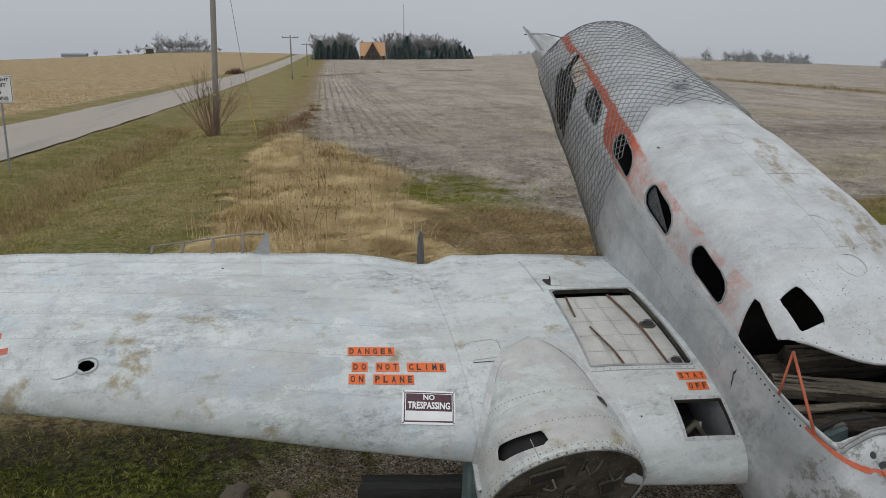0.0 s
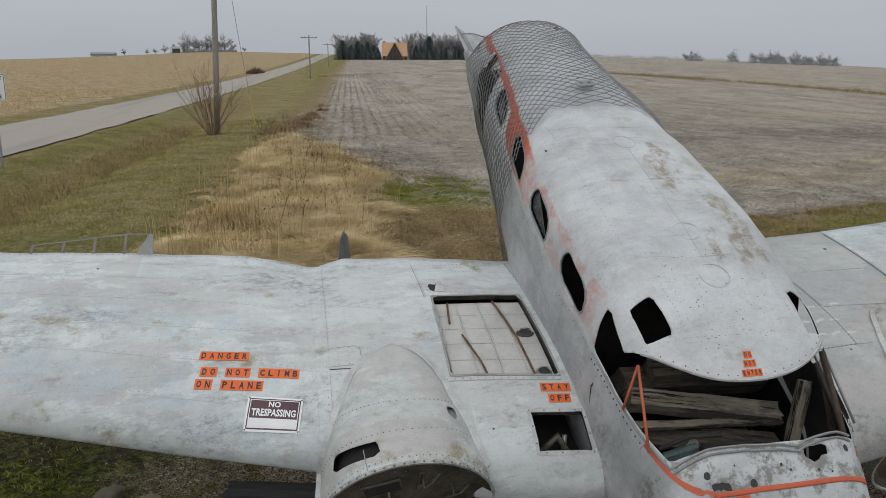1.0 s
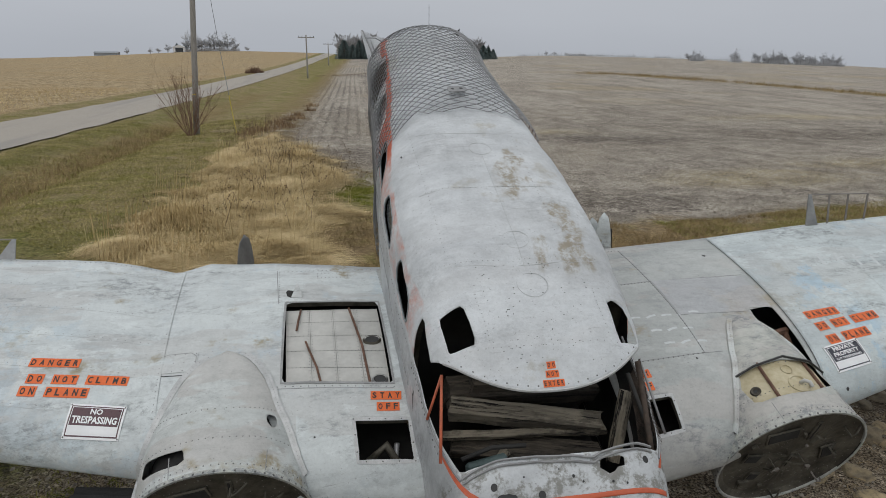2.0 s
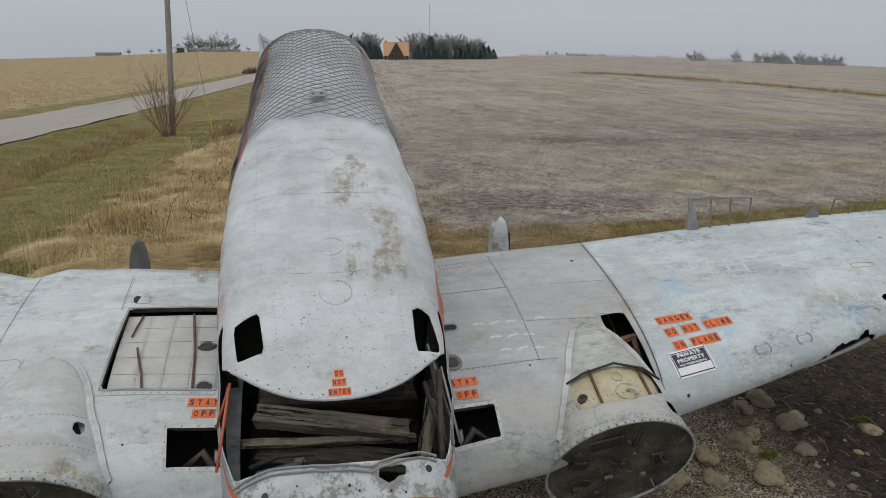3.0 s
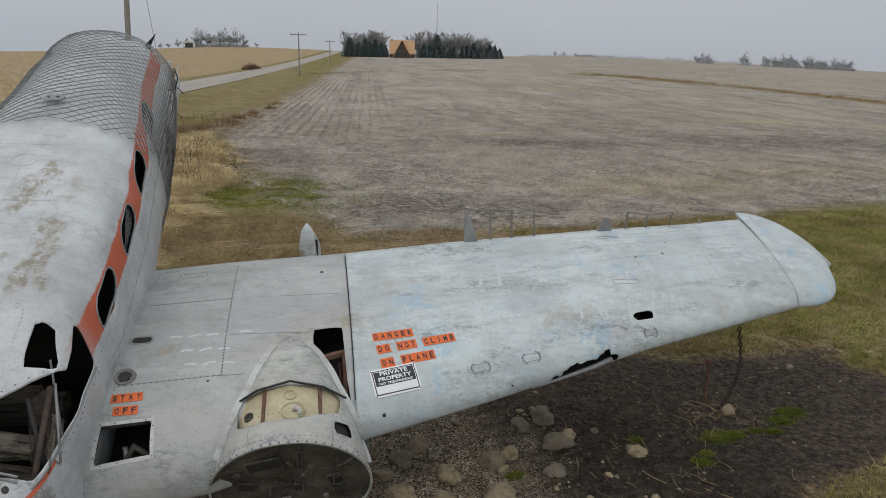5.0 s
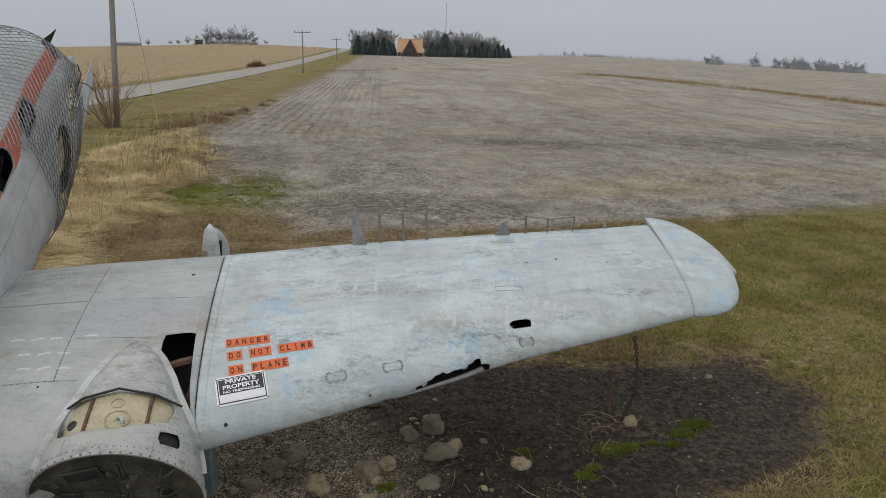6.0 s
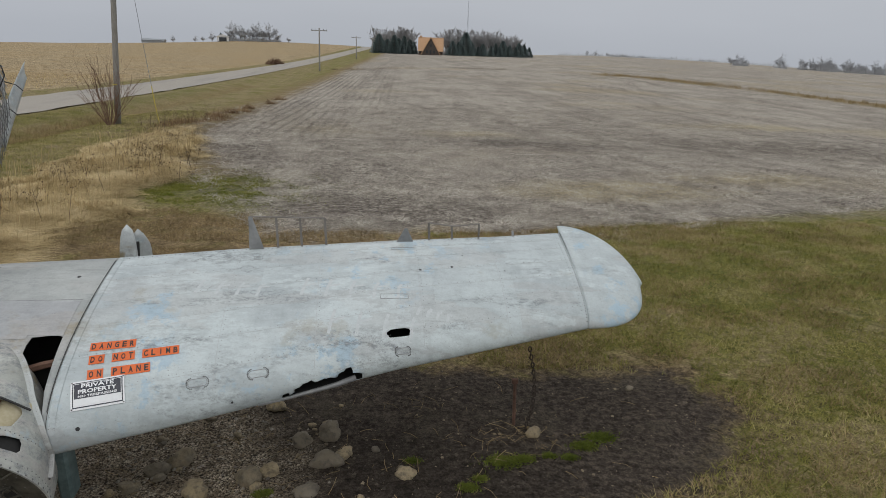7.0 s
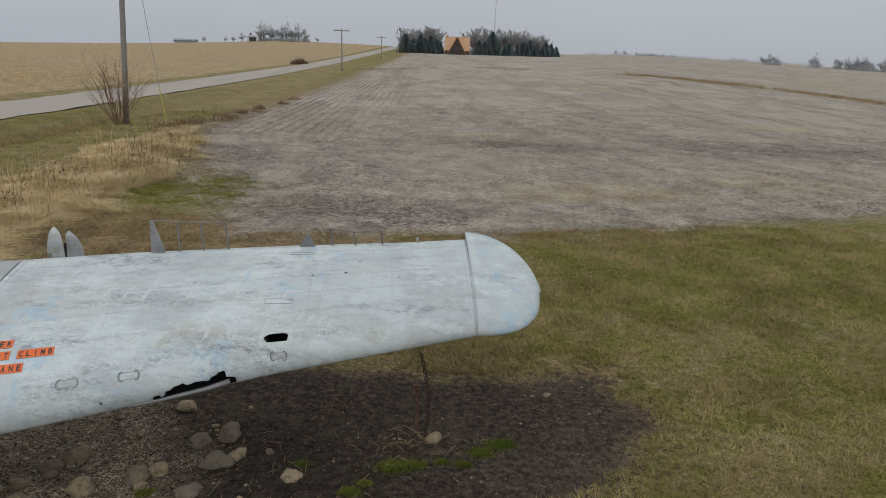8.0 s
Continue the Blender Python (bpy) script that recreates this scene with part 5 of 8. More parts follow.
def notice(x, y, turn, w, h, parent, tint, lines, label):
    place = on_top(x, y, turn)
    board = sheet("notice_sign", place, 0, 0, w, h, 0.004, M["sign_white"], parent, 0.003, label)
    b = 0.012
    sheet("printed_border", place, b, b, w - b, h - b, 0.0075, M[tint], board, 0.0004)
    sheet("border_line", place, b * 1.6, b * 1.6, w - b * 1.6, h - b * 1.6, 0.0085, M["sign_white"], board, 0.0004)
    sheet("printed_field", place, b * 2.0, h * 0.36, w - b * 2.0, h - b * 2.0, 0.0095, M[tint], board, 0.0004)
    sheet("blank_box", place, b * 2.3, b * 2.3, w - b * 2.3, h * 0.31, 0.0095, M["sign_white"], board, 0.0004)
    for text, u, v, tw, th in lines:
        glyphs(text, place, u, v, tw, th, 0.0108, board, M["sign_white"])
    rivets("sign_screws", [(place(u, v, 0.0075), top_normal(x, y)) for u in (0.008, w - 0.008) for v in (0.008, h - 0.008)], board, 0.006)
    return board


notice(-2.943, 1.110, -0.195, 0.345, 0.205, outer_left, "sign_maroon", [("NO", 0.135, 0.140, 0.075, 0.036), ("TRESPASSING", 0.035, 0.085, 0.275, 0.044)], "maroon and white no trespassing sign")
notice(2.545, 1.062, 0.195, 0.355, 0.205, outer_right, "sign_navy", [("PRIVATE", 0.07, 0.147, 0.215, 0.030), ("PROPERTY", 0.05, 0.106, 0.255, 0.032), ("NO TRESPASSING", 0.05, 0.080, 0.255, 0.017)], "navy and white private property sign")


def roof_at(x, y, lift=0.0):
    lo, hi = 0.0, 0.5
    for _ in range(24):
        mid = (lo + hi) / 2
        if hull(y, mid)[0] < abs(x):
            lo = mid
        else:
            hi = mid
    p = Vector(hull_surface(y, math.copysign(lo, x) if x else 1e-6))
    return Vector((x, y, p.z + lift))


def on_roof(x0, y0):
    return lambda u, v, lift: roof_at(x0 + u, y0 + v, lift)


for text, x, y, slot in (("DO", -0.022, 0.742, 0.026), ("NOT", -0.036, 0.697, 0.026), ("ENTER", -0.060, 0.650, 0.0255)):
    warning(text, x, y, 0, fuselage, slot, 0.036, place=on_roof(x, y))


# ---- hull furniture ----
def hull_side(y, z, side, out=0.0):
    lo, hi = 0.02, 0.6
    for _ in range(24):
        mid = (lo + hi) / 2
        if hull(y, mid)[2] > z:
            lo = mid
        else:
            hi = mid
    p = Vector(hull_surface(y, side * lo))
    return p + Vector((side * out, 0, out * 0.25))


def loop_strip(name, points, width, depth, material, parent, label=""):
    """A flat frame round a closed outline of 3D points, drawn towards its centre."""
    n = len(points)
    mid = sum(points, Vector()) / n
    verts, faces = [], []
    for p in points:
        d = (mid - p).normalized()
        verts += [p - d * width * 0.35 + depth, p + d * width * 0.65 + depth, p + d * width * 0.65 - depth * 2.5, p - d * width * 0.35 - depth * 0.2]
    for k in range(n):
        a, b = 4 * k, 4 * ((k + 1) % n)
        faces += [(a + j, b + j, b + (j + 1) % 4, a + (j + 1) % 4) for j in range(4)]
    return link_mesh(name, verts, faces, material, parent, label, True)


for side in (-1, 1):
    for k, y in enumerate(WINDOWS):
        pts = [hull_side(a, b, side) for a, b in side_window(y)]
        fine = []
        for a, b in zip(pts, pts[1:] + pts[:1]):
            fine += [a, (a + b) / 2]
        frame_ob = loop_strip("window_frame", fine, 0.014, Vector((side * 0.004, 0, 0.001)), M["gasket"], fuselage, "grey metal cabin window frame")
        if k in (1, 3):
            inset = [p + (sum(pts, Vector()) / len(pts) - p) * 0.05 - Vector((side * 0.02, 0, 0)) for p in pts]
            link_mesh("cracked_pane", inset[:7], [tuple(range(7))], M["glass_tint"], frame_ob, "grimy broken cabin window pane")

# roof rings, hatch seams and rivet rows
for x, y, r in ((0.0, 1.66, 0.088), (0.015, 1.28, 0.098), (0.005, 2.74, 0.088)):
    ring = [(x + r * math.cos(t), y + r * 0.92 * math.sin(t)) for t in [2 * math.pi * k / 32 for k in range(33)]]
    ribbon("vent_ring", ring, 0.0034, fuselage, M["seam_faint"], 0.0004, 0.0016, at=roof_at, normal=lambda a, b: Vector((0, 0, 1)))
for line in ([(-0.50, 1.47), (-0.2, 1.44), (0.1, 1.43), (0.5, 1.46)], [(0.0, 1.42), (0.0, 2.66)], [(-0.55, 2.22), (0.0, 2.25), (0.55, 2.22)], [(-0.45, 3.02), (-0.2, 2.96), (0.2, 2.96), (0.45, 3.02)]):
    ribbon("seam", line, 0.0028, fuselage, M["seam_faint"], 0.0003, 0.0012, at=roof_at, normal=lambda a, b: Vector((0, 0, 1)))
spots = []
for a, b, step in (((-0.5, 1.49), (0.5, 1.48), 0.035), ((-0.33, 0.92), (-0.36, 1.24), 0.03), ((0.40, 0.92), (0.40, 1.24), 0.03), ((0.30, 1.75), (0.31, 3.05), 0.04), ((-0.48, 1.6), (-0.50, 3.1), 0.045), ((-0.5, 2.24), (0.5, 2.24), 0.04), ((-0.45, 0.88), (0.45, 0.87), 0.045)):
    spots += [(roof_at(x, y), Vector((x, 0, 0.8))) for x, y in along(a, b, step)]
rivets("roof_rivets", spots, fuselage, 0.0042, M["seam"])
rng = random.Random(8)
spots = [(roof_at(max(-0.36, min(0.36, rng.gauss(-0.03, 0.18))), rng.uniform(0.76, 1.45)), Vector((0, 0, 1))) for _ in range(95)]
spots += [(roof_at(-0.02, y), Vector((0, 0, 1))) for y in (1.10, 1.085, 1.05, 1.035)]
rivets("old_screw_holes", spots, fuselage, 0.0048, M["flat_black"], -0.002)
spots = []
for side in (-1, 1):
    for k in range(60):
        spots.append((hull_side(1.2 + 0.04 * k, 1.09 + 0.01 * math.sin(k), side), Vector((side, 0, 0.2))))
    for k in range(26):
        spots.append((hull_side(0.36 + 0.03 * k, 1.085, side), Vector((side, 0, 0.2))))
rivets("side_rivets", spots, fuselage, 0.0045, M["rivet"])
# drip line along the lower side, a torn split, a bullet-like hole
for side in (-1, 1):
    pts = [hull_side(y, 0.86 + 0.02 * (y - 1), side, 0.001) for y in spaced(1.15, 4.4, 0.08)]
    bm = bmesh.new()
    tube(bm, pts, 0.004, 4)
    part("side_seam", bm, M["seam"], fuselage)
# flat black patch for the shade in the split
bm = bmesh.new()
pts = [hull_side(y + 0.17, z - 0.02, -1, 0.002) for y, z in ((0.860, 0.985), (0.850, 0.95), (0.856, 0.93), (0.842, 0.90), (0.832, 0.86), (0.812, 0.81), (0.838, 0.855), (0.852, 0.90), (0.868, 0.932), (0.862, 0.95))]
bm.faces.new([bm.verts.new(p) for p in pts])
part("torn_split", bm, M["flat_black"], fuselage)
rivets("round_hole", [(roof_at(-0.60, 2.80, 0.001), Vector((-1, 0, 0.7)))], fuselage, 0.022, M["flat_black"], -0.01)

# windscreen lip with its bolts, and the struts of the cockpit
pts = [roof_at(x, lip(x) + 0.004, 0.002) for x in spaced(-0.60, 0.60, 0.04)]
bm = bmesh.new()
tube(bm, pts, 0.010, 6)
part("windscreen_lip", bm, M["trim_metal"], fuselage, "rolled metal roof lip")
rivets("lip_bolts", [(roof_at(x, lip(x) + 0.03), Vector((0, -0.4, 1))) for x in spaced(-0.57, 0.57, 0.06)], fuselage, 0.0055)


def bar(name, a, b, r, material, label="", sides=8):
    bm = bmesh.new()
    tube(bm, [a, [(p + q) / 2 for p, q in zip(a, b)], b], r, sides)
    return part(name, bm, M[material], fuselage, label, True)


bar("strut", (-0.61, 0.84, 1.33), (-0.70, 0.70, 1.11), 0.008, "orange_metal", "thin orange cockpit strut")
bar("strut", (-0.61, 0.84, 1.33), (-0.675, 0.40, 1.13), 0.009, "orange_metal", "thin orange cockpit strut")
bar("strut", (0.60, 0.82, 1.33), (0.56, 0.22, 1.00), 0.019, "chain", "rusty bent cockpit pillar")
bar("strut", (0.62, 0.84, 1.33), (0.69, 0.45, 1.10), 0.008, "dark_metal", "bent grey cockpit tube")
bar("strut", (0.50, 0.74, 1.33), (0.62, 0.40, 1.05), 0.013, "near_black", "black cockpit tube")
bar("strut", (0.56, 1.0, 1.36), (0.66, 0.62, 1.12), 0.007, "dark_metal", "bent grey cockpit tube")
for side in (-1, 1):
    pts = [hull_side(y, 1.10, side, 0.004) for y in spaced(0.30, 1.14, 0.06)]
    bm = bmesh.new()
    tube(bm, pts, 0.008, 6)
    part("sill_rail", bm, M["dark_metal"], fuselage, "worn metal cockpit sill")


for side in (-1, 1):
    verts = [hull_side(y, z, side, 0.005) for y in spaced(0.48, 1.14, 0.06) for z in (1.035, 1.098)]
    plate = link_mesh("sill_plate", verts, [(2 * k, 2 * k + 1, 2 * k + 3, 2 * k + 2) for k in range(len(verts) // 2 - 1)], M["hull"], fuselage, "pale sill plate with screw holes")
    thicken(plate, 0.004)
    rivets("sill_screws", [(hull_side(y, 1.068, side, 0.008), Vector((side, 0, 0.25))) for y in spaced(0.50, 1.12, 0.045)], plate, 0.0075, M["flat_black"], -0.002)


def hull_strip(name, y0, y1, a0, a1, material, label="", lift=0.003):
    verts, faces = [], []
    na, ny = 24, 3
    for i in range(na + 1):
        a = a0 + (a1 - a0) * i / na
        for j in range(ny + 1):
            y = y0 + (y1 - y0) * j / ny
            p = Vector(hull_surface(y, a))
            verts.append(p + (p - Vector((0, y, 0.7))).normalized() * lift)
    for i in range(na):
        for j in range(ny):
            o = i * (ny + 1) + j
            faces.append((o, o + 1, o + ny + 2, o + ny + 1))
    return thicken(link_mesh(name, verts, faces, material, fuselage, label, True), 0.002)


hull_strip("nose_stripe", 0.118, 0.143, -0.10, 0.27, M["stripe"], "narrow orange painted nose stripe")
for side in (-1, 1):
    verts = [hull_side(y, z, side, 0.004) for y in spaced(-0.05 if side < 0 else 0.25, 0.60, 0.04) for z in (1.073, 1.092)]
    link_mesh("sill_stripe", verts, [(2 * k, 2 * k + 1, 2 * k + 3, 2 * k + 2) for k in range(len(verts) // 2 - 1)], M["stripe"], fuselage, "orange painted sill")
# edge of the nose deck, with a rolled and dented rim
RIM_X, RIM_DEEP = (-0.58, -0.46, -0.38, -0.16, 0.05, 0.15, 0.19, 0.30, 0.42, 0.52), (0.300, 0.322, 0.332, 0.330, 0.312, 0.296, 0.316, 0.336, 0.348, 0.335)
bm = bmesh.new()
for back, up in ((0.0, 0.012), (-0.022, 0.006)):
    tube(bm, [roof_at(x, lerp_table(RIM_X, RIM_DEEP, x) + back, up) for x in spaced(-0.57, 0.52, 0.045)], 0.008, 6)
part("nose_rim", bm, M["dark_metal"], fuselage, "dented metal rim of the nose deck")
# nose holes are uncut; black discs paint their shade on the skin
for x, y, r in ((-0.163, 0.16, 0.020), (-0.418, 0.223, 0.018), (0.027, 0.227, 0.008), (0.47, 0.275, 0.018), (0.251, 0.185, 0.007), (0.08, 0.20, 0.006), (-0.25, 0.25, 0.005), (-0.05, 0.265, 0.004), (0.33, 0.17, 0.006)):
    bm = bmesh.new()
    bm.faces.new([bm.verts.new(roof_at(x + r * math.cos(2 * math.pi * k / 18), y + r * math.sin(2 * math.pi * k / 18), 0.003)) for k in range(18)])
    part("nose_hole", bm, M["flat_black"], fuselage)

bm = bmesh.new()
bm.faces.new([bm.verts.new(roof_at(x, y, 0.003)) for x, y in wavy([(-0.405, 0.178), (-0.335, 0.185), (-0.295, 0.172), (-0.30, 0.145), (-0.345, 0.150), (-0.40, 0.148)], 0.006, 0.015)])
part("torn_patch", bm, M["flat_black"], fuselage)

# bulkhead, near-black for the shade, and dark inner frames behind the cockpit
for y in (1.30, 1.95, 2.67, 3.41, 4.1, 4.8):
    ring = []
    for k in range(61):
        a = -1 + 2 * k / 60
        p, q = Vector(hull(y, a)), None
        c = Vector((0, y, lerp_table(BELLY_Y, BELLY_Z, y) * 0.4 + lerp_table(ROOF_Y, ROOF_Z, y) * 0.6))
        ring += [c + (p - c) * 0.985, c + (p - c) * 0.88]
    link_mesh("frame_rib", ring, [(2 * k, 2 * k + 1, 2 * k + 3, 2 * k + 2) for k in range(60)], M["firewall"], fuselage)
# added near-black sheet that blocks daylight through the tail's openings
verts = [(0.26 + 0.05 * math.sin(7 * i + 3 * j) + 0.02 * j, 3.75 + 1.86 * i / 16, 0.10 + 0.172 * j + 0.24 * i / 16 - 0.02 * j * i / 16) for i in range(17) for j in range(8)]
thicken(link_mesh("cabin_lining", verts, [(i * 8 + j, i * 8 + j + 1, i * 8 + j + 9, i * 8 + j + 8) for i in range(16) for j in range(7)], M["near_black"], fuselage, "added near-black sheet that stops light showing through the tail"), 0.004)
# near-black floor; its aft half is added to block light at the keel
link_mesh("floor_and_light_stop", [(-0.60, 0.1, 0.30), (0.60, 0.1, 0.30), (0.56, 4.1, 0.50), (-0.56, 4.1, 0.50), (0.47, 5.25, 0.68), (-0.47, 5.25, 0.68)], [(0, 1, 2, 3), (3, 2, 4, 5)], M["near_black"], fuselage)
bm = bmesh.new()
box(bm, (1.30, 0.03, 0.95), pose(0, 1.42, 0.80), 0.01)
part("bulkhead", bm, M["near_black"], fuselage)
bm = bmesh.new()
box(bm, (0.26, 0.05, 0.14), pose(-0.36, 0.48, 0.88, -30, 0, 10), 0.015)
part("instrument_panel", bm, M["teal"], fuselage, "remains of a teal instrument panel")
bm = bmesh.new()
tube(bm, [(-0.52, 0.50, 0.98), (-0.35, 0.52, 1.04), (-0.15, 0.50, 1.06)], 0.014, 8)
part("control_column", bm, M["near_black"], fuselage, "black control tube")


# ---- tank bay and hatches ----
def bay_place(u, v, lift):
    x = -1.555 + 0.700 * u
    y = 1.275 - 0.08 * u + (0.80 + 0.08 * u) * v
    return Vector((x, y, wing_top(x, y) - 0.045 + lift))


for i in range(4):
    for j in range(5):
        verts, faces = [], []
        for b in range(6):
            for a in range(6):
                fu, fv = a / 5, b / 5
                dome = 0.010 * math.sin(math.pi * fu) * math.sin(math.pi * fv)
                verts.append(bay_place((i + 0.008 + 0.984 * fu) / 4, (j + 0.008 + 0.984 * fv) / 5, dome * 0.7))
        faces = [(b * 6 + a, b * 6 + a + 1, b * 6 + a + 7, b * 6 + a + 6) for b in range(5) for a in range(5)]
        link_mesh("tank_panel", verts, faces, M["tank"], centre_left, "", True)
verts = [bay_place(u, v, -0.004) for u, v in ((0, 0), (1, 0), (1, 1), (0, 1))]
tank = link_mesh("tank_top", verts, [(0, 1, 2, 3)], M["tank"], centre_left, "quilted off-white fuel tank top")
spots = []
for k in range(1, 4):
    spots += [(bay_place(k / 4 + d, v, 0.001), Vector((0, 0.2, 1))) for v in spaced(0.02, 0.98, 0.035) for d in (-0.018, 0.018)]
for k in range(1, 5):
    spots += [(bay_place(u, k / 5, 0.001), Vector((0, 0.2, 1))) for u in spaced(0.02, 0.98, 0.04)]
rivets("tank_rivets", spots, tank, 0.0045, M["seam"])
for line, r in (([(0.16, 0.98), (0.13, 0.80), (0.11, 0.66)], 0.008), ([(0.20, 0.50), (0.24, 0.36), (0.30, 0.18), (0.33, 0.02)], 0.008), ([(0.68, 0.99), (0.72, 0.75), (0.77, 0.45), (0.80, 0.02)], 0.009)):
    bm = bmesh.new()
    tube(bm, [bay_place(u, v, 0.02) for u, v in line], r, 6)
    part("strap", bm, M["rust"], tank, "rusty tank strap")
for u, v, rx, ry, mat in ((0.88, 0.52, 0.055, 0.036, "firewall"), (0.90, 0.06, 0.045, 0.038, "metal")):
    bm = bmesh.new()
    c = bay_place(u, v, 0.012)
    for k in range(24):
        t, t2 = 2 * math.pi * k / 24, 2 * math.pi * (k + 1) / 24
        quad = [(rx * 1.25, t, 0.0), (rx * 1.25, t2, 0.0), (rx, t2, 0.018), (rx, t, 0.018)]
        bm.faces.new([bm.verts.new(c + Vector((r * math.cos(a), r * ry / rx * math.sin(a), z))) for r, a, z in quad])
    fit = part("filler_ring", bm, M[mat], tank, "round tank filler ring")
    bm = bmesh.new()
    bm.faces.new([bm.verts.new(c + Vector((rx * 0.92 * math.cos(2 * math.pi * k / 20), ry * 0.92 * math.sin(2 * math.pi * k / 20), 0.010))) for k in range(20)])
    part("filler_mouth", bm, M["flat_black"], fit)
for poly, owner in ((BAY, centre_left), (HATCH_L, centre_left), (HATCH_R, centre_right)):
    wide = 0.016 if poly is BAY else 0.024
    ribbon("opening_frame", poly + poly[:1], wide, owner, M["seam"] if poly is BAY else M["trim_metal"], 0.0012, 0.003)
    edge = []
    for a, b in zip(poly, poly[1:] + poly[:1]):
        edge += along(a, b, 0.05)[:-1]
    wall = []
    for x, y in edge:
        wall += [top_at(x, y, 0.0), top_at(x, y, -0.05)]
    n = len(edge)
    link_mesh("opening_wall", wall, [(2 * k, 2 * k + 1, (2 * k + 3) % (2 * n), (2 * k + 2) % (2 * n)) for k in range(n)], M["firewall"], owner)
    if poly is not BAY:
        rivets("frame_screws", [(top_at(x, y, 0.004), top_normal(x, y)) for x, y in edge[::2]], owner, 0.006)
for side, owner in ((-1, centre_left), (1, centre_right)):
    for k, (a, b, c) in enumerate((((0.80, 0.72, 0.45), (0.92, 0.86, 0.60), (1.05, 0.80, 0.50)), ((0.84, 0.90, 0.55), (0.86, 0.80, 0.42), (0.90, 0.66, 0.38)), ((0.70, 0.70, 0.36), (0.90, 0.72, 0.34), (1.12, 0.70, 0.36)))):
        bm = bmesh.new()
        tube(bm, [(side * p[0], p[1], p[2]) for p in (a, b, c)], (0.03, 0.018, 0.04)[k], 8)
        part("inner_pipe", bm, M["firewall" if k != 1 else "metal"], owner, "", True)
# filler ring and slot of the right root, torn flap of the left
bm = bmesh.new()
c = top_at(0.825, 1.275)
for k in range(28):
    t, t2 = 2 * math.pi * k / 28, 2 * math.pi * (k + 1) / 28
    for r0, z0, r1, z1 in ((0.074, 0.0, 0.068, 0.014), (0.068, 0.014, 0.045, 0.008), (0.045, 0.008, 0.040, -0.09)):
        bm.faces.new([bm.verts.new(c + Vector((r * math.cos(a), r * math.sin(a), z))) for r, a, z in ((r0, t, z0), (r0, t2, z0), (r1, t2, z1), (r1, t, z1))])
filler = part("filler_ring", bm, M["frame_metal"], centre_right, "dark fuel filler ring")
bm = bmesh.new()
bm.faces.new([bm.verts.new(top_at(0.825 + 0.042 * math.cos(2 * math.pi * k / 24), 1.275 + 0.042 * math.sin(2 * math.pi * k / 24), 0.016)) for k in range(24)])
part("filler_mouth", bm, M["flat_black"], filler)
# the slot is a dark patch, its shade put into the colour
bm = bmesh.new()
bm.faces.new([bm.verts.new(top_at(x, y, 0.003)) for x, y in rounded(0.865, 1.648, 0.135, 0.058, 0.028)])
part("slot_mouth", bm, M["near_black"], centre_right, "dark oblong patch for the shade in a wing slot")
edge = rounded(0.865, 1.648, 0.155, 0.078, 0.037)
ribbon("slot_rim", edge + edge[:1], 0.007, centre_right, M["seam"], 0.001, 0.004)
bm = bmesh.new()
bm.faces.new([bm.verts.new(top_at(x, y, z)) for x, y, z in ((-1.515, 2.205, 0.004), (-1.435, 2.195, 0.004), (-1.42, 2.235, 0.012), (-1.445, 2.285, 0.035), (-1.465, 2.38, 0.06), (-1.485, 2.30, 0.035))])
thicken(part("bent_flap", bm, M["wing"], centre_left, "bent white skin flap"), 0.003)
# near-black patch for the shade under the bent flap
bm = bmesh.new()
bm.faces.new([bm.verts.new(top_at(x, y, 0.002)) for x, y in ((-1.515, 2.20), (-1.545, 2.225), (-1.555, 2.285), (-1.54, 2.315), (-1.49, 2.305), (-1.465, 2.37), (-1.46, 2.33), (-1.475, 2.27), (-1.495, 2.22))])
part("torn_mouth", bm, M["near_black"], centre_left)
# spar seen in the gap of the right wing
for a, b, r in (((2.12, 1.46, 0.66), (2.36, 1.50, 0.70), 0.03), ((2.34, 1.50, 0.70), (2.33, 1.0, 0.52), 0.022), ((2.1, 1.5, 0.55), (2.33, 1.2, 0.50), 0.018), ((2.30, 1.6, 0.45), (2.30, 1.1, 0.62), 0.015)):
    bm = bmesh.new()
    tube(bm, [a, [(p + q) / 2 + 0.004 for p, q in zip(a, b)], b], r, 6)
    part("spar_stub", bm, M["rust"], centre_right, "rusty spar end")

# inner parts of the right nacelle
verts, faces = [], []
for i in range(15):
    for j in range(25):
        y, v = 0.755 + 0.345 * i / 14, -0.31 + 0.60 * j / 24
        a = v * math.pi
        r = NACELLE_R * (1 - 0.05 * ((y - RIM_Y) / 1.02)) - 0.045
        verts.append((NACELLE_X + math.sin(a) * r, y, NACELLE_Z + math.cos(a) * r))
faces = [(i * 25 + j, i * 25 + j + 1, (i + 1) * 25 + j + 1, (i + 1) * 25 + j) for i in range(14) for j in range(24)]
oil_tank = link_mesh("oil_tank", verts, faces, M["tank_yellow"], nacelle_right, "yellowed oil tank inside the cowling", True)


def on_tank(v, y, out=0.004):
    a, r = v * math.pi, NACELLE_R * (1 - 0.05 * ((y - RIM_Y) / 1.02)) - 0.045 + out
    return Vector((NACELLE_X + math.sin(a) * r, y, NACELLE_Z + math.cos(a) * r))


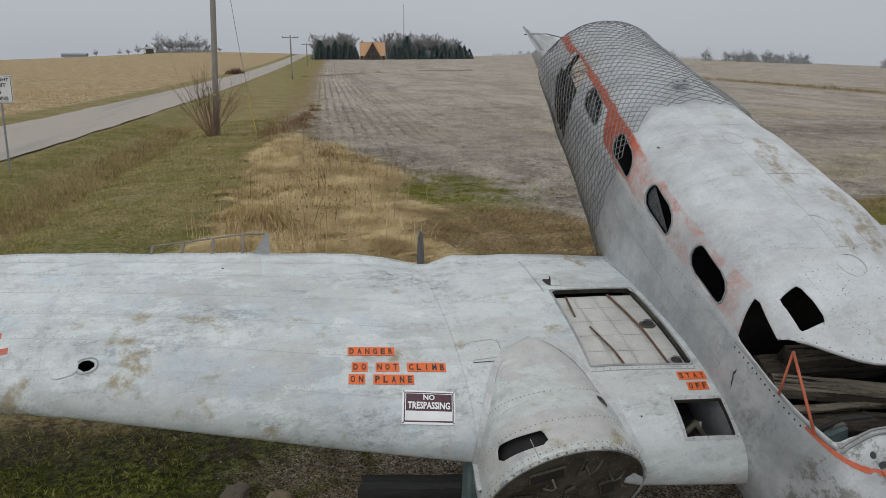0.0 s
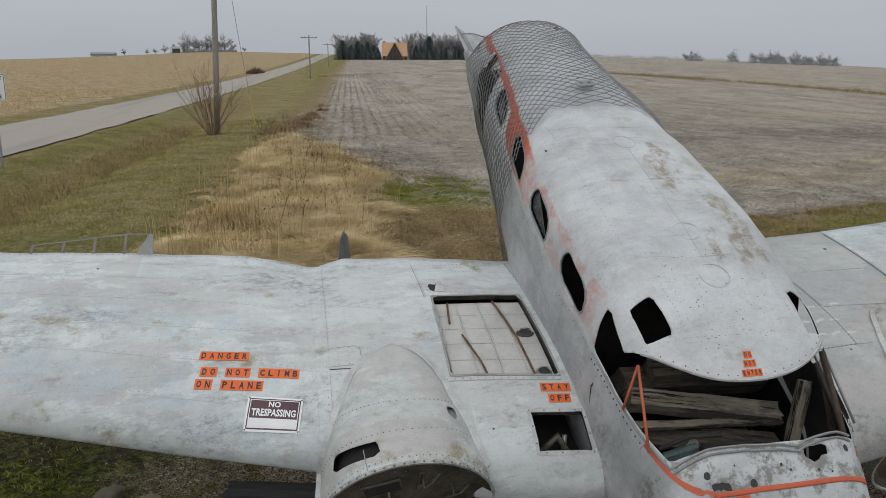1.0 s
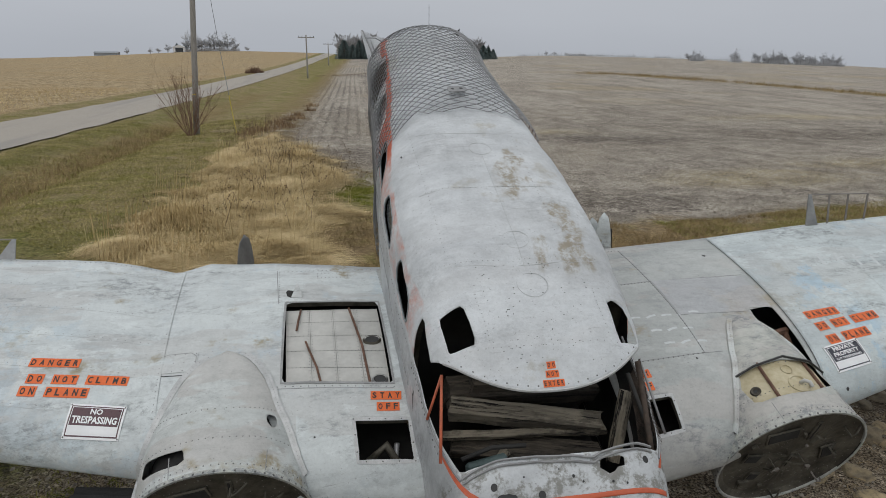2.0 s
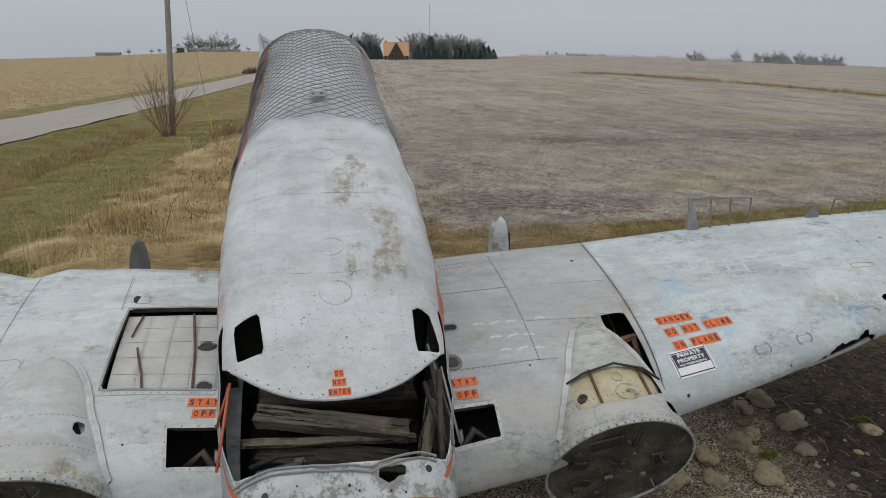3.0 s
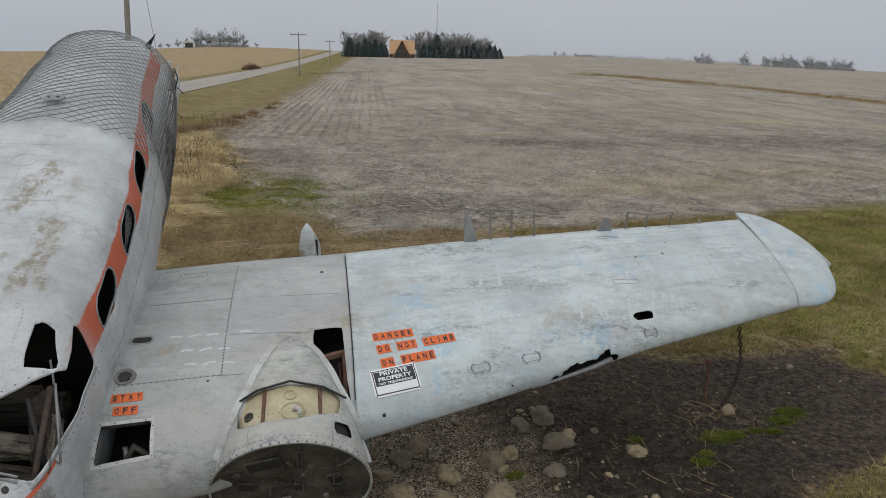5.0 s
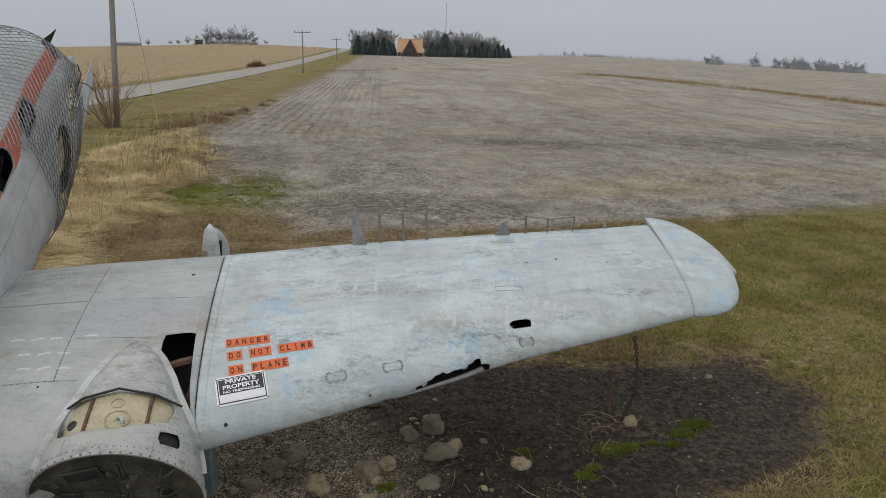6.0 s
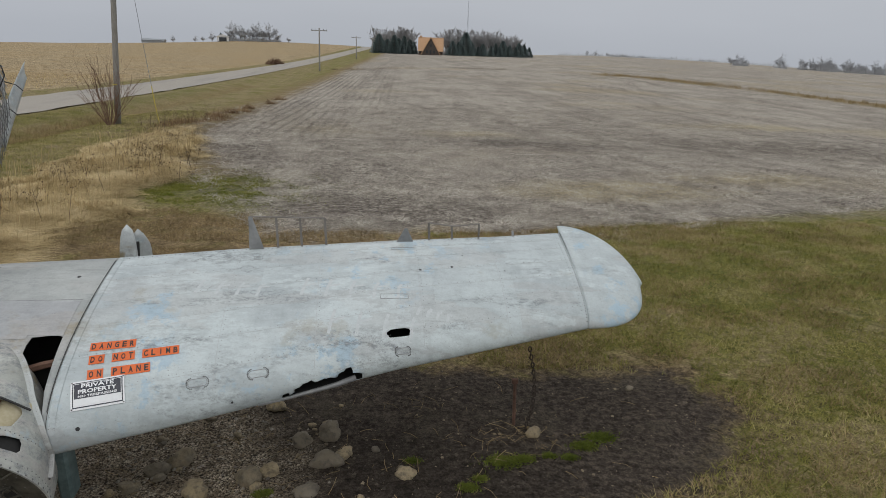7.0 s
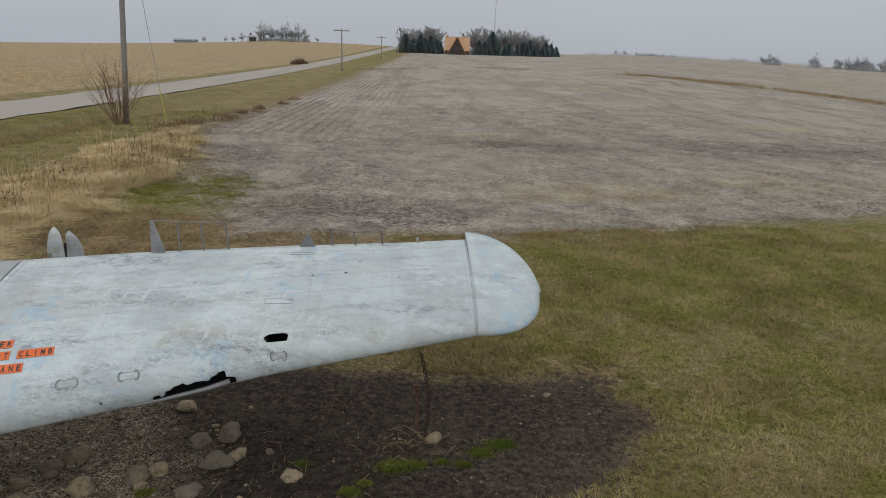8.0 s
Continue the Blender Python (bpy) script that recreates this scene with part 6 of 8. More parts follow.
bm = bmesh.new()
rim = [(-0.265, 1.02), (-0.14, 1.045), (0.0, 1.072), (0.14, 1.045), (0.26, 1.02)]
tube(bm, [on_tank(v, y, 0.045) for v, y in rim], 0.009, 6)
part("torn_rubber_edge", bm, M["flat_black"], nacelle_right, "torn black edge of the opening")
for v in (-0.115, 0.135):
    bm = bmesh.new()
    tube(bm, [on_tank(v, y, 0.008) for y in spaced(0.72, 1.08, 0.06)], 0.012, 6)
    part("tank_strap", bm, M["rust"], oil_tank, "rusty strap")
for v, y, r, t in ((0.0, 0.985, 0.045, 0.004), (0.015, 0.855, 0.085, 0.007), (-0.19, 0.88, 0.028, 0.013)):
    bm = bmesh.new()
    tube(bm, [on_tank(v + r * math.cos(k) / 1.7, y + r * 0.8 * math.sin(k)) for k in [2 * math.pi * j / 24 for j in range(25)]], t, 5)
    part("tank_bead", bm, M["firewall" if v < 0 else "tank_yellow"], oil_tank)
bm = bmesh.new()
bm.faces.new([bm.verts.new(on_tank(-0.19 + 0.026 * math.cos(2 * math.pi * k / 20) / 1.7, 0.88 + 0.021 * math.sin(2 * math.pi * k / 20), 0.006)) for k in range(20)])
part("filler_mouth", bm, M["flat_black"], oil_tank, "black disc for the shade in an open filler neck")
bm = bmesh.new()
tube(bm, [on_tank(0.02, 0.86, 0.0), on_tank(0.025, 0.855, 0.035), on_tank(0.04, 0.83, 0.045), on_tank(0.045, 0.80, 0.03)], 0.014, 8)
part("pipe_elbow", bm, M["tank"], oil_tank, "pale pipe elbow", True)


# ---- flap frames, tail cones of the nacelles and torn skin ----
def slim_bar(name, a, b, w, parent, material="metal", label=""):
    bm = bmesh.new()
    d = Vector(b) - Vector(a)
    m = Matrix.Translation((Vector(a) + Vector(b)) / 2) @ d.to_track_quat("Z", "Y").to_matrix().to_4x4()
    box(bm, (w, w * 0.45, d.length), m, w * 0.1)
    return part(name, bm, M[material], parent, label)


def flap_frame(side, owner, x0, x1, z0, z1, posts, plate):
    first = None
    y = 3.09
    slim_bar("flap_frame_rail", (side * x0, y, z0), (side * x1, y, z1), 0.016, owner, "frame_metal", "thin brown-grey flap frame rail")
    for x in posts:
        k = (x - x0) / (x1 - x0)
        back = wing_section(side * x)[1]
        slim_bar("flap_frame_post", (side * (x + 0.015), back - 0.02, wing_section(side * x)[3]), (side * x, y, z0 + (z1 - z0) * k), 0.022, owner, "frame_metal", "thin brown-grey flap frame post")
    if plate:
        back, zb = wing_section(side * x0)[1], wing_section(side * x0)[3]
        bm = bmesh.new()
        bm.faces.new([bm.verts.new(p) for p in ((side * x0, back - 0.03, zb - 0.02), (side * (x0 + 0.14), back - 0.02, zb), (side * (x0 + 0.03), y, z0), (side * x0, y, z0))])
        thicken(part("hinge_plate", bm, M["dark_metal"], owner, "triangular grey hinge plate"), 0.012)


flap_frame(1, outer_right, 3.55, 4.25, 0.83, 0.82, (3.80, 4.02, 4.25), True)
flap_frame(1, outer_right, 5.25, 5.50, 0.77, 0.73, (5.25, 5.48), False)
flap_frame(1, outer_right, 5.50, 5.75, 0.73, 0.76, (5.75,), False)
flap_frame(-1, outer_left, 3.66, 3.86, 0.655, 0.665, (3.86,), True)
flap_frame(-1, outer_left, 3.86, 4.55, 0.66, 0.585, (4.09, 4.32, 4.55), False)
for x, h in ((5.03, 0.14), (6.12, 0.05)):
    b, zb = wing_section(x)[1], wing_section(x)[3]
    bm = bmesh.new()
    bm.faces.new([bm.verts.new(p) for p in ((x - 0.08 * (h > 0.1) - 0.01, b - 0.03, zb), (x + 0.07 * (h > 0.1) + 0.01, b - 0.03, zb), (x + 0.012, b + 0.02, zb + h), (x - 0.012, b + 0.02, zb + h))])
    thicken(part("hinge_fin", bm, M["dark_metal"], outer_right, "small grey hinge fin"), 0.01)


def tail_cone(side, owner):
    """Open leaf-shaped ends of the nacelle fairing; the starboard one is split in two."""
    rows, cols = 14, 13
    leaves = [(-2.06, 4.38, -0.43, 0.135, 0.0)] if side < 0 else [(2.03, 4.12, -0.12, 0.10, 0.0), (2.08, 4.40, -0.38, 0.10, 0.04)]
    for cx, tip_y, tip_z, half, curl in leaves:
        verts = []
        for i in range(rows):
            k = i / (rows - 1)
            y, z = tip_y - 0.40 * (1 - k), tip_z - 0.72 * (1 - k)
            w = half * (1 - k ** 4.0) ** 0.5 + 0.004
            for j in range(cols):
                t = math.pi * (j / (cols - 1) - 0.5)
                if side < 0:
                    f = 1.35 * w * math.sin(t)
                    verts.append((cx + 0.43 * f, y + 0.80 * f, z - 0.38 * f + 0.10 * w * math.cos(t)))
                    continue
                bend = curl * smooth(0.7, 1.0, k)
                verts.append((cx + w * math.sin(t) - bend, y - 0.6 * w * math.cos(t) - bend, z - 0.4 * w * math.cos(t)))
        faces = [(i * cols + j, i * cols + j + 1, (i + 1) * cols + j + 1, (i + 1) * cols + j) for i in range(rows - 1) for j in range(cols - 1)]
        ob = link_mesh("nacelle_tail", verts, faces, M["dark_metal" if side < 0 else "wing"], owner, "open leaf-shaped nacelle tail fairing", True)
        thicken(ob, 0.006)


tail_cone(-1, centre_left)
tail_cone(1, centre_right)
slim_bar("tail_fairing_joint", (2.13, 3.80, -0.70), (2.13, 4.04, -0.30), 0.03, centre_right, "near_black", "dark joint between the fairing leaves")
# skin panel peeled outwards at the broken starboard side
bm = bmesh.new()
grid = []
for i in range(9):
    k = i / 8
    low, high = Vector((0.50 - 0.05 * k, 5.12 + 1.05 * k, 0.14 + 0.40 * k)), Vector((0.49 - 0.05 * k, 5.14 + 1.12 * k ** 0.9, 0.36 + 0.36 * k ** 0.8))
    grid.append([bm.verts.new(low.lerp(high, j / 4) + Vector((0.05 * k * k + 0.012 * math.sin(3 * k + j), 0, 0))) for j in range(5)])
for a, b in zip(grid, grid[1:]):
    for j in range(4):
        bm.faces.new((a[j], a[j + 1], b[j + 1], b[j]))
thicken(part("peeled_panel", bm, M["wing"], fuselage, "white skin panel peeled away from the broken end", True), 0.004)
for y, z in ((5.45, 0.50), (5.75, 0.66)):
    bm = bmesh.new()
    tube(bm, [(0.44, y, z + 0.05), (0.55, y + 0.02, z), (0.60, y + 0.03, z - 0.08)], 0.006, 5)
    part("lashing", bm, M["flat_black"], fuselage, "black lashing wire")
# torn belly skin and stringers at the broken end
for k, (x, y0, y1, z0, z1) in enumerate(((-0.44, 5.2, 6.05, 1.00, 1.12), (-0.37, 5.3, 6.02, 0.97, 1.08), (-0.30, 5.2, 5.96, 0.95, 1.05), (-0.50, 5.3, 6.08, 1.06, 1.16), (-0.23, 5.2, 5.9, 0.95, 1.03))):
    bm = bmesh.new()
    tube(bm, [(x, y0, z0), (x - 0.03, (y0 + y1) / 2, (z0 + z1) / 2 - 0.01), (x - 0.10, y1, z1)], 0.012, 5)
    part("stringer", bm, M["dark_metal"], fuselage, "bent aluminium stringer")
bm = bmesh.new()
grid = [[bm.verts.new((-0.58 + 0.40 * i / 6 - 0.04 * j / 5, 5.35 + 0.70 * j / 5, 0.97 + 0.10 * j / 5 + 0.014 * math.sin(i * 2.4) + 0.10 * (1 - i / 6) ** 2)) for i in range(7)] for j in range(6)]
for a, b in zip(grid, grid[1:]):
    for i in range(6):
        bm.faces.new((a[i], a[i + 1], b[i + 1], b[i]))
thicken(part("torn_skin", bm, M["metal"], fuselage, "torn corrugated aluminium skin"), 0.004)
bm = bmesh.new()
tube(bm, [(-0.45, 5.2, 1.40), (-0.50, 5.6, 1.28), (-0.55, 5.9, 1.15), (-0.58, 6.05, 1.08)], 0.005, 5)
part("control_cable", bm, M["flat_black"], fuselage, "loose black cable")
for pts in ([(0.60, 5.5, 1.05), (0.63, 5.45, 0.95), (0.60, 5.3, 0.86), (0.60, 5.0, 0.75)], [(0.58, 5.2, 0.95), (0.62, 5.25, 0.80), (0.52, 5.2, 0.78)]):
    bm = bmesh.new()
    tube(bm, pts, 0.007, 5)
    part("control_cable", bm, M["flat_black"], fuselage, "loose black cable")

# undercarriage stubs
for side, owner in ((-1, nacelle_left), (1, nacelle_right)):
    bm = bmesh.new()
    box(bm, (0.10, 0.16, 0.50), pose(side * 2.44, 0.92, 0.22, -20, 0, 0), 0.02)
    part("gear_leg", bm, M["teal"], owner, "teal primed undercarriage fairing")
    bm = bmesh.new()
    tube(bm, [(side * 1.95, 1.0, 0.2), (side * 1.95, 0.8, -0.1), (side * 1.95, 0.6, -0.25)], 0.05, 8)
    part("gear_strut", bm, M["rust"], owner, "rusty undercarriage strut")

for side, owner in ((1, outer_right), (-1, outer_left)):
    rivets("tip_rivets", line_of_rivets([(side * 6.56, 2.05), (side * 6.56, 3.05)], 0.04), owner, 0.0045)
# the port wing lies a little lower than the starboard one, bent down at its root
SAG = Vector((0.04, 0.105, -0.115))
for ob in (centre_left, nacelle_left):
    ob.location = SAG
HINGE = Vector((-2.40, 1.8, 0.6))
outer_left.matrix_local = Matrix.Translation(HINGE + SAG) @ pose(0, 0, 0, 0, 1.45, 1.4) @ Matrix.Translation(-HINGE)


# ---- chain-link netting over the broken end ----
def net_point(y, a, lift):
    p = Vector(hull(min(y, 5.9), a))
    c = Vector((0, y, 0.95))
    d = (p - c)
    tuck = 0.5 * smooth(5.18, 5.65, y) * max(0.0, math.cos(a * math.pi * 0.9))
    return HULL @ (p + d.normalized() * lift - Vector((0, 0, tuck)))


def build_net():
    cells, half = 78, 0.039
    verts, faces = [], []

    def front(a):
        return (3.28 - 0.27 * smooth(0.10, 0.42, -a) if a < 0 else 3.25 + 0.62 * smooth(0.30, 0.62, a)) + 0.02 * math.sin(a * 31)

    def knot(i, j):
        a = -0.86 + 1.72 * i / cells + 0.0012 * math.sin(j * 0.5 + i * 0.3)
        y = 2.85 + half * j + 0.004 * math.sin(i * 0.21 + j * 0.16)
        sag = 0.030 + 0.010 * math.sin(i * 0.11 + j * 0.13) + 0.006 * math.sin(j * 0.31 + i * 0.05)
        return y, a, net_point(y, a, max(0.024, sag))

    last = 74
    for j in range(last):
        for i in range(cells + 1):
            if (i + j) % 2:
                continue
            y, a, p = knot(i, j)
            end = 5.62 - 0.30 * abs(a) if a < 0.2 else lerp_table(TORN_Z, TORN_Y, hull(y, a)[2]) + 0.03
            if y < front(a) or y > end:
                continue
            for di in (-1, 1):
                if not 0 <= i + di <= cells:
                    continue
                y2, a2, q = knot(i + di, j + 1)
                if y2 > end:
                    continue
                way = (q - p).normalized()
                turn = way.to_track_quat("Z", "Y").to_matrix()
                base = len(verts)
                for at in (p, q):
                    for k in range(3):
                        t = 2 * math.pi * k / 3
                        verts.append(at + turn @ Vector((0.0042 * math.cos(t), 0.0042 * math.sin(t), 0)))
                faces += [(base + k, base + (k + 1) % 3, base + 3 + (k + 1) % 3, base + 3 + k) for k in range(3)]
    ob = link_mesh("chain_link_netting", verts, faces, M["wire"])
    return tagged(ob, "galvanised chain-link netting draped over the broken fuselage", "wire netting", kind="stuff")


build_net()
# small wire screen in the cockpit's side
verts, faces = [], []
quad = [Vector(p) for p in ((0.50, 0.72, 1.30), (0.62, 0.84, 1.34), (0.65, 0.40, 1.08), (0.54, 0.34, 0.98))]
for i in range(27):
    for j in range(41):
        for di in (-1, 1):
            if (i + j) % 2 or not 0 <= i + di <= 26 or j + 1 > 40:
                continue

            def spot(a, b):
                u, v = a / 26, b / 40
                return quad[0].lerp(quad[1], u).lerp(quad[3].lerp(quad[2], u), v) + Vector((0, 0, 0.015 * math.sin(v * 5 + u * 3)))
            p, q = spot(i, j), spot(i + di, j + 1)
            turn = (q - p).normalized().to_track_quat("Z", "Y").to_matrix()
            base = len(verts)
            for at in (p, q):
                verts += [at + turn @ Vector((0.0014 * math.cos(2 * math.pi * k / 3), 0.0014 * math.sin(2 * math.pi * k / 3), 0)) for k in range(3)]
            faces += [(base + k, base + (k + 1) % 3, base + 3 + (k + 1) % 3, base + 3 + k) for k in range(3)]
tagged(link_mesh("wire_screen", verts, faces, M["chain"], fuselage, "loose wire screen"), kind="stuff")


# ---- timbers in the cockpit and under the wing ----
def timber(name, a, b, w, h, material, label, category, group="", m=None, roll=0.0):
    """A worn beam from a to b: chamfered, checked and slightly uneven."""
    a, b = Vector(a), Vector(b)
    d = b - a
    n = max(4, round(d.length / 0.1))
    rng = random.Random(round(a.x * 100 + b.y * 77))
    bm = bmesh.new()
    rings = []
    c = min(w, h) * 0.10
    prof = [(-w / 2 + c, -h / 2), (w / 2 - c, -h / 2), (w / 2, -h / 2 + c), (w / 2, h / 2 - c), (w / 2 - c, h / 2), (c * 0.4, h / 2 - c * 0.5), (-w / 2 + c, h / 2), (-w / 2, h / 2 - c), (-w / 2, -h / 2 + c)]
    for k in range(n + 1):
        jag = 0.02 if k in (0, n) else 0.0
        rings.append([bm.verts.new((d.length * (k / n - 0.5) + rng.uniform(-jag, jag), y + rng.uniform(-0.004, 0.004), z + rng.uniform(-0.004, 0.004))) for y, z in prof])
    for p, q in zip(rings, rings[1:]):
        for j in range(len(prof)):
            bm.faces.new((p[j], p[(j + 1) % len(prof)], q[(j + 1) % len(prof)], q[j]))
    bm.faces.new(rings[0])
    bm.faces.new(rings[-1][::-1])
    ob = part(name, bm, M[material], None)
    x = d.normalized()
    up = Vector((0, 0, 1))
    y = up.cross(x).normalized()
    z = x.cross(y)
    rot = Matrix((x, y, z)).transposed().to_4x4()
    ob.matrix_world = (m or Matrix()) @ Matrix.Translation((a + b) / 2) @ rot @ pose(0, 0, 0, roll, 0, 0)
    return tagged(ob, label, category, group)


bm = bmesh.new()
plate = rounded(-0.01, 3.62, 0.17, 0.09, 0.035, 0.0, 5)
for lift in (0.050, 0.056):
    bm.faces.new([bm.verts.new(roof_at(x, y, lift)) for x, y in plate])
bm.verts.ensure_lookup_table()
for k in range(len(plate)):
    n = len(plate)
    bm.faces.new((bm.verts[k], bm.verts[(k + 1) % n], bm.verts[n + (k + 1) % n], bm.verts[n + k]))
bracket = part("bracket_plate", bm, M["dark_metal"], fuselage, "dark oval bracket plate on the roof")
rivets("plate_holes", [(roof_at(-0.01 + d, 3.625, 0.0565), Vector((0, 0, 1))) for d in (-0.035, 0.035)], bracket, 0.018, M["flat_black"], -0.008)
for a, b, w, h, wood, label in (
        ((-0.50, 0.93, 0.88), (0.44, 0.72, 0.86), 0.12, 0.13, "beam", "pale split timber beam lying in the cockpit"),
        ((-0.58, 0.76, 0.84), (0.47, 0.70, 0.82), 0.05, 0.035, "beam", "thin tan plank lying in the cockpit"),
        ((-0.50, 0.78, 0.72), (0.42, 0.58, 0.72), 0.16, 0.07, "beam_dark", "black board lying in the cockpit"),
        ((-0.36, 1.04, 1.00), (0.42, 1.00, 1.00), 0.13, 0.13, "beam_dark", "dark log lying across the cockpit"),
        ((-0.50, 1.08, 0.84), (0.52, 1.05, 0.82), 0.16, 0.18, "beam_dark", "dark timber lying in the cockpit")):
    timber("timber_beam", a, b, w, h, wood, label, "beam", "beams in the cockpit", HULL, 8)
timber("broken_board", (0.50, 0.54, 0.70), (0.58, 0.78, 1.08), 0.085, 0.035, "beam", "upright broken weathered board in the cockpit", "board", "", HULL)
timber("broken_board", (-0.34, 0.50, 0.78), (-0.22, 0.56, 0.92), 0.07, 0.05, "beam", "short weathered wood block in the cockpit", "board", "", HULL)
timber("railway_tie", (-3.10, 1.42, 0.11), (-2.25, 1.22, 0.11), 0.22, 0.26, "black_tie", "black tarred timber block under the wing", "timber block")


# ---- stones, gravel and litter on the bed ----
def boulder(x, y, r, flat, seed, turn):
    bm = bmesh.new()
    bmesh.ops.create_icosphere(bm, subdivisions=3 if r > 0.07 else 2, radius=1.0)
    off = Vector((seed * 3.1, seed * 1.7, 0))
    for v in bm.verts:
        p = v.co.copy()
        k = 1 + 0.42 * noise.noise(p * 0.9 + off) + 0.30 * noise.noise(p * 2.1 + off) + 0.10 * noise.noise(p * 5 + off)
        v.co = Vector((p.x * 1.25, p.y * 0.95, p.z * flat)) * k * r * 0.80
    ob = part("fieldstone", bm, M["stone"], None, "", True)
    ob.matrix_world = pose(x, y, land(x, y) + r * flat * 0.18, 0, 0, turn)
    return tagged(ob, "rounded grey-tan fieldstone half sunk in gravel", "stone", "stones round the wreck")


STONES = ((2.83, 1.52, 0.11, 0.7), (3.00, 1.64, 0.12, 0.8), (3.22, 1.20, 0.13, 0.75), (3.63, 1.33, 0.12, 0.85), (4.29, 1.49, 0.14, 0.8), (4.04, 1.86, 0.12, 0.6), (4.30, 1.97, 0.14, 0.7), (3.75, 2.50, 0.11, 0.7), (4.13, 1.10, 0.11, 0.5), (3.59, 0.85, 0.16, 0.5), (2.76, 0.98, 0.15, 0.65), (4.98, 1.26, 0.10, 0.45), (3.80, 1.39, 0.09, 1.0), (4.44, 1.60, 0.10, 0.5), (3.13, 0.89, 0.12, 0.5), (2.66, 1.30, 0.10, 0.6), (6.30, 1.88, 0.09, 0.9), (-4.02, 1.80, 0.15, 0.7), (-3.70, 1.66, 0.12, 0.6), (2.95, 0.55, 0.14, 0.5), (7.65, 2.72, 0.06, 0.5))
pick = random.Random(19)
for k, (x, y, r, flat) in enumerate(STONES):
    boulder(x, y, r, flat, k + 1, k * 47)
for k in range(34):
    boulder(pick.uniform(2.5, 4.9), pick.uniform(0.4, 2.6), pick.uniform(0.025, 0.06), pick.uniform(0.5, 0.9), 40 + k, k * 61)


def pebbles():
    rng = np.random.default_rng(4)
    verts, faces = [], []
    shape = [(1, 0, 0), (0, 1, 0), (-1, 0, 0), (0, -1, 0), (0, 0, 0.9), (0.6, 0.7, 0.5), (-0.7, -0.5, 0.45)]
    made = 0
    while made < 6500:
        x, y = rng.uniform(-4.2, 5.2), rng.uniform(-1.0, 3.1)
        inside = -polygon_distance(x, y, GRAVEL)
        if inside < -0.4 or (inside < 0 and rng.random() < 0.8):
            continue
        r = 0.006 + 0.022 * rng.random() ** 3
        base, z = len(verts), land(x, y)
        spin = rng.uniform(0, 6.28)
        for a, b, c in shape[:5]:
            u, v = a * math.cos(spin) - b * math.sin(spin), a * math.sin(spin) + b * math.cos(spin)
            verts.append((x + r * u * rng.uniform(0.7, 1.2), y + r * v * rng.uniform(0.7, 1.2), z + r * (c * rng.uniform(0.6, 1.0)) - 0.001))
        faces += [(base, base + 1, base + 4), (base + 1, base + 2, base + 4), (base + 2, base + 3, base + 4), (base + 3, base, base + 4)]
        made += 1
    s = Shade("gravel_chips", 0.85)
    m = s.done(s.mix(s.island(), (0.11, 0.095, 0.078), (0.36, 0.325, 0.27)))
    tagged(link_mesh("gravel", verts, faces, m), "loose grey and tan gravel chips", "gravel", kind="stuff")


pebbles()


def twigs():
    rng = random.Random(21)
    verts, faces = [], []
    for k in range(265):
        if k < 170:
            x, y = rng.uniform(2.2, 5.8), rng.uniform(0.2, 2.9)
        elif k < 230:
            x, y = rng.gauss(6.2, 0.22), rng.gauss(1.8, 0.18)
        else:
            x, y = rng.uniform(5, 8.3), rng.uniform(0.3, 3.3)
        n, r = rng.uniform(0.04, 0.22), rng.uniform(0.001, 0.003)
        t, up = rng.uniform(0, math.pi), rng.uniform(-0.02, 0.25) * n
        p = Vector((x, y, land(x, y) + 0.008))
        q = p + Vector((n * math.cos(t), n * math.sin(t), up))
        m = (p + q) / 2 + Vector((rng.gauss(0, 0.1), rng.gauss(0, 0.1), 0.06)) * n
        for a, b in ((p, m), (m, q)):
            turn = (b - a).normalized().to_track_quat("Z", "Y").to_matrix()
            base = len(verts)
            for at in (a, b):
                verts += [at + turn @ Vector((r * math.cos(2 * math.pi * j / 3), r * math.sin(2 * math.pi * j / 3), 0)) for j in range(3)]
            faces += [(base + j, base + (j + 1) % 3, base + 3 + (j + 1) % 3, base + 3 + j) for j in range(3)]
    tagged(link_mesh("dead_stalks", verts, faces, M["dry_lawn"]), "scattered dead stalks on the soil", "litter", kind="stuff")


twigs()


def clods():
    """Crumbs of dry soil and chips of straw on the bare bed."""
    rng = np.random.default_rng(14)
    verts, faces = [], []
    while len(faces) < 22000:
        x, y = rng.uniform(2.4, 8.9), rng.uniform(-0.6, 3.6)
        if -polygon_distance(x, y, BED) < 0.02:
            continue
        r = 0.005 + 0.020 * rng.random() ** 4
        z, spin, base = land(x, y), rng.uniform(0, 6.28), len(verts)
        for a in range(4):
            t = spin + 1.5708 * a
            k = r * rng.uniform(0.6, 1.3)
            verts.append((x + k * math.cos(t), y + k * math.sin(t), z - 0.002))
        verts.append((x, y, z + r * rng.uniform(0.4, 0.9)))
        faces += [(base, base + 1, base + 4), (base + 1, base + 2, base + 4), (base + 2, base + 3, base + 4), (base + 3, base, base + 4)]
    s = Shade("soil_crumbs", 0.95)
    m = s.done(s.mix(s.band(s.island(), 0.80, 0.98), s.mix(s.island(), (0.028, 0.022, 0.017), (0.115, 0.092, 0.070)), (0.26, 0.21, 0.14)))
    tagged(link_mesh("soil_crumbs", verts, faces, m), "dark crumbs of soil and bits of straw", "soil", kind="stuff")


clods()


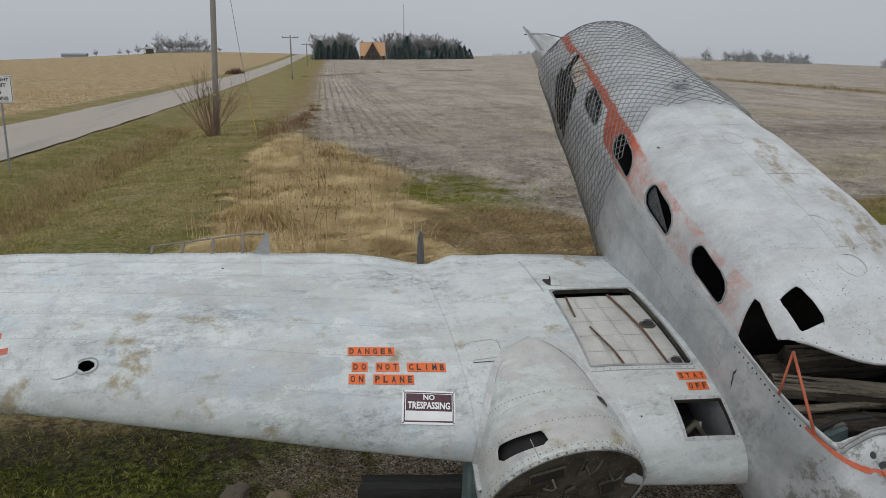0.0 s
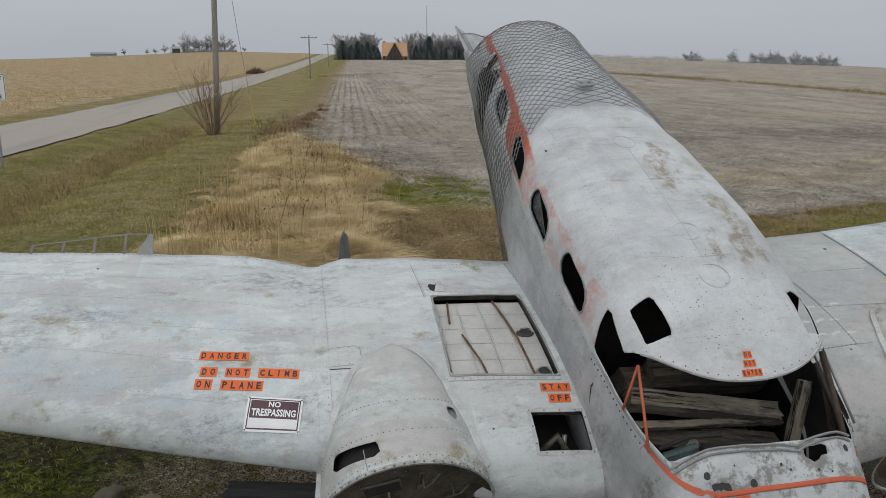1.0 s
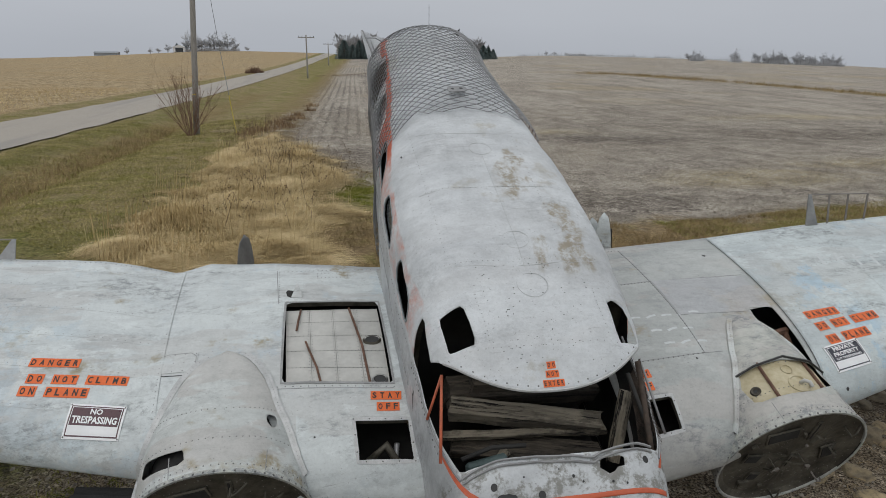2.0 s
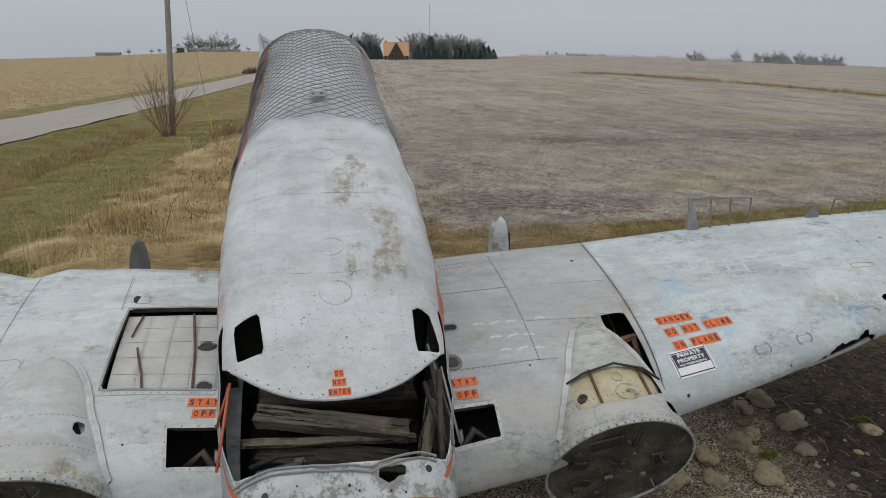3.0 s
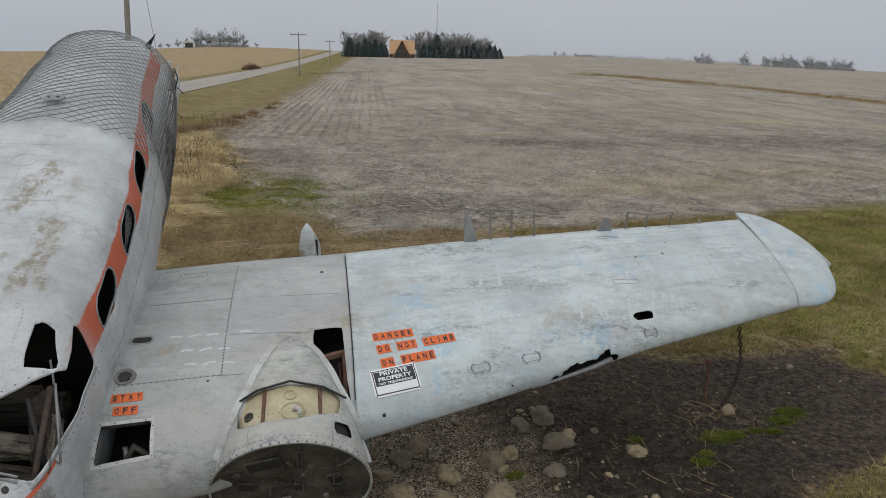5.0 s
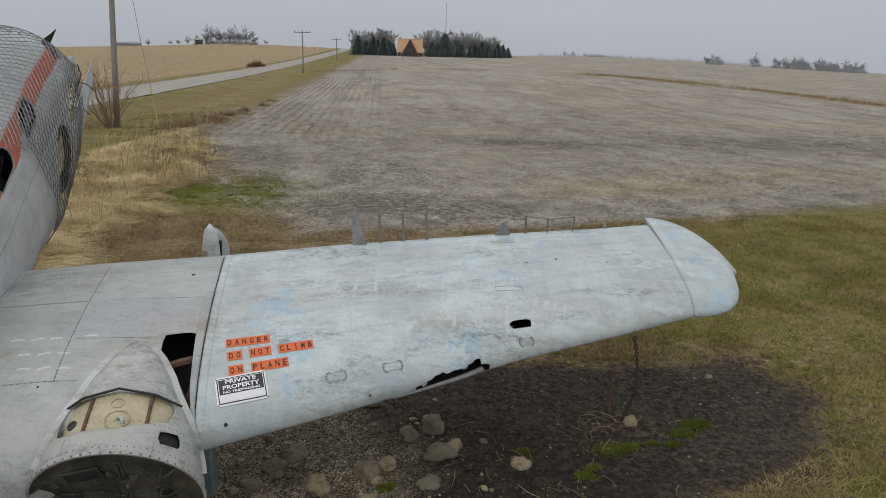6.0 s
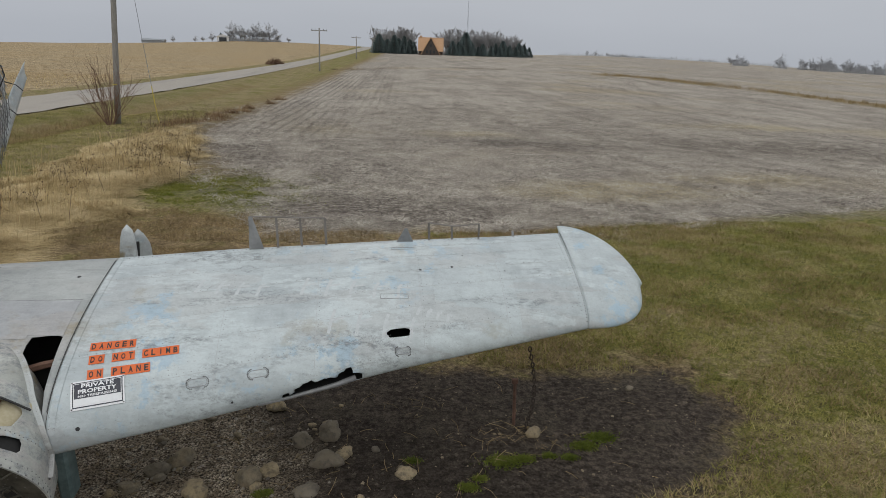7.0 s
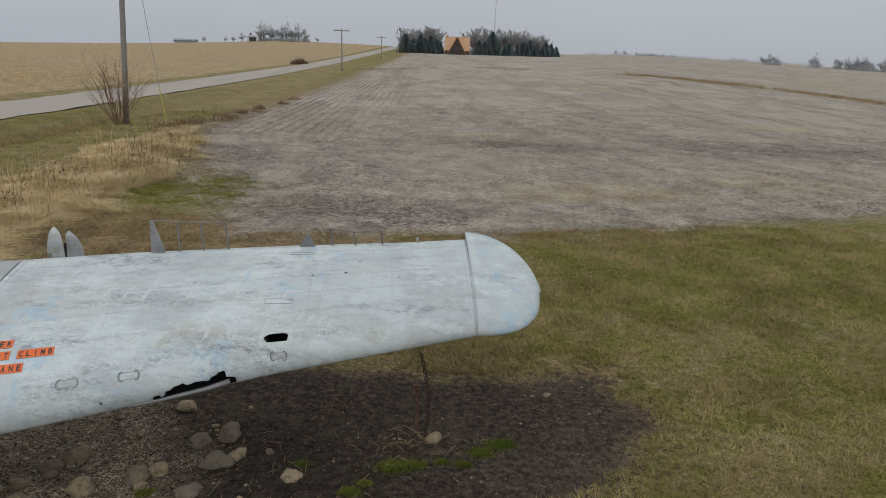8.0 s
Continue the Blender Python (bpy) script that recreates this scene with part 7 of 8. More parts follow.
# ---- tie-down chain ----
def build_chain():
    top, bottom = Vector((6.13, 1.68, 1.03)), Vector((6.20, 1.86, 0.08))
    chain = thing("tie_down_chain", "rusty tie-down chain hanging from the wing to a peg", "chain", Matrix.Translation(bottom))
    n = 24
    for k in range(n):
        f = (k + 0.5) / n
        p = top.lerp(bottom, f) + Vector((0.05 * math.sin(f * math.pi), -0.07 * math.sin(f * math.pi), 0)) - bottom
        d = (bottom - top).normalized()
        turn = d.to_track_quat("Z", "Y").to_matrix() @ pose(0, 0, 0, 0, 0, 90 * (k % 2)).to_3x3()
        bm = bmesh.new()
        loop = [p + turn @ Vector((0.014 * math.cos(t), 0, 0.029 * math.sin(t))) for t in [2 * math.pi * j / 10 for j in range(11)]]
        tube(bm, loop, 0.0065, 5)
        part("link", bm, M["chain"], chain)
    bm = bmesh.new()
    tube(bm, [(-0.06, 0.20, -0.10), (-0.07, 0.20, 0.18), (-0.08, 0.20, 0.40)], 0.018, 6)
    box(bm, (0.06, 0.04, 0.05), pose(-0.08, 0.20, 0.41), 0.005)
    part("peg", bm, M["rust"], chain, "rusty steel peg")


build_chain()


# ---- poles, wire, road sign ----
def utility_pole(x, y, tall, r, arm, lean=(0.0, 0.0)):
    z = land(x, y)
    pole = thing("utility_pole", "weathered wooden utility pole on the road verge", "utility pole", Matrix.Translation((x, y, z)), "poles along the road")
    bm = bmesh.new()
    tube(bm, [(lean[0] * k, lean[1] * k, -0.3 + (tall + 0.3) * k) for k in (0, 0.2, 0.4, 0.6, 0.8, 1.0)], r, 12, r * 0.72)
    part("shaft", bm, M["pole_wood"], pole, "", True)
    if arm:
        bm = bmesh.new()
        box(bm, (2.4, 0.10, 0.12), pose(lean[0], 0.12, tall - 0.35, 0, 0, -3), 0.01)
        part("crossarm", bm, M["pole_wood"], pole)
        for ox in (-1.1, -0.6, 0.6, 1.1):
            bm = bmesh.new()
            tube(bm, [(ox, 0.12, tall - 0.29), (ox, 0.12, tall - 0.20), (ox, 0.12, tall - 0.12)], 0.04, 8, 0.025)
            part("insulator", bm, M["glass_dark"], pole)
    return pole


near_pole = utility_pole(-6.0, 28.6, 10.5, 0.135, False, (0.55, 0.0))
bm = bmesh.new()
box(bm, (0.16, 0.012, 0.05), pose(0.08, -0.14, 1.75), 0.003)
part("marker_tag", bm, M["yellow"], near_pole, "small yellow pole tag")
for x, y, h in ((-0.3, 102.5, 6.2), (5.6, 171, 5.4), (11.5, 240, 5.2), (17.5, 318, 5.0)):
    utility_pole(x, y, h, 0.13, True)
guy = thing("guy_wire", "thin steel guy wire with a yellow guard", "guy wire", Matrix.Translation((-4.32, 29.0, 0)))
bm = bmesh.new()
tube(bm, [(0, 0, 0), (-0.5, 0.05, 4.0), (-0.95, 0.05, 8.2)], 0.012, 5)
part("strand", bm, M["steel_post"], guy)
bm = bmesh.new()
tube(bm, [(0.02, 0, -0.05), (-0.11, 0.0, 0.85), (-0.21, 0.0, 1.70)], 0.020, 6)
part("guard", bm, M["yellow"], guy, "yellow plastic guard")


def road_sign(x, y):
    z = land(x, y)
    sign = thing("road_sign", "white weight limit sign on a galvanised post", "road sign", Matrix.Translation((x, y, z)) @ pose(0, 0, 0, 0, 0, 12))
    bm = bmesh.new()
    box(bm, (0.055, 0.035, 2.95), pose(0.0, 0.03, 1.375, 0, 2.2, 0), 0.008)
    part("post", bm, M["steel_post"], sign)
    bm = bmesh.new()
    box(bm, (0.62, 0.006, 0.77), pose(0.03, 0.0, 2.38, 0, 2.2, 0), 0.002)
    plate = part("plate", bm, M["sign_white"], sign, "white sign plate with black border")
    t = pose(0.03, -0.006, 2.38, 90, 0, 0) @ pose(0, 0, 0, 0, 0, -2.2)

    def at(u, v, lift=0.0):
        return t @ Vector((u, v, lift))

    for u, v, w, h in ((-0.29, 0.355, 0.58, 0.014), (-0.29, -0.369, 0.58, 0.014), (-0.297, -0.365, 0.014, 0.73), (0.283, -0.365, 0.014, 0.73)):
        link_mesh("border", [at(u, v), at(u + w, v), at(u + w, v + h), at(u, v + h)], [(0, 1, 2, 3)], M["flat_black"], plate)
    for text, u, v, w, h in (("WEIGHT", -0.245, 0.215, 0.49, 0.10), ("LIMIT", -0.17, 0.06, 0.34, 0.10), ("6", -0.045, -0.14, 0.085, 0.13), ("TONS", -0.195, -0.32, 0.39, 0.115)):
        flat, faces = letters(text, w, h)
        link_mesh("lettering", [at(u + a, v + b, 0.002) for a, b in flat], faces, M["flat_black"], plate)


road_sign(-11.08, 19.2)


# ---- bushes and trees ----
def branchy(bm, start, way, length, r, depth, rng, spread=0.5, up=0.15, sides=4):
    way = way.normalized()
    pts, p = [start], start.copy()
    for _ in range(4):
        way = (way + Vector((rng.gauss(0, 0.12), rng.gauss(0, 0.12), rng.gauss(up * 0.4, 0.08)))).normalized()
        p = p + way * length / 4
        pts.append(p.copy())
    tube(bm, pts, r, sides, r * 0.45)
    if depth:
        for k in range(rng.randint(3, 5)):
            q = pts[rng.randint(1, 4)]
            w = way + Vector((rng.gauss(0, spread), rng.gauss(0, spread), rng.gauss(up, spread * 0.5)))
            branchy(bm, q, w, length * rng.uniform(0.4, 0.65), r * 0.5, depth - 1, rng, spread, up, 3)


def bare_bush(name, x, y, tall, stems, label):
    rng = random.Random(round(x * 10))
    bush = thing(name, label, "bush", Matrix.Translation((x, y, land(x, y))))
    for k in range(stems):
        bm = bmesh.new()
        t = 2 * math.pi * k / stems + rng.uniform(-0.2, 0.2)
        out = rng.uniform(0.12, 0.72)
        branchy(bm, Vector((0.12 * math.cos(t), 0.12 * math.sin(t), -0.03)), Vector((math.cos(t) * out, math.sin(t) * out * 0.8, 1.1)), tall * rng.uniform(0.65, 1.05), 0.016, 2, rng, 0.42, 0.12)
        part("stem", bm, M["twig_red"], bush)
    return bush


bare_bush("bare_bush", -6.15, 28.1, 2.0, 22, "leafless brown bush round the foot of the pole")


def sliver(verts, faces, p, q, half, rng):
    """One flat twig from p to q, pointed at its end."""
    side = (q - p).cross(Vector((rng.gauss(0, 1), rng.gauss(0, 1), rng.gauss(0, 1))))
    side = side.normalized() * half if side.length > 1e-6 else Vector((half, 0, 0))
    base = len(verts)
    verts.extend([p - side, p + side, q])
    faces.append((base, base + 1, base + 2))


def bare_tree(tall, seed, low=0.16, spread=0.62, dense=15, material="twig"):
    """A vase of forked limbs that ends in a haze of twigs."""
    rng = random.Random(seed)
    tree = thing("bare_tree", "leafless grey deciduous tree at the field edge", "tree")
    fork = tall * rng.uniform(low, low + 0.10)
    bm = bmesh.new()
    tube(bm, [(0, 0, -0.5), (0.04, 0, fork * 0.5), (0.0, 0, fork)], tall * 0.017, 7, tall * 0.012)
    verts, faces = [], []

    def limb(p, way, length, r, depth):
        pts = [p.copy()]
        for _ in range(3):
            way = (way + Vector((rng.gauss(0, 0.13), rng.gauss(0, 0.13), 0.10))).normalized()
            p = p + way * length / 3
            pts.append(p.copy())
        if depth >= 2:
            tube(bm, pts, r, 4, r * 0.55)
        else:
            for a, b in zip(pts, pts[1:]):
                sliver(verts, faces, a, b + (b - a) * 0.4, max(r, tall * 0.005), rng)
        for k in range(dense if depth == 0 else 4):
            q = pts[rng.randint(1, 3)].lerp(pts[rng.randint(0, 2)], rng.random() * 0.6)
            w = (way + Vector((rng.gauss(0, spread), rng.gauss(0, spread), rng.gauss(0.10, spread * 0.6)))).normalized()
            if depth:
                limb(q, w, length * rng.uniform(0.5, 0.75), r * 0.55, depth - 1)
            else:
                sliver(verts, faces, q, q + w * tall * rng.uniform(0.035, 0.09), tall * 0.0058, rng)

    for k in range(6):
        t = 2 * math.pi * k / 6 + rng.uniform(-0.4, 0.4)
        out = 0.10 if k < 2 else rng.uniform(0.35, 0.95)
        reach = tall * (0.46 if k < 2 else rng.uniform(0.26, 0.36))
        limb(Vector((0, 0, fork * rng.uniform(0.7, 1.0))), Vector((math.cos(t) * out, math.sin(t) * out, 1)), reach, tall * 0.008, 2)
    part("trunk", bm, M["bark"], tree)
    tagged(link_mesh("crown", verts, faces, M[material], tree), kind="stuff")
    return tree


def fir_tree(tall, seed, broad=0.22):
    """Drooping whorls of needle sprays round a straight stem."""
    rng = random.Random(seed)
    tree = thing("conifer_tree", "dark green conifer beside the farmhouse", "tree")
    bm = bmesh.new()
    tube(bm, [(0, 0, -0.5), (0, 0, tall * 0.5), (0, 0, tall * 0.97)], tall * 0.02, 6, 0.02)
    part("trunk", bm, M["bark"], tree)
    verts, faces = [], []
    lean = [rng.uniform(0.75, 1.2) for _ in range(9)]
    for k in range(5200):
        v = rng.random() ** 1.35
        t = rng.uniform(0, 2 * math.pi)
        shape = min(1.0, v / 0.10 + 0.6) * (1 - v ** 1.3) ** 0.9
        rad = tall * broad * shape * rng.random() ** 0.4 * lean[int(t / 6.2832 * 9) % 9] * (0.88 + 0.12 * math.sin(v * 60))
        p = Vector((rad * math.cos(t), rad * math.sin(t), tall * (0.01 + 0.98 * v)))
        n = tall * 0.042 * rng.uniform(0.6, 1.4)
        d = Vector((math.cos(t), math.sin(t), rng.uniform(-0.6, 0.5)))
        sliver(verts, faces, p, p + d * n, n * 0.34, rng)
    tagged(link_mesh("crown", verts, faces, M["needles"], tree), kind="stuff")
    return tree


def plant(proto, group, spots, broad=1.0):
    """Stands copies of the first trees on the land; spots: x, y, scale, turn."""
    for k, (x, y, s, turn) in enumerate(spots):
        m = pose(x, y, land(x, y), 0, 0, turn)
        if k < len(proto):
            ob = proto[k]
            ob.matrix_world = m
        else:
            ob = copy_thing(proto[k % len(proto)], m)
        ob.scale = (s * broad, s * broad, s)
        tagged(ob, group=group)


rng = random.Random(77)
bare = [bare_tree(9.3, n, 0.12, 0.55, 20) for n in (1, 2, 3, 4)]
firs = [fir_tree(7.4, n, b) for n, b in ((5, 0.30), (6, 0.24), (7, 0.36), (8, 0.27))]
wood = [(13.5 + 13.5 * (k + rng.random()) / 20, rng.uniform(254, 270), rng.uniform(0.85, 1.15), rng.uniform(0, 360)) for k in range(20)]
wood += [(39 + 30 * (k + rng.random()) / 40, rng.uniform(252, 272), rng.uniform(0.8, 1.15) * (0.85 if k > 30 else 1.0), rng.uniform(0, 360)) for k in range(40)]
plant(bare, "trees round the farmhouse", wood, 1.15)
spots = [(14.0, 244, 1.02, 20), (15.6, 246, 0.62, 0), (17.0, 245, 0.70, 70), (19.4, 244, 1.0, 140), (21.0, 246, 0.75, 10), (23.0, 245, 0.95, 200), (25.2, 246, 0.72, 90), (26.6, 247, 0.60, 30)]
spots += [(40.2, 244, 0.72, 20), (42.4, 245, 0.66, 60), (45.3, 246, 1.28, 0), (47.6, 247, 0.70, 80), (52.0, 248, 0.62, 30), (56.5, 247, 0.66, 10), (59.0, 246, 0.80, 200), (62.0, 248, 0.60, 45), (65.2, 247, 0.72, 130), (67.4, 248, 0.66, 300), (69.6, 249, 0.52, 15), (70.9, 262, 0.36, 0)]
spots += [(16.3, 243, 0.42, 9), (18.2, 243, 0.5, 33), (22.1, 243, 0.5, 71), (24.2, 243, 0.46, 12), (43.9, 243, 0.5, 5), (49.5, 244, 0.48, 61), (50.8, 244, 0.55, 140), (54.2, 244, 0.52, 17), (57.7, 244, 0.5, 222), (60.6, 244, 0.52, 88), (63.6, 245, 0.5, 19)]
plant(firs, "conifers round the farmhouse", [(x, y, k * (0.86 if k > 0.9 else 0.95), t) for x, y, k, t in spots], 1.55)
far_bare = [bare_tree(8.0, n, 0.03, 0.7, 18, "twig_hazy") for n in (11, 12, 13)]
spots = [(-52.0, 346, 1.25, 0), (-49.0, 348, 1.05, 130), (-46.5, 345, 1.2, 40), (-43.5, 348, 1.1, 220), (-41.0, 347, 1.25, 90), (-38.0, 346, 1.1, 20), (-35.0, 347, 1.2, 50), (-32.0, 346, 0.85, 99), (-66.0, 344, 0.45, 20), (-62.0, 345, 0.6, 70), (-70, 346, 0.40, 10), (-26.0, 346, 0.42, 70), (-80, 346, 0.45, 10)]
spots += [(164.5, 240, 0.72, 0), (146, 242, 0.56, 30), (149, 243, 0.58, 30), (152, 244, 0.52, 80), (174.5, 240, 0.74, 50), (178, 241, 0.6, 130)]
spots += [(179 + 27 * k / 19, 234 + 10 * rng.random(), rng.uniform(0.42, 0.74), rng.uniform(0, 360)) for k in range(20)]
spots += [(203, 190, 1.0, 60), (206, 196, 0.55, 0), (230, 300, 0.5, 0), (120, 330, 0.35, 10), (125, 332, 0.38, 60), (131, 331, 0.34, 90)]
plant(far_bare, "far trees", spots, 1.25)


def low_scrub(name, spots, material, tall, label, category):
    verts, faces = [], []
    rng = random.Random(len(spots))
    for x, y, r, n in spots:
        for _ in range(n):
            t, q = rng.uniform(0, 6.28), r * math.sqrt(rng.random())
            px, py = x + q * math.cos(t), y + q * 0.6 * math.sin(t)
            h = tall * rng.uniform(0.4, 1.1) * (1.1 - 0.7 * q / r)
            p = Vector((px, py, land(px, py)))
            d = Vector((rng.gauss(0, 0.35), rng.gauss(0, 0.35), 1)) * h
            s = Vector((rng.gauss(0, 1), rng.gauss(0, 1), 0)).normalized() * h * 0.05
            base = len(verts)
            verts += [p - s, p + s, p + d]
            faces.append((base, base + 1, base + 2))
    return tagged(link_mesh(name, verts, faces, M[material]), label, category, kind="stuff")


far_brush = [(x + rng.uniform(-2.0, 2.0), y - 1.5, 2.2 * s + 0.6, int(150 * s)) for x, y, s, _ in spots if y < 350 and (s > 0.8 or x > 0) and s > 0.4 for _ in (0, 1)]
brush = [(rng.uniform(14, 27), rng.uniform(248, 262), rng.uniform(1.2, 2.2), 130) for _ in range(16)] + [(rng.uniform(39.5, 69), rng.uniform(248, 264), rng.uniform(1.2, 2.4), 130) for _ in range(36)]
low_scrub("far_brush", far_brush, "twig_hazy", 2.7, "pale grey leafless brush under the far trees", "brush")
low_scrub("grove_brush", brush, "twig", 3.8, "grey leafless brush under the grove trees", "brush")
spots = []
for k in range(150):
    az = math.radians(17.5 + 17.0 * rng.random())
    d = rng.uniform(344, 350)
    hump = math.exp(-((math.degrees(az) - 22.3) / 1.4) ** 2)
    spots.append((1 + d * math.sin(az), -3.5 + d * math.cos(az), rng.uniform(1.5, 3.5), int(12 + 40 * hump)))
low_scrub("far_woods", spots, "twig_hazy", 1.9, "dim far woods along the skyline", "woods")
low_scrub("red_hedge", [(-9.6, 128, 1.7, 700)], "twig_red", 1.5, "small red-brown shrub in the stubble", "shrub")
spots = [(x, 108 + 0.36 * (x - 3) + rng.uniform(-0.6, 0.6), rng.uniform(0.9, 1.8), 90) for x in (2, 4, 6, 7.5, 9, 11, 14)] + [(x, 116 + rng.uniform(-0.6, 0.6), rng.uniform(1.0, 1.8), 110) for x in (23, 25, 27, 29, 30.5)]
low_scrub("fence_row_scrub", spots, "weed", 0.45, "low dead scrub along the field boundary", "scrub")
spots = []
for k in range(300):
    i = rng.randrange(0, len(STRIP) - 2)
    f = rng.random()
    (ax, ay), (bx, by) = STRIP[i], STRIP[i + 1]
    spots.append((ax + (bx - ax) * f + rng.gauss(0, 1.2), ay + (by - ay) * f + rng.gauss(0, 1.2), 0.9, 22))
edge_spots = [(x + rng.gauss(0, 0.25), y + rng.gauss(0, 0.5), rng.uniform(0.35, 0.9), 150) for x, y in ((-3.9, 28.0), (-3.6, 29.2), (-3.3, 30.0), (-3.1, 30.8), (-2.7, 31.8), (-2.5, 32.6), (-2.2, 34.0), (-2.0, 35.5), (-1.8, 36.6), (-1.5, 39.0), (-1.2, 42.5), (-0.9, 46.0))]
low_scrub("edge_weeds", edge_spots, "edge_weed", 0.45, "rust-brown dead weeds along the field edge", "weeds")
low_scrub("field_strip_grass", spots, "dry_lawn", 0.55, "dry grass strip across the field", "grass")


# ---- farmhouse, shed, mast ----
def farmhouse(x, y):
    z = land(x, y) - 0.2
    house = thing("farmhouse", "steep tan-roofed farmhouse with a dark triangular gable", "house", Matrix.Translation((x, y, z)) @ pose(0, 0, 0, 0, 0, -7))
    half, deep, eave, ridge = 4.5, 3.2, 1.5, 6.2
    bm = bmesh.new()
    box(bm, (2 * half - 0.5, 2 * deep - 0.8, eave + 0.2), pose(0, 0, (eave + 0.2) / 2))
    part("wall", bm, M["dark_boards"], house)
    for s in (-1, 1):
        bm = bmesh.new()
        c = [(-half, s * deep, eave), (half, s * deep, eave), (half, 0, ridge), (-half, 0, ridge)]
        bm.faces.new([bm.verts.new(p) for p in (c if s < 0 else c[::-1])])
        thicken(part("roof", bm, M["roof_tan"], house, "tan shingled roof slope"), 0.2)
    for s in (-1, 1):
        bm = bmesh.new()
        bm.faces.new([bm.verts.new(p) for p in ((s * (half - 0.2), -deep + 0.2, eave), (s * (half - 0.2), deep - 0.2, eave), (s * (half - 0.2), 0, ridge - 0.1))])
        part("end_gable", bm, M["dark_boards"], house)
    w, front = 3.4, -deep - 1.2
    bm = bmesh.new()
    bm.faces.new([bm.verts.new(p) for p in ((-w, front + 0.35, 0.0), (w, front + 0.35, 0.0), (0, front + 0.35, ridge - 0.35))])
    gable = part("front_gable", bm, M["dark_boards"], house, "dark boarded triangular gable")
    for s in (-1, 1):
        bm = bmesh.new()
        c = [(s * w * 1.03, front + 0.2, -0.1), (0, front, ridge - 0.1), (0, 0.0, ridge - 0.1), (s * w * 1.03, 0.0, -0.1)]
        bm.faces.new([bm.verts.new(p) for p in c])
        thicken(part("gable_roof", bm, M["roof_tan"], house), 0.18)
    for wx, wz, ww, wh in ((-1.25, 1.3, 0.9, 1.1), (0, 1.2, 0.8, 1.5), (1.25, 1.3, 0.9, 1.1), (0, 3.4, 0.8, 0.9)):
        bm = bmesh.new()
        box(bm, (ww, 0.08, wh), pose(wx, front + 0.30, wz), 0.02)
        win = part("window", bm, M["dark_boards"], house)
        bm = bmesh.new()
        box(bm, (ww - 0.16, 0.04, wh - 0.16), pose(wx, front + 0.255, wz))
        part("pane", bm, M["glass_dark"], win)
    bm = bmesh.new()
    box(bm, (0.8, 0.8, 1.2), pose(-3.6, 0.2, ridge - 0.1))
    part("chimney", bm, M["roof_tan"], house)
    return house


farmhouse(32.5, 245)
shed = thing("farm_shed", "small white farm shed on the ridge", "shed", Matrix.Translation((-56.5, 345, land(-56.5, 345))))
bm = bmesh.new()
box(bm, (5.4, 5.0, 2.3), pose(0, 0, 1.15))
part("wall", bm, M["white_boards"], shed)
bm = bmesh.new()
prism = [bm.verts.new(p) for p in ((-3.0, -2.7, 2.2), (3.0, -2.7, 2.2), (0, -2.7, 3.3), (-3.0, 2.7, 2.2), (3.0, 2.7, 2.2), (0, 2.7, 3.3))]
for f in ((0, 1, 2), (3, 5, 4), (0, 2, 5, 3), (1, 4, 5, 2), (0, 3, 4, 1)):
    bm.faces.new([prism[k] for k in f])
part("roof", bm, M["white_boards"], shed)
bm = bmesh.new()
box(bm, (3.4, 0.1, 1.8), pose(0, -2.55, 0.95))
part("door", bm, M["glass_dark"], shed, "dark open shed door")
barn = thing("long_barn", "low pale barn far off on the ridge", "barn", Matrix.Translation((-89, 346, land(-89, 346))))
bm = bmesh.new()
box(bm, (10.0, 5.0, 1.3), pose(0, 0, 0.5))
part("wall", bm, M["steel_post"], barn)
bm = bmesh.new()
prism = [bm.verts.new(p) for p in ((-5.3, -2.8, 1.1), (5.3, -2.8, 1.1), (5.3, 0, 1.8), (-5.3, 0, 1.8), (-5.3, 2.8, 1.1), (5.3, 2.8, 1.1))]
for f in ((0, 1, 2, 3), (3, 2, 5, 4), (0, 3, 4), (1, 5, 2), (0, 4, 5, 1)):
    bm.faces.new([prism[k] for k in f])
part("roof", bm, M["steel_post"], barn)
plant([fir_tree(4.2, 25, 0.4)], "far trees", [(-58.5, 349, 1.0, 0), (-54.8, 349, 1.0, 60)])
mast = thing("radio_mast", "slender radio mast behind the trees", "mast", Matrix.Translation((54.5, 300, land(54.5, 300))))
for k in range(3):
    t = 2 * math.pi * k / 3
    bm = bmesh.new()
    tube(bm, [(0.25 * math.cos(t), 0.25 * math.sin(t), -1), (0.22 * math.cos(t), 0.22 * math.sin(t), 11), (0.1 * math.cos(t), 0.1 * math.sin(t), 22)], 0.035, 4)
    part("leg", bm, M["steel_post"], mast)


# ---- grasses ----
grow = np.random.default_rng(9)


def settle(xy, keep):
    return np.array([(x, y, land(x, y)) for x, y in xy if keep(x, y)])


SWATHE = [(-4.4, 7.2), (-5.1, 11), (-4.7, 14), (-3.8, 22), (-3.3, 29), (-2.4, 29.5), (-1.9, 25.4), (-0.9, 20.8), (-0.5, 14.6), (-0.9, 10.2), (-1.4, 7.2)]


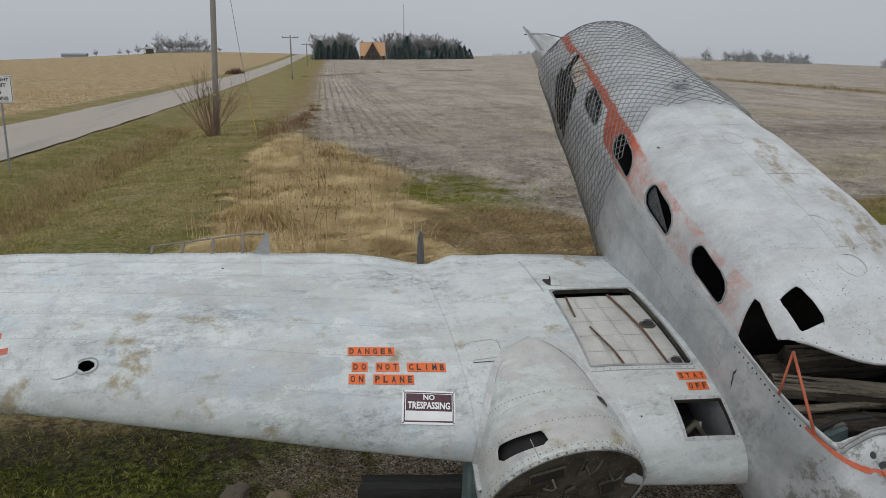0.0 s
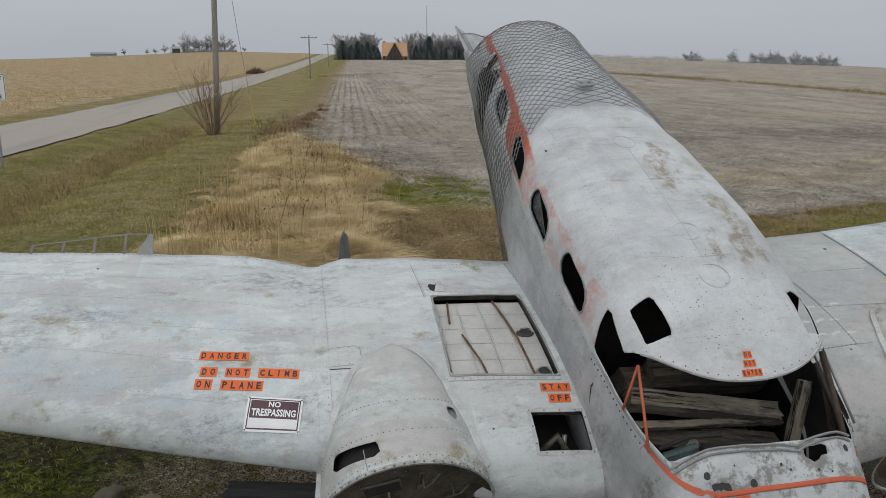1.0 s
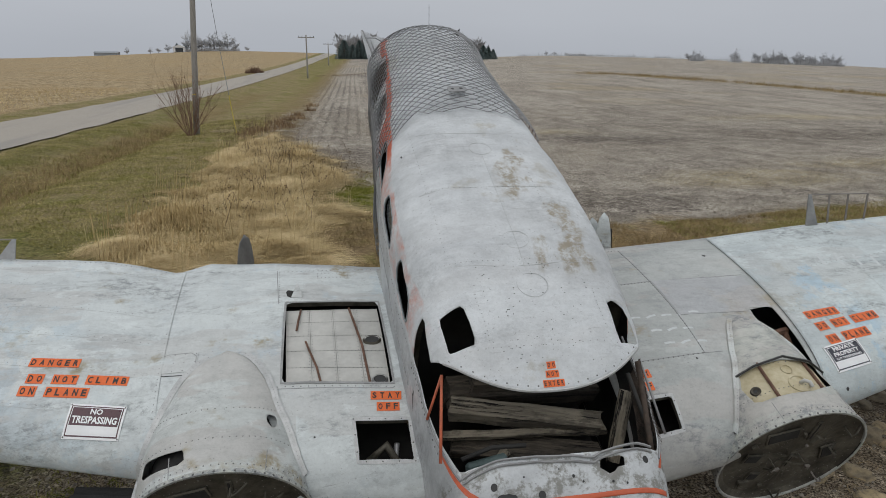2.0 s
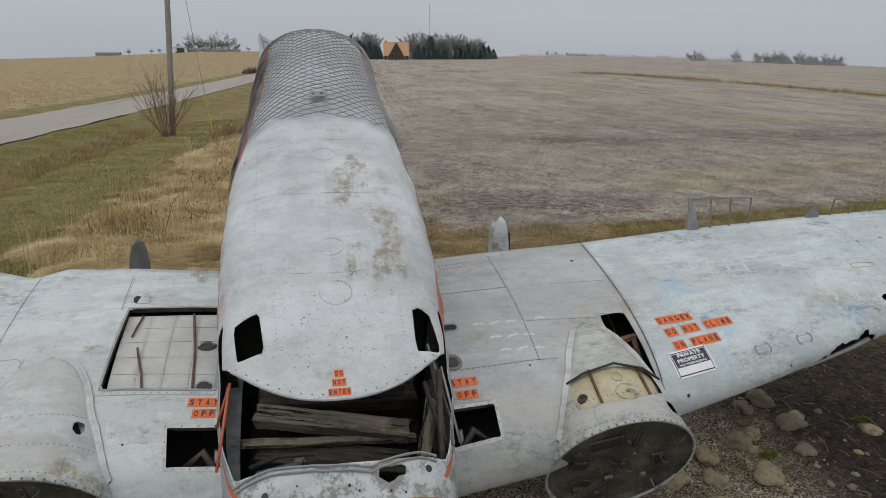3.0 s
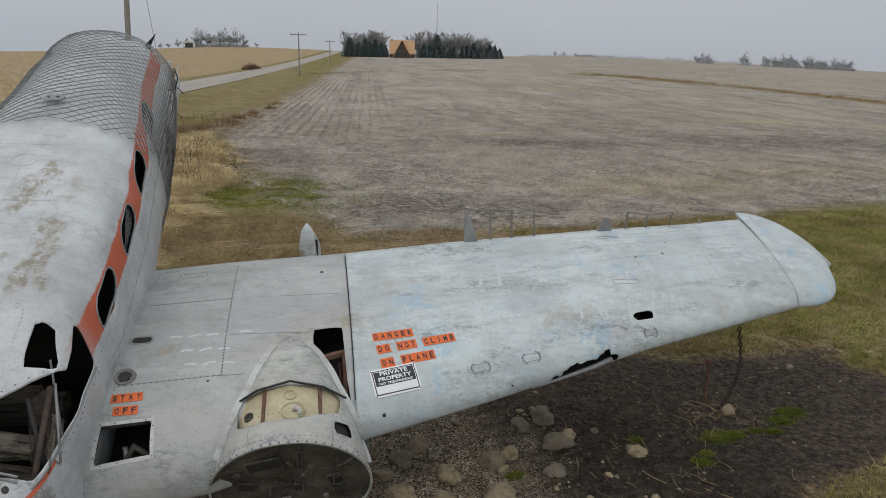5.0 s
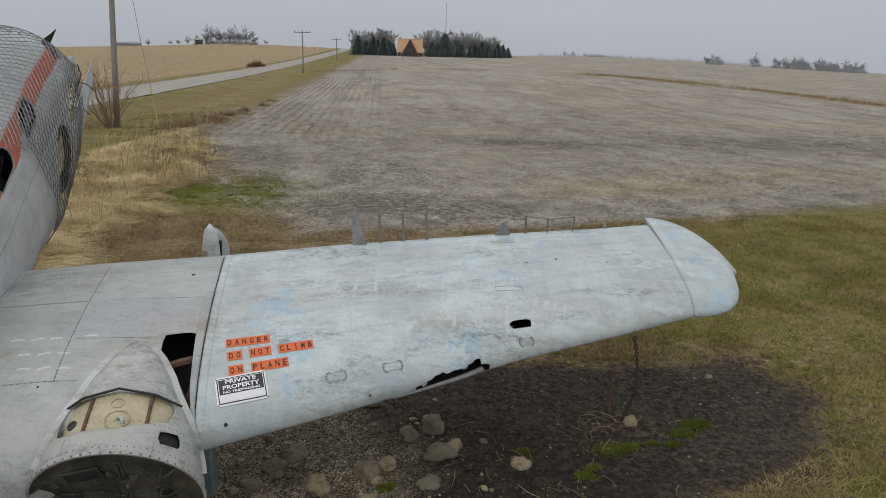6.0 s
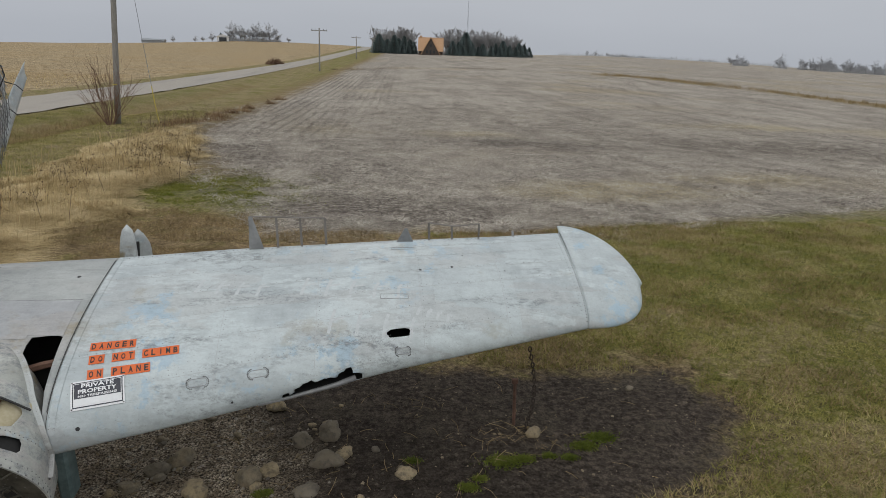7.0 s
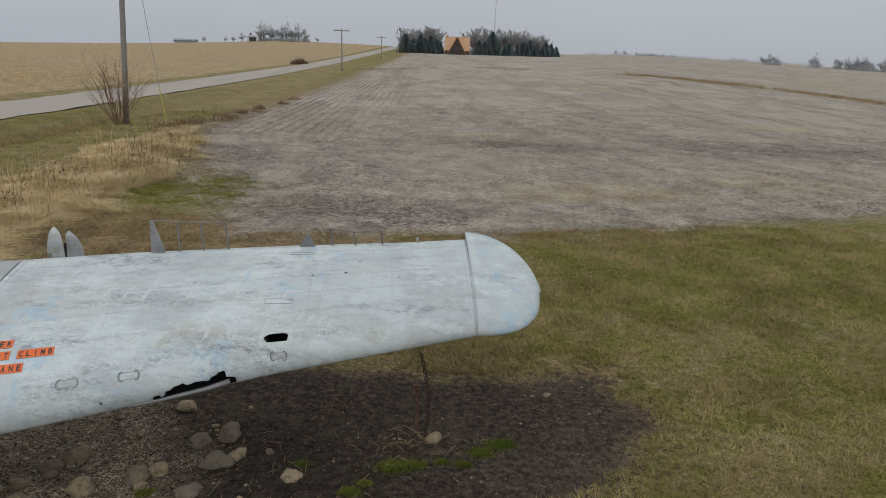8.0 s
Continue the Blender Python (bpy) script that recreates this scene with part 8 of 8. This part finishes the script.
def tall_grass():
    """Lodged dry grass in combed swathes."""
    rng = np.random.default_rng(12)
    n = 105000
    y = 7.0 + 23 * rng.random(n) ** 1.5
    x = rng.uniform(-5.8, 0.3, n)
    edge = np.array([-polygon_distance(a, b, SWATHE) + 0.9 * noise.noise(Vector((a * 0.6, b * 0.6, 2))) + 0.5 * noise.noise(Vector((a * 1.9, b * 1.9, 4))) for a, b in zip(x, y)])
    keep = edge > 0
    x, y, edge = x[keep], y[keep], edge[keep]
    n = len(x)
    z = np.array([land(a, b) for a, b in zip(x, y)])
    mound = np.array([0.13 + 0.30 * max(0.0, noise.noise(Vector((a * 0.6, b * 0.9, 5)))) + 0.10 * max(0.0, noise.noise(Vector((a * 1.7, b * 2.2, 8)))) for a, b in zip(x, y)]) * np.clip(0.45 + edge, 0.4, 1.15)
    comb = np.array([3.4 * noise.noise(Vector((a * 0.38, b * 0.5, 9))) for a, b in zip(x, y)]) + rng.normal(0, 0.45, n)
    reach = rng.uniform(0.3, 0.8, n)
    high = mound * rng.uniform(0.35, 1.1, n)
    upright = rng.random(n) < 0.018
    high = np.where(upright, rng.uniform(0.35, 0.75, n), high)
    reach = np.where(upright, reach * 0.4, reach)
    dx, dy = np.cos(comb) * reach, np.sin(comb) * reach * 0.7
    w = rng.uniform(0.002, 0.0055, n)
    sx, sy = -np.sin(comb) * w, np.cos(comb) * w
    rows = []
    for f, g, k in ((0.0, 0.0, 1.0), (0.28, 0.85, 0.95), (0.66, 1.0, 0.75)):
        c = np.stack([x + dx * f, y + dy * f, z + high * g], 1)
        s = np.stack([sx * k, sy * k, np.zeros(n)], 1)
        rows += [c - s, c + s]
    rows.append(np.stack([x + dx, y + dy, z + high * np.where(upright, 1.25, 0.6)], 1))
    verts = np.stack(rows, 1).reshape(-1, 3)
    b = np.arange(n) * 7
    faces = np.stack([b, b + 1, b + 3, b + 2], 1).tolist() + np.stack([b + 2, b + 3, b + 5, b + 4], 1).tolist() + np.stack([b + 4, b + 5, b + 6], 1).tolist()
    tagged(link_mesh("tall_dry_grass", verts.tolist(), faces, M["tall_grass"]), "matted straw-coloured tall grass along the field edge", "grass", kind="stuff")


tall_grass()


def dead_weeds():
    rng = random.Random(31)
    verts, faces = [], []

    def strip(p, q, w):
        s = Vector((rng.gauss(0, 1), rng.gauss(0, 1), 0)).normalized() * w
        base = len(verts)
        verts.extend([p - s, p + s, q + s * 0.5, q - s * 0.5])
        faces.append((base, base + 1, base + 2, base + 3))

    for k in range(200):
        y = rng.uniform(14, 34)
        x = field_x(y) + rng.gauss(-0.6, 0.7)
        if k % 4 == 0:
            x, y = rng.gauss(-2.4, 0.8), rng.uniform(10, 19)
        p = Vector((x, y, land(x, y)))
        h = rng.uniform(0.25, 0.75)
        q = p + Vector((rng.gauss(0, 0.12), rng.gauss(0, 0.12), h))
        strip(p, q, 0.006)
        for _ in range(rng.randint(3, 7)):
            a = p.lerp(q, rng.uniform(0.35, 1.0))
            b = a + Vector((rng.gauss(0, 0.14), rng.gauss(0, 0.14), rng.uniform(0.02, 0.18)))
            strip(a, b, 0.004)
            r = rng.uniform(0.010, 0.020)
            for t in (0.0, 1.57):
                base = len(verts)
                verts.extend([b + Vector((r * math.cos(t), r * math.sin(t), 0)), b + Vector((0, 0, r)), b - Vector((r * math.cos(t), r * math.sin(t), 0)), b - Vector((0, 0, r))])
                faces.append((base, base + 1, base + 2, base + 3))
    tagged(link_mesh("dead_weeds", verts, faces, M["weed"]), "dark dead weeds with round seed heads", "weeds", kind="stuff")


dead_weeds()


def lawn_keep(x, y):
    if -polygon_distance(x, y, BED) > -0.05 or (x > field_x(y) and y > 9.7 + max(0, x - 8) * 0.22):
        return False
    return x > road_x(y) + 3.2


n = 150000
xy = np.stack([grow.uniform(5.8, 17, n), -1.8 + 12.6 * grow.random(n) ** 1.15], 1)
scatter("short_grass", settle(xy, lambda x, y: lawn_keep(x, y) and noise.noise(Vector((x * 0.8, y * 0.8, 1))) + 0.5 * noise.noise(Vector((x * 2.9, y * 2.9, 2))) > -0.30 - 0.05 * (x - 8)), 0.055, 0.010, 0.7, M["lawn"], "short green and straw lawn grass", "grass")
xy = np.stack([grow.uniform(5.8, 17, n), -1.8 + 12.6 * grow.random(n) ** 1.15], 1)
scatter("straw_grass", settle(xy, lambda x, y: lawn_keep(x, y) and noise.noise(Vector((x * 0.7, y * 0.9, 21))) + 0.6 * noise.noise(Vector((x * 2.6, y * 2.6, 23))) > 0.04), 0.06, 0.008, 0.9, M["dry_lawn"], "straw-coloured tufts in the lawn", "grass")
xy = np.stack([grow.uniform(-3.5, 12, 90000), grow.uniform(3.3, 11.5, 90000)], 1)
scatter("dry_grass", settle(xy, lambda x, y: lawn_keep(x, y) and (x < 7.4 + 0.8 * noise.noise(Vector((x, y, 5))) or y > 9.2) and noise.noise(Vector((x * 0.8, y * 1.1, 31))) > -0.2), 0.08, 0.010, 0.8, M["dry_lawn"], "short brown dry grass behind the wings", "grass")
xy = np.stack([grow.uniform(-12.3, -3, 130000), 6 + 30 * grow.random(130000) ** 1.4], 1)
scatter("verge_grass", settle(xy, lambda x, y: lawn_keep(x, y) and noise.noise(Vector((x * 0.5, y * 0.5, 3))) > -0.35), 0.05, 0.013, 0.9, M["verge"], "mown green and tan verge grass", "grass")
xy = np.stack([grow.uniform(-10.5, -7.5, 7000), grow.uniform(8, 34, 7000)], 1)
scatter("ditch_grass", settle(xy, lambda x, y: abs(x - ditch_x(y)) < 0.9), 0.20, 0.012, 0.6, M["dry_lawn"], "rank dry grass in the roadside ditch", "grass", segments=2)
xy = np.stack([grow.uniform(-8.6, -2.9, 90000), grow.uniform(-1.5, 2.6, 90000)], 1)
scatter("moss_tufts", settle(xy, lambda x, y: noise.noise(Vector((x * 1.1, y * 1.1, 16))) + 0.5 * noise.noise(Vector((x * 3, y * 3, 17))) > 0.05), 0.016, 0.010, 0.9, M["moss"], "green moss tufts on the soil under the wing", "moss")
xy = np.stack([grow.uniform(-9, -2.8, 15000), grow.uniform(-1.5, 3.2, 15000)], 1)
scatter("moss_and_grass", settle(xy, lambda x, y: noise.noise(Vector((x * 0.9, y * 0.9, 6))) > -0.1), 0.035, 0.012, 0.7, M["lawn"], "thin green moss and dry grass under the wing", "grass")
clumps = [(5.89, 1.42, 0.16), (6.09, 1.46, 0.10), (6.54, 1.46, 0.07), (6.74, 1.64, 0.12), (6.96, 1.79, 0.14), (5.5, 1.05, 0.09), (5.63, 1.17, 0.06), (5.06, 1.46, 0.07), (3.77, 1.10, 0.07), (6.35, 1.5, 0.06)]
xy = np.array([(cx + grow.normal(0, r * 0.5), cy + grow.normal(0, r * 0.3)) for cx, cy, r in clumps for _ in range(int(9000 * r))])
scatter("bright_weeds", settle(xy, lambda x, y: True), 0.022, 0.010, 0.8, M["moss"], "bright green low weeds on the bare soil", "weeds")
M["bright_grass"] = blades("bright_patch_grass", ((0.085, 0.105, 0.014), (0.185, 0.20, 0.030), (0.34, 0.31, 0.10)))
xy = np.stack([grow.normal(0.8, 1.3, 26000), grow.normal(14.0, 1.1, 26000)], 1)
scatter("green_patch", settle(xy, lambda x, y: noise.noise(Vector((x * 0.9, y * 0.9, 8))) + 0.5 * noise.noise(Vector((x * 3, y * 3, 9))) > -0.02), 0.045, 0.012, 0.9, M["bright_grass"], "patch of bright green grass at the field corner", "grass")


def bare_soil(x, y):
    turned = max(1.0 - math.hypot((x - 5.2) / 3.4, (y - 11.7) / 1.3), 1.0 - math.hypot((x - 12.3) / 4.5, (y - 24.6) / 1.8), 1.0 - math.hypot((x - 16.4) / 2.2, (y - 11.3) / 0.7), 0.7 - abs(x - field_x(y) - 0.8))
    return turned + 1.1 * noise.noise(Vector((x * 0.9, y * 0.9, 51))) + 0.6 * noise.noise(Vector((x * 2.7, y * 2.7, 52))) > 0.30


xy = np.stack([-4 + 32 * grow.random(270000), 9.6 + 32 * grow.random(270000) ** 1.8], 1)
scatter("crop_residue", settle(xy, lambda x, y: x > field_x(y) - 0.3 and y > 9.9 + max(0, x - 8) * 0.22 + 1.3 * noise.noise(Vector((x * 0.7, y * 0.7, 41))) and not bare_soil(x, y)), 0.13, 0.013, 1.6, M["residue"], "pale crop residue strewn over the field", "residue", flat=0.97)
xy = np.stack([-70 + 52 * grow.random(26000), 12 + 60 * grow.random(26000)], 1)
scatter("corn_stubble", settle(xy, lambda x, y: x < road_x(y) - 5.5), 0.22, 0.03, 0.5, M["tall_grass"], "rows of tan corn stubble", "stubble")
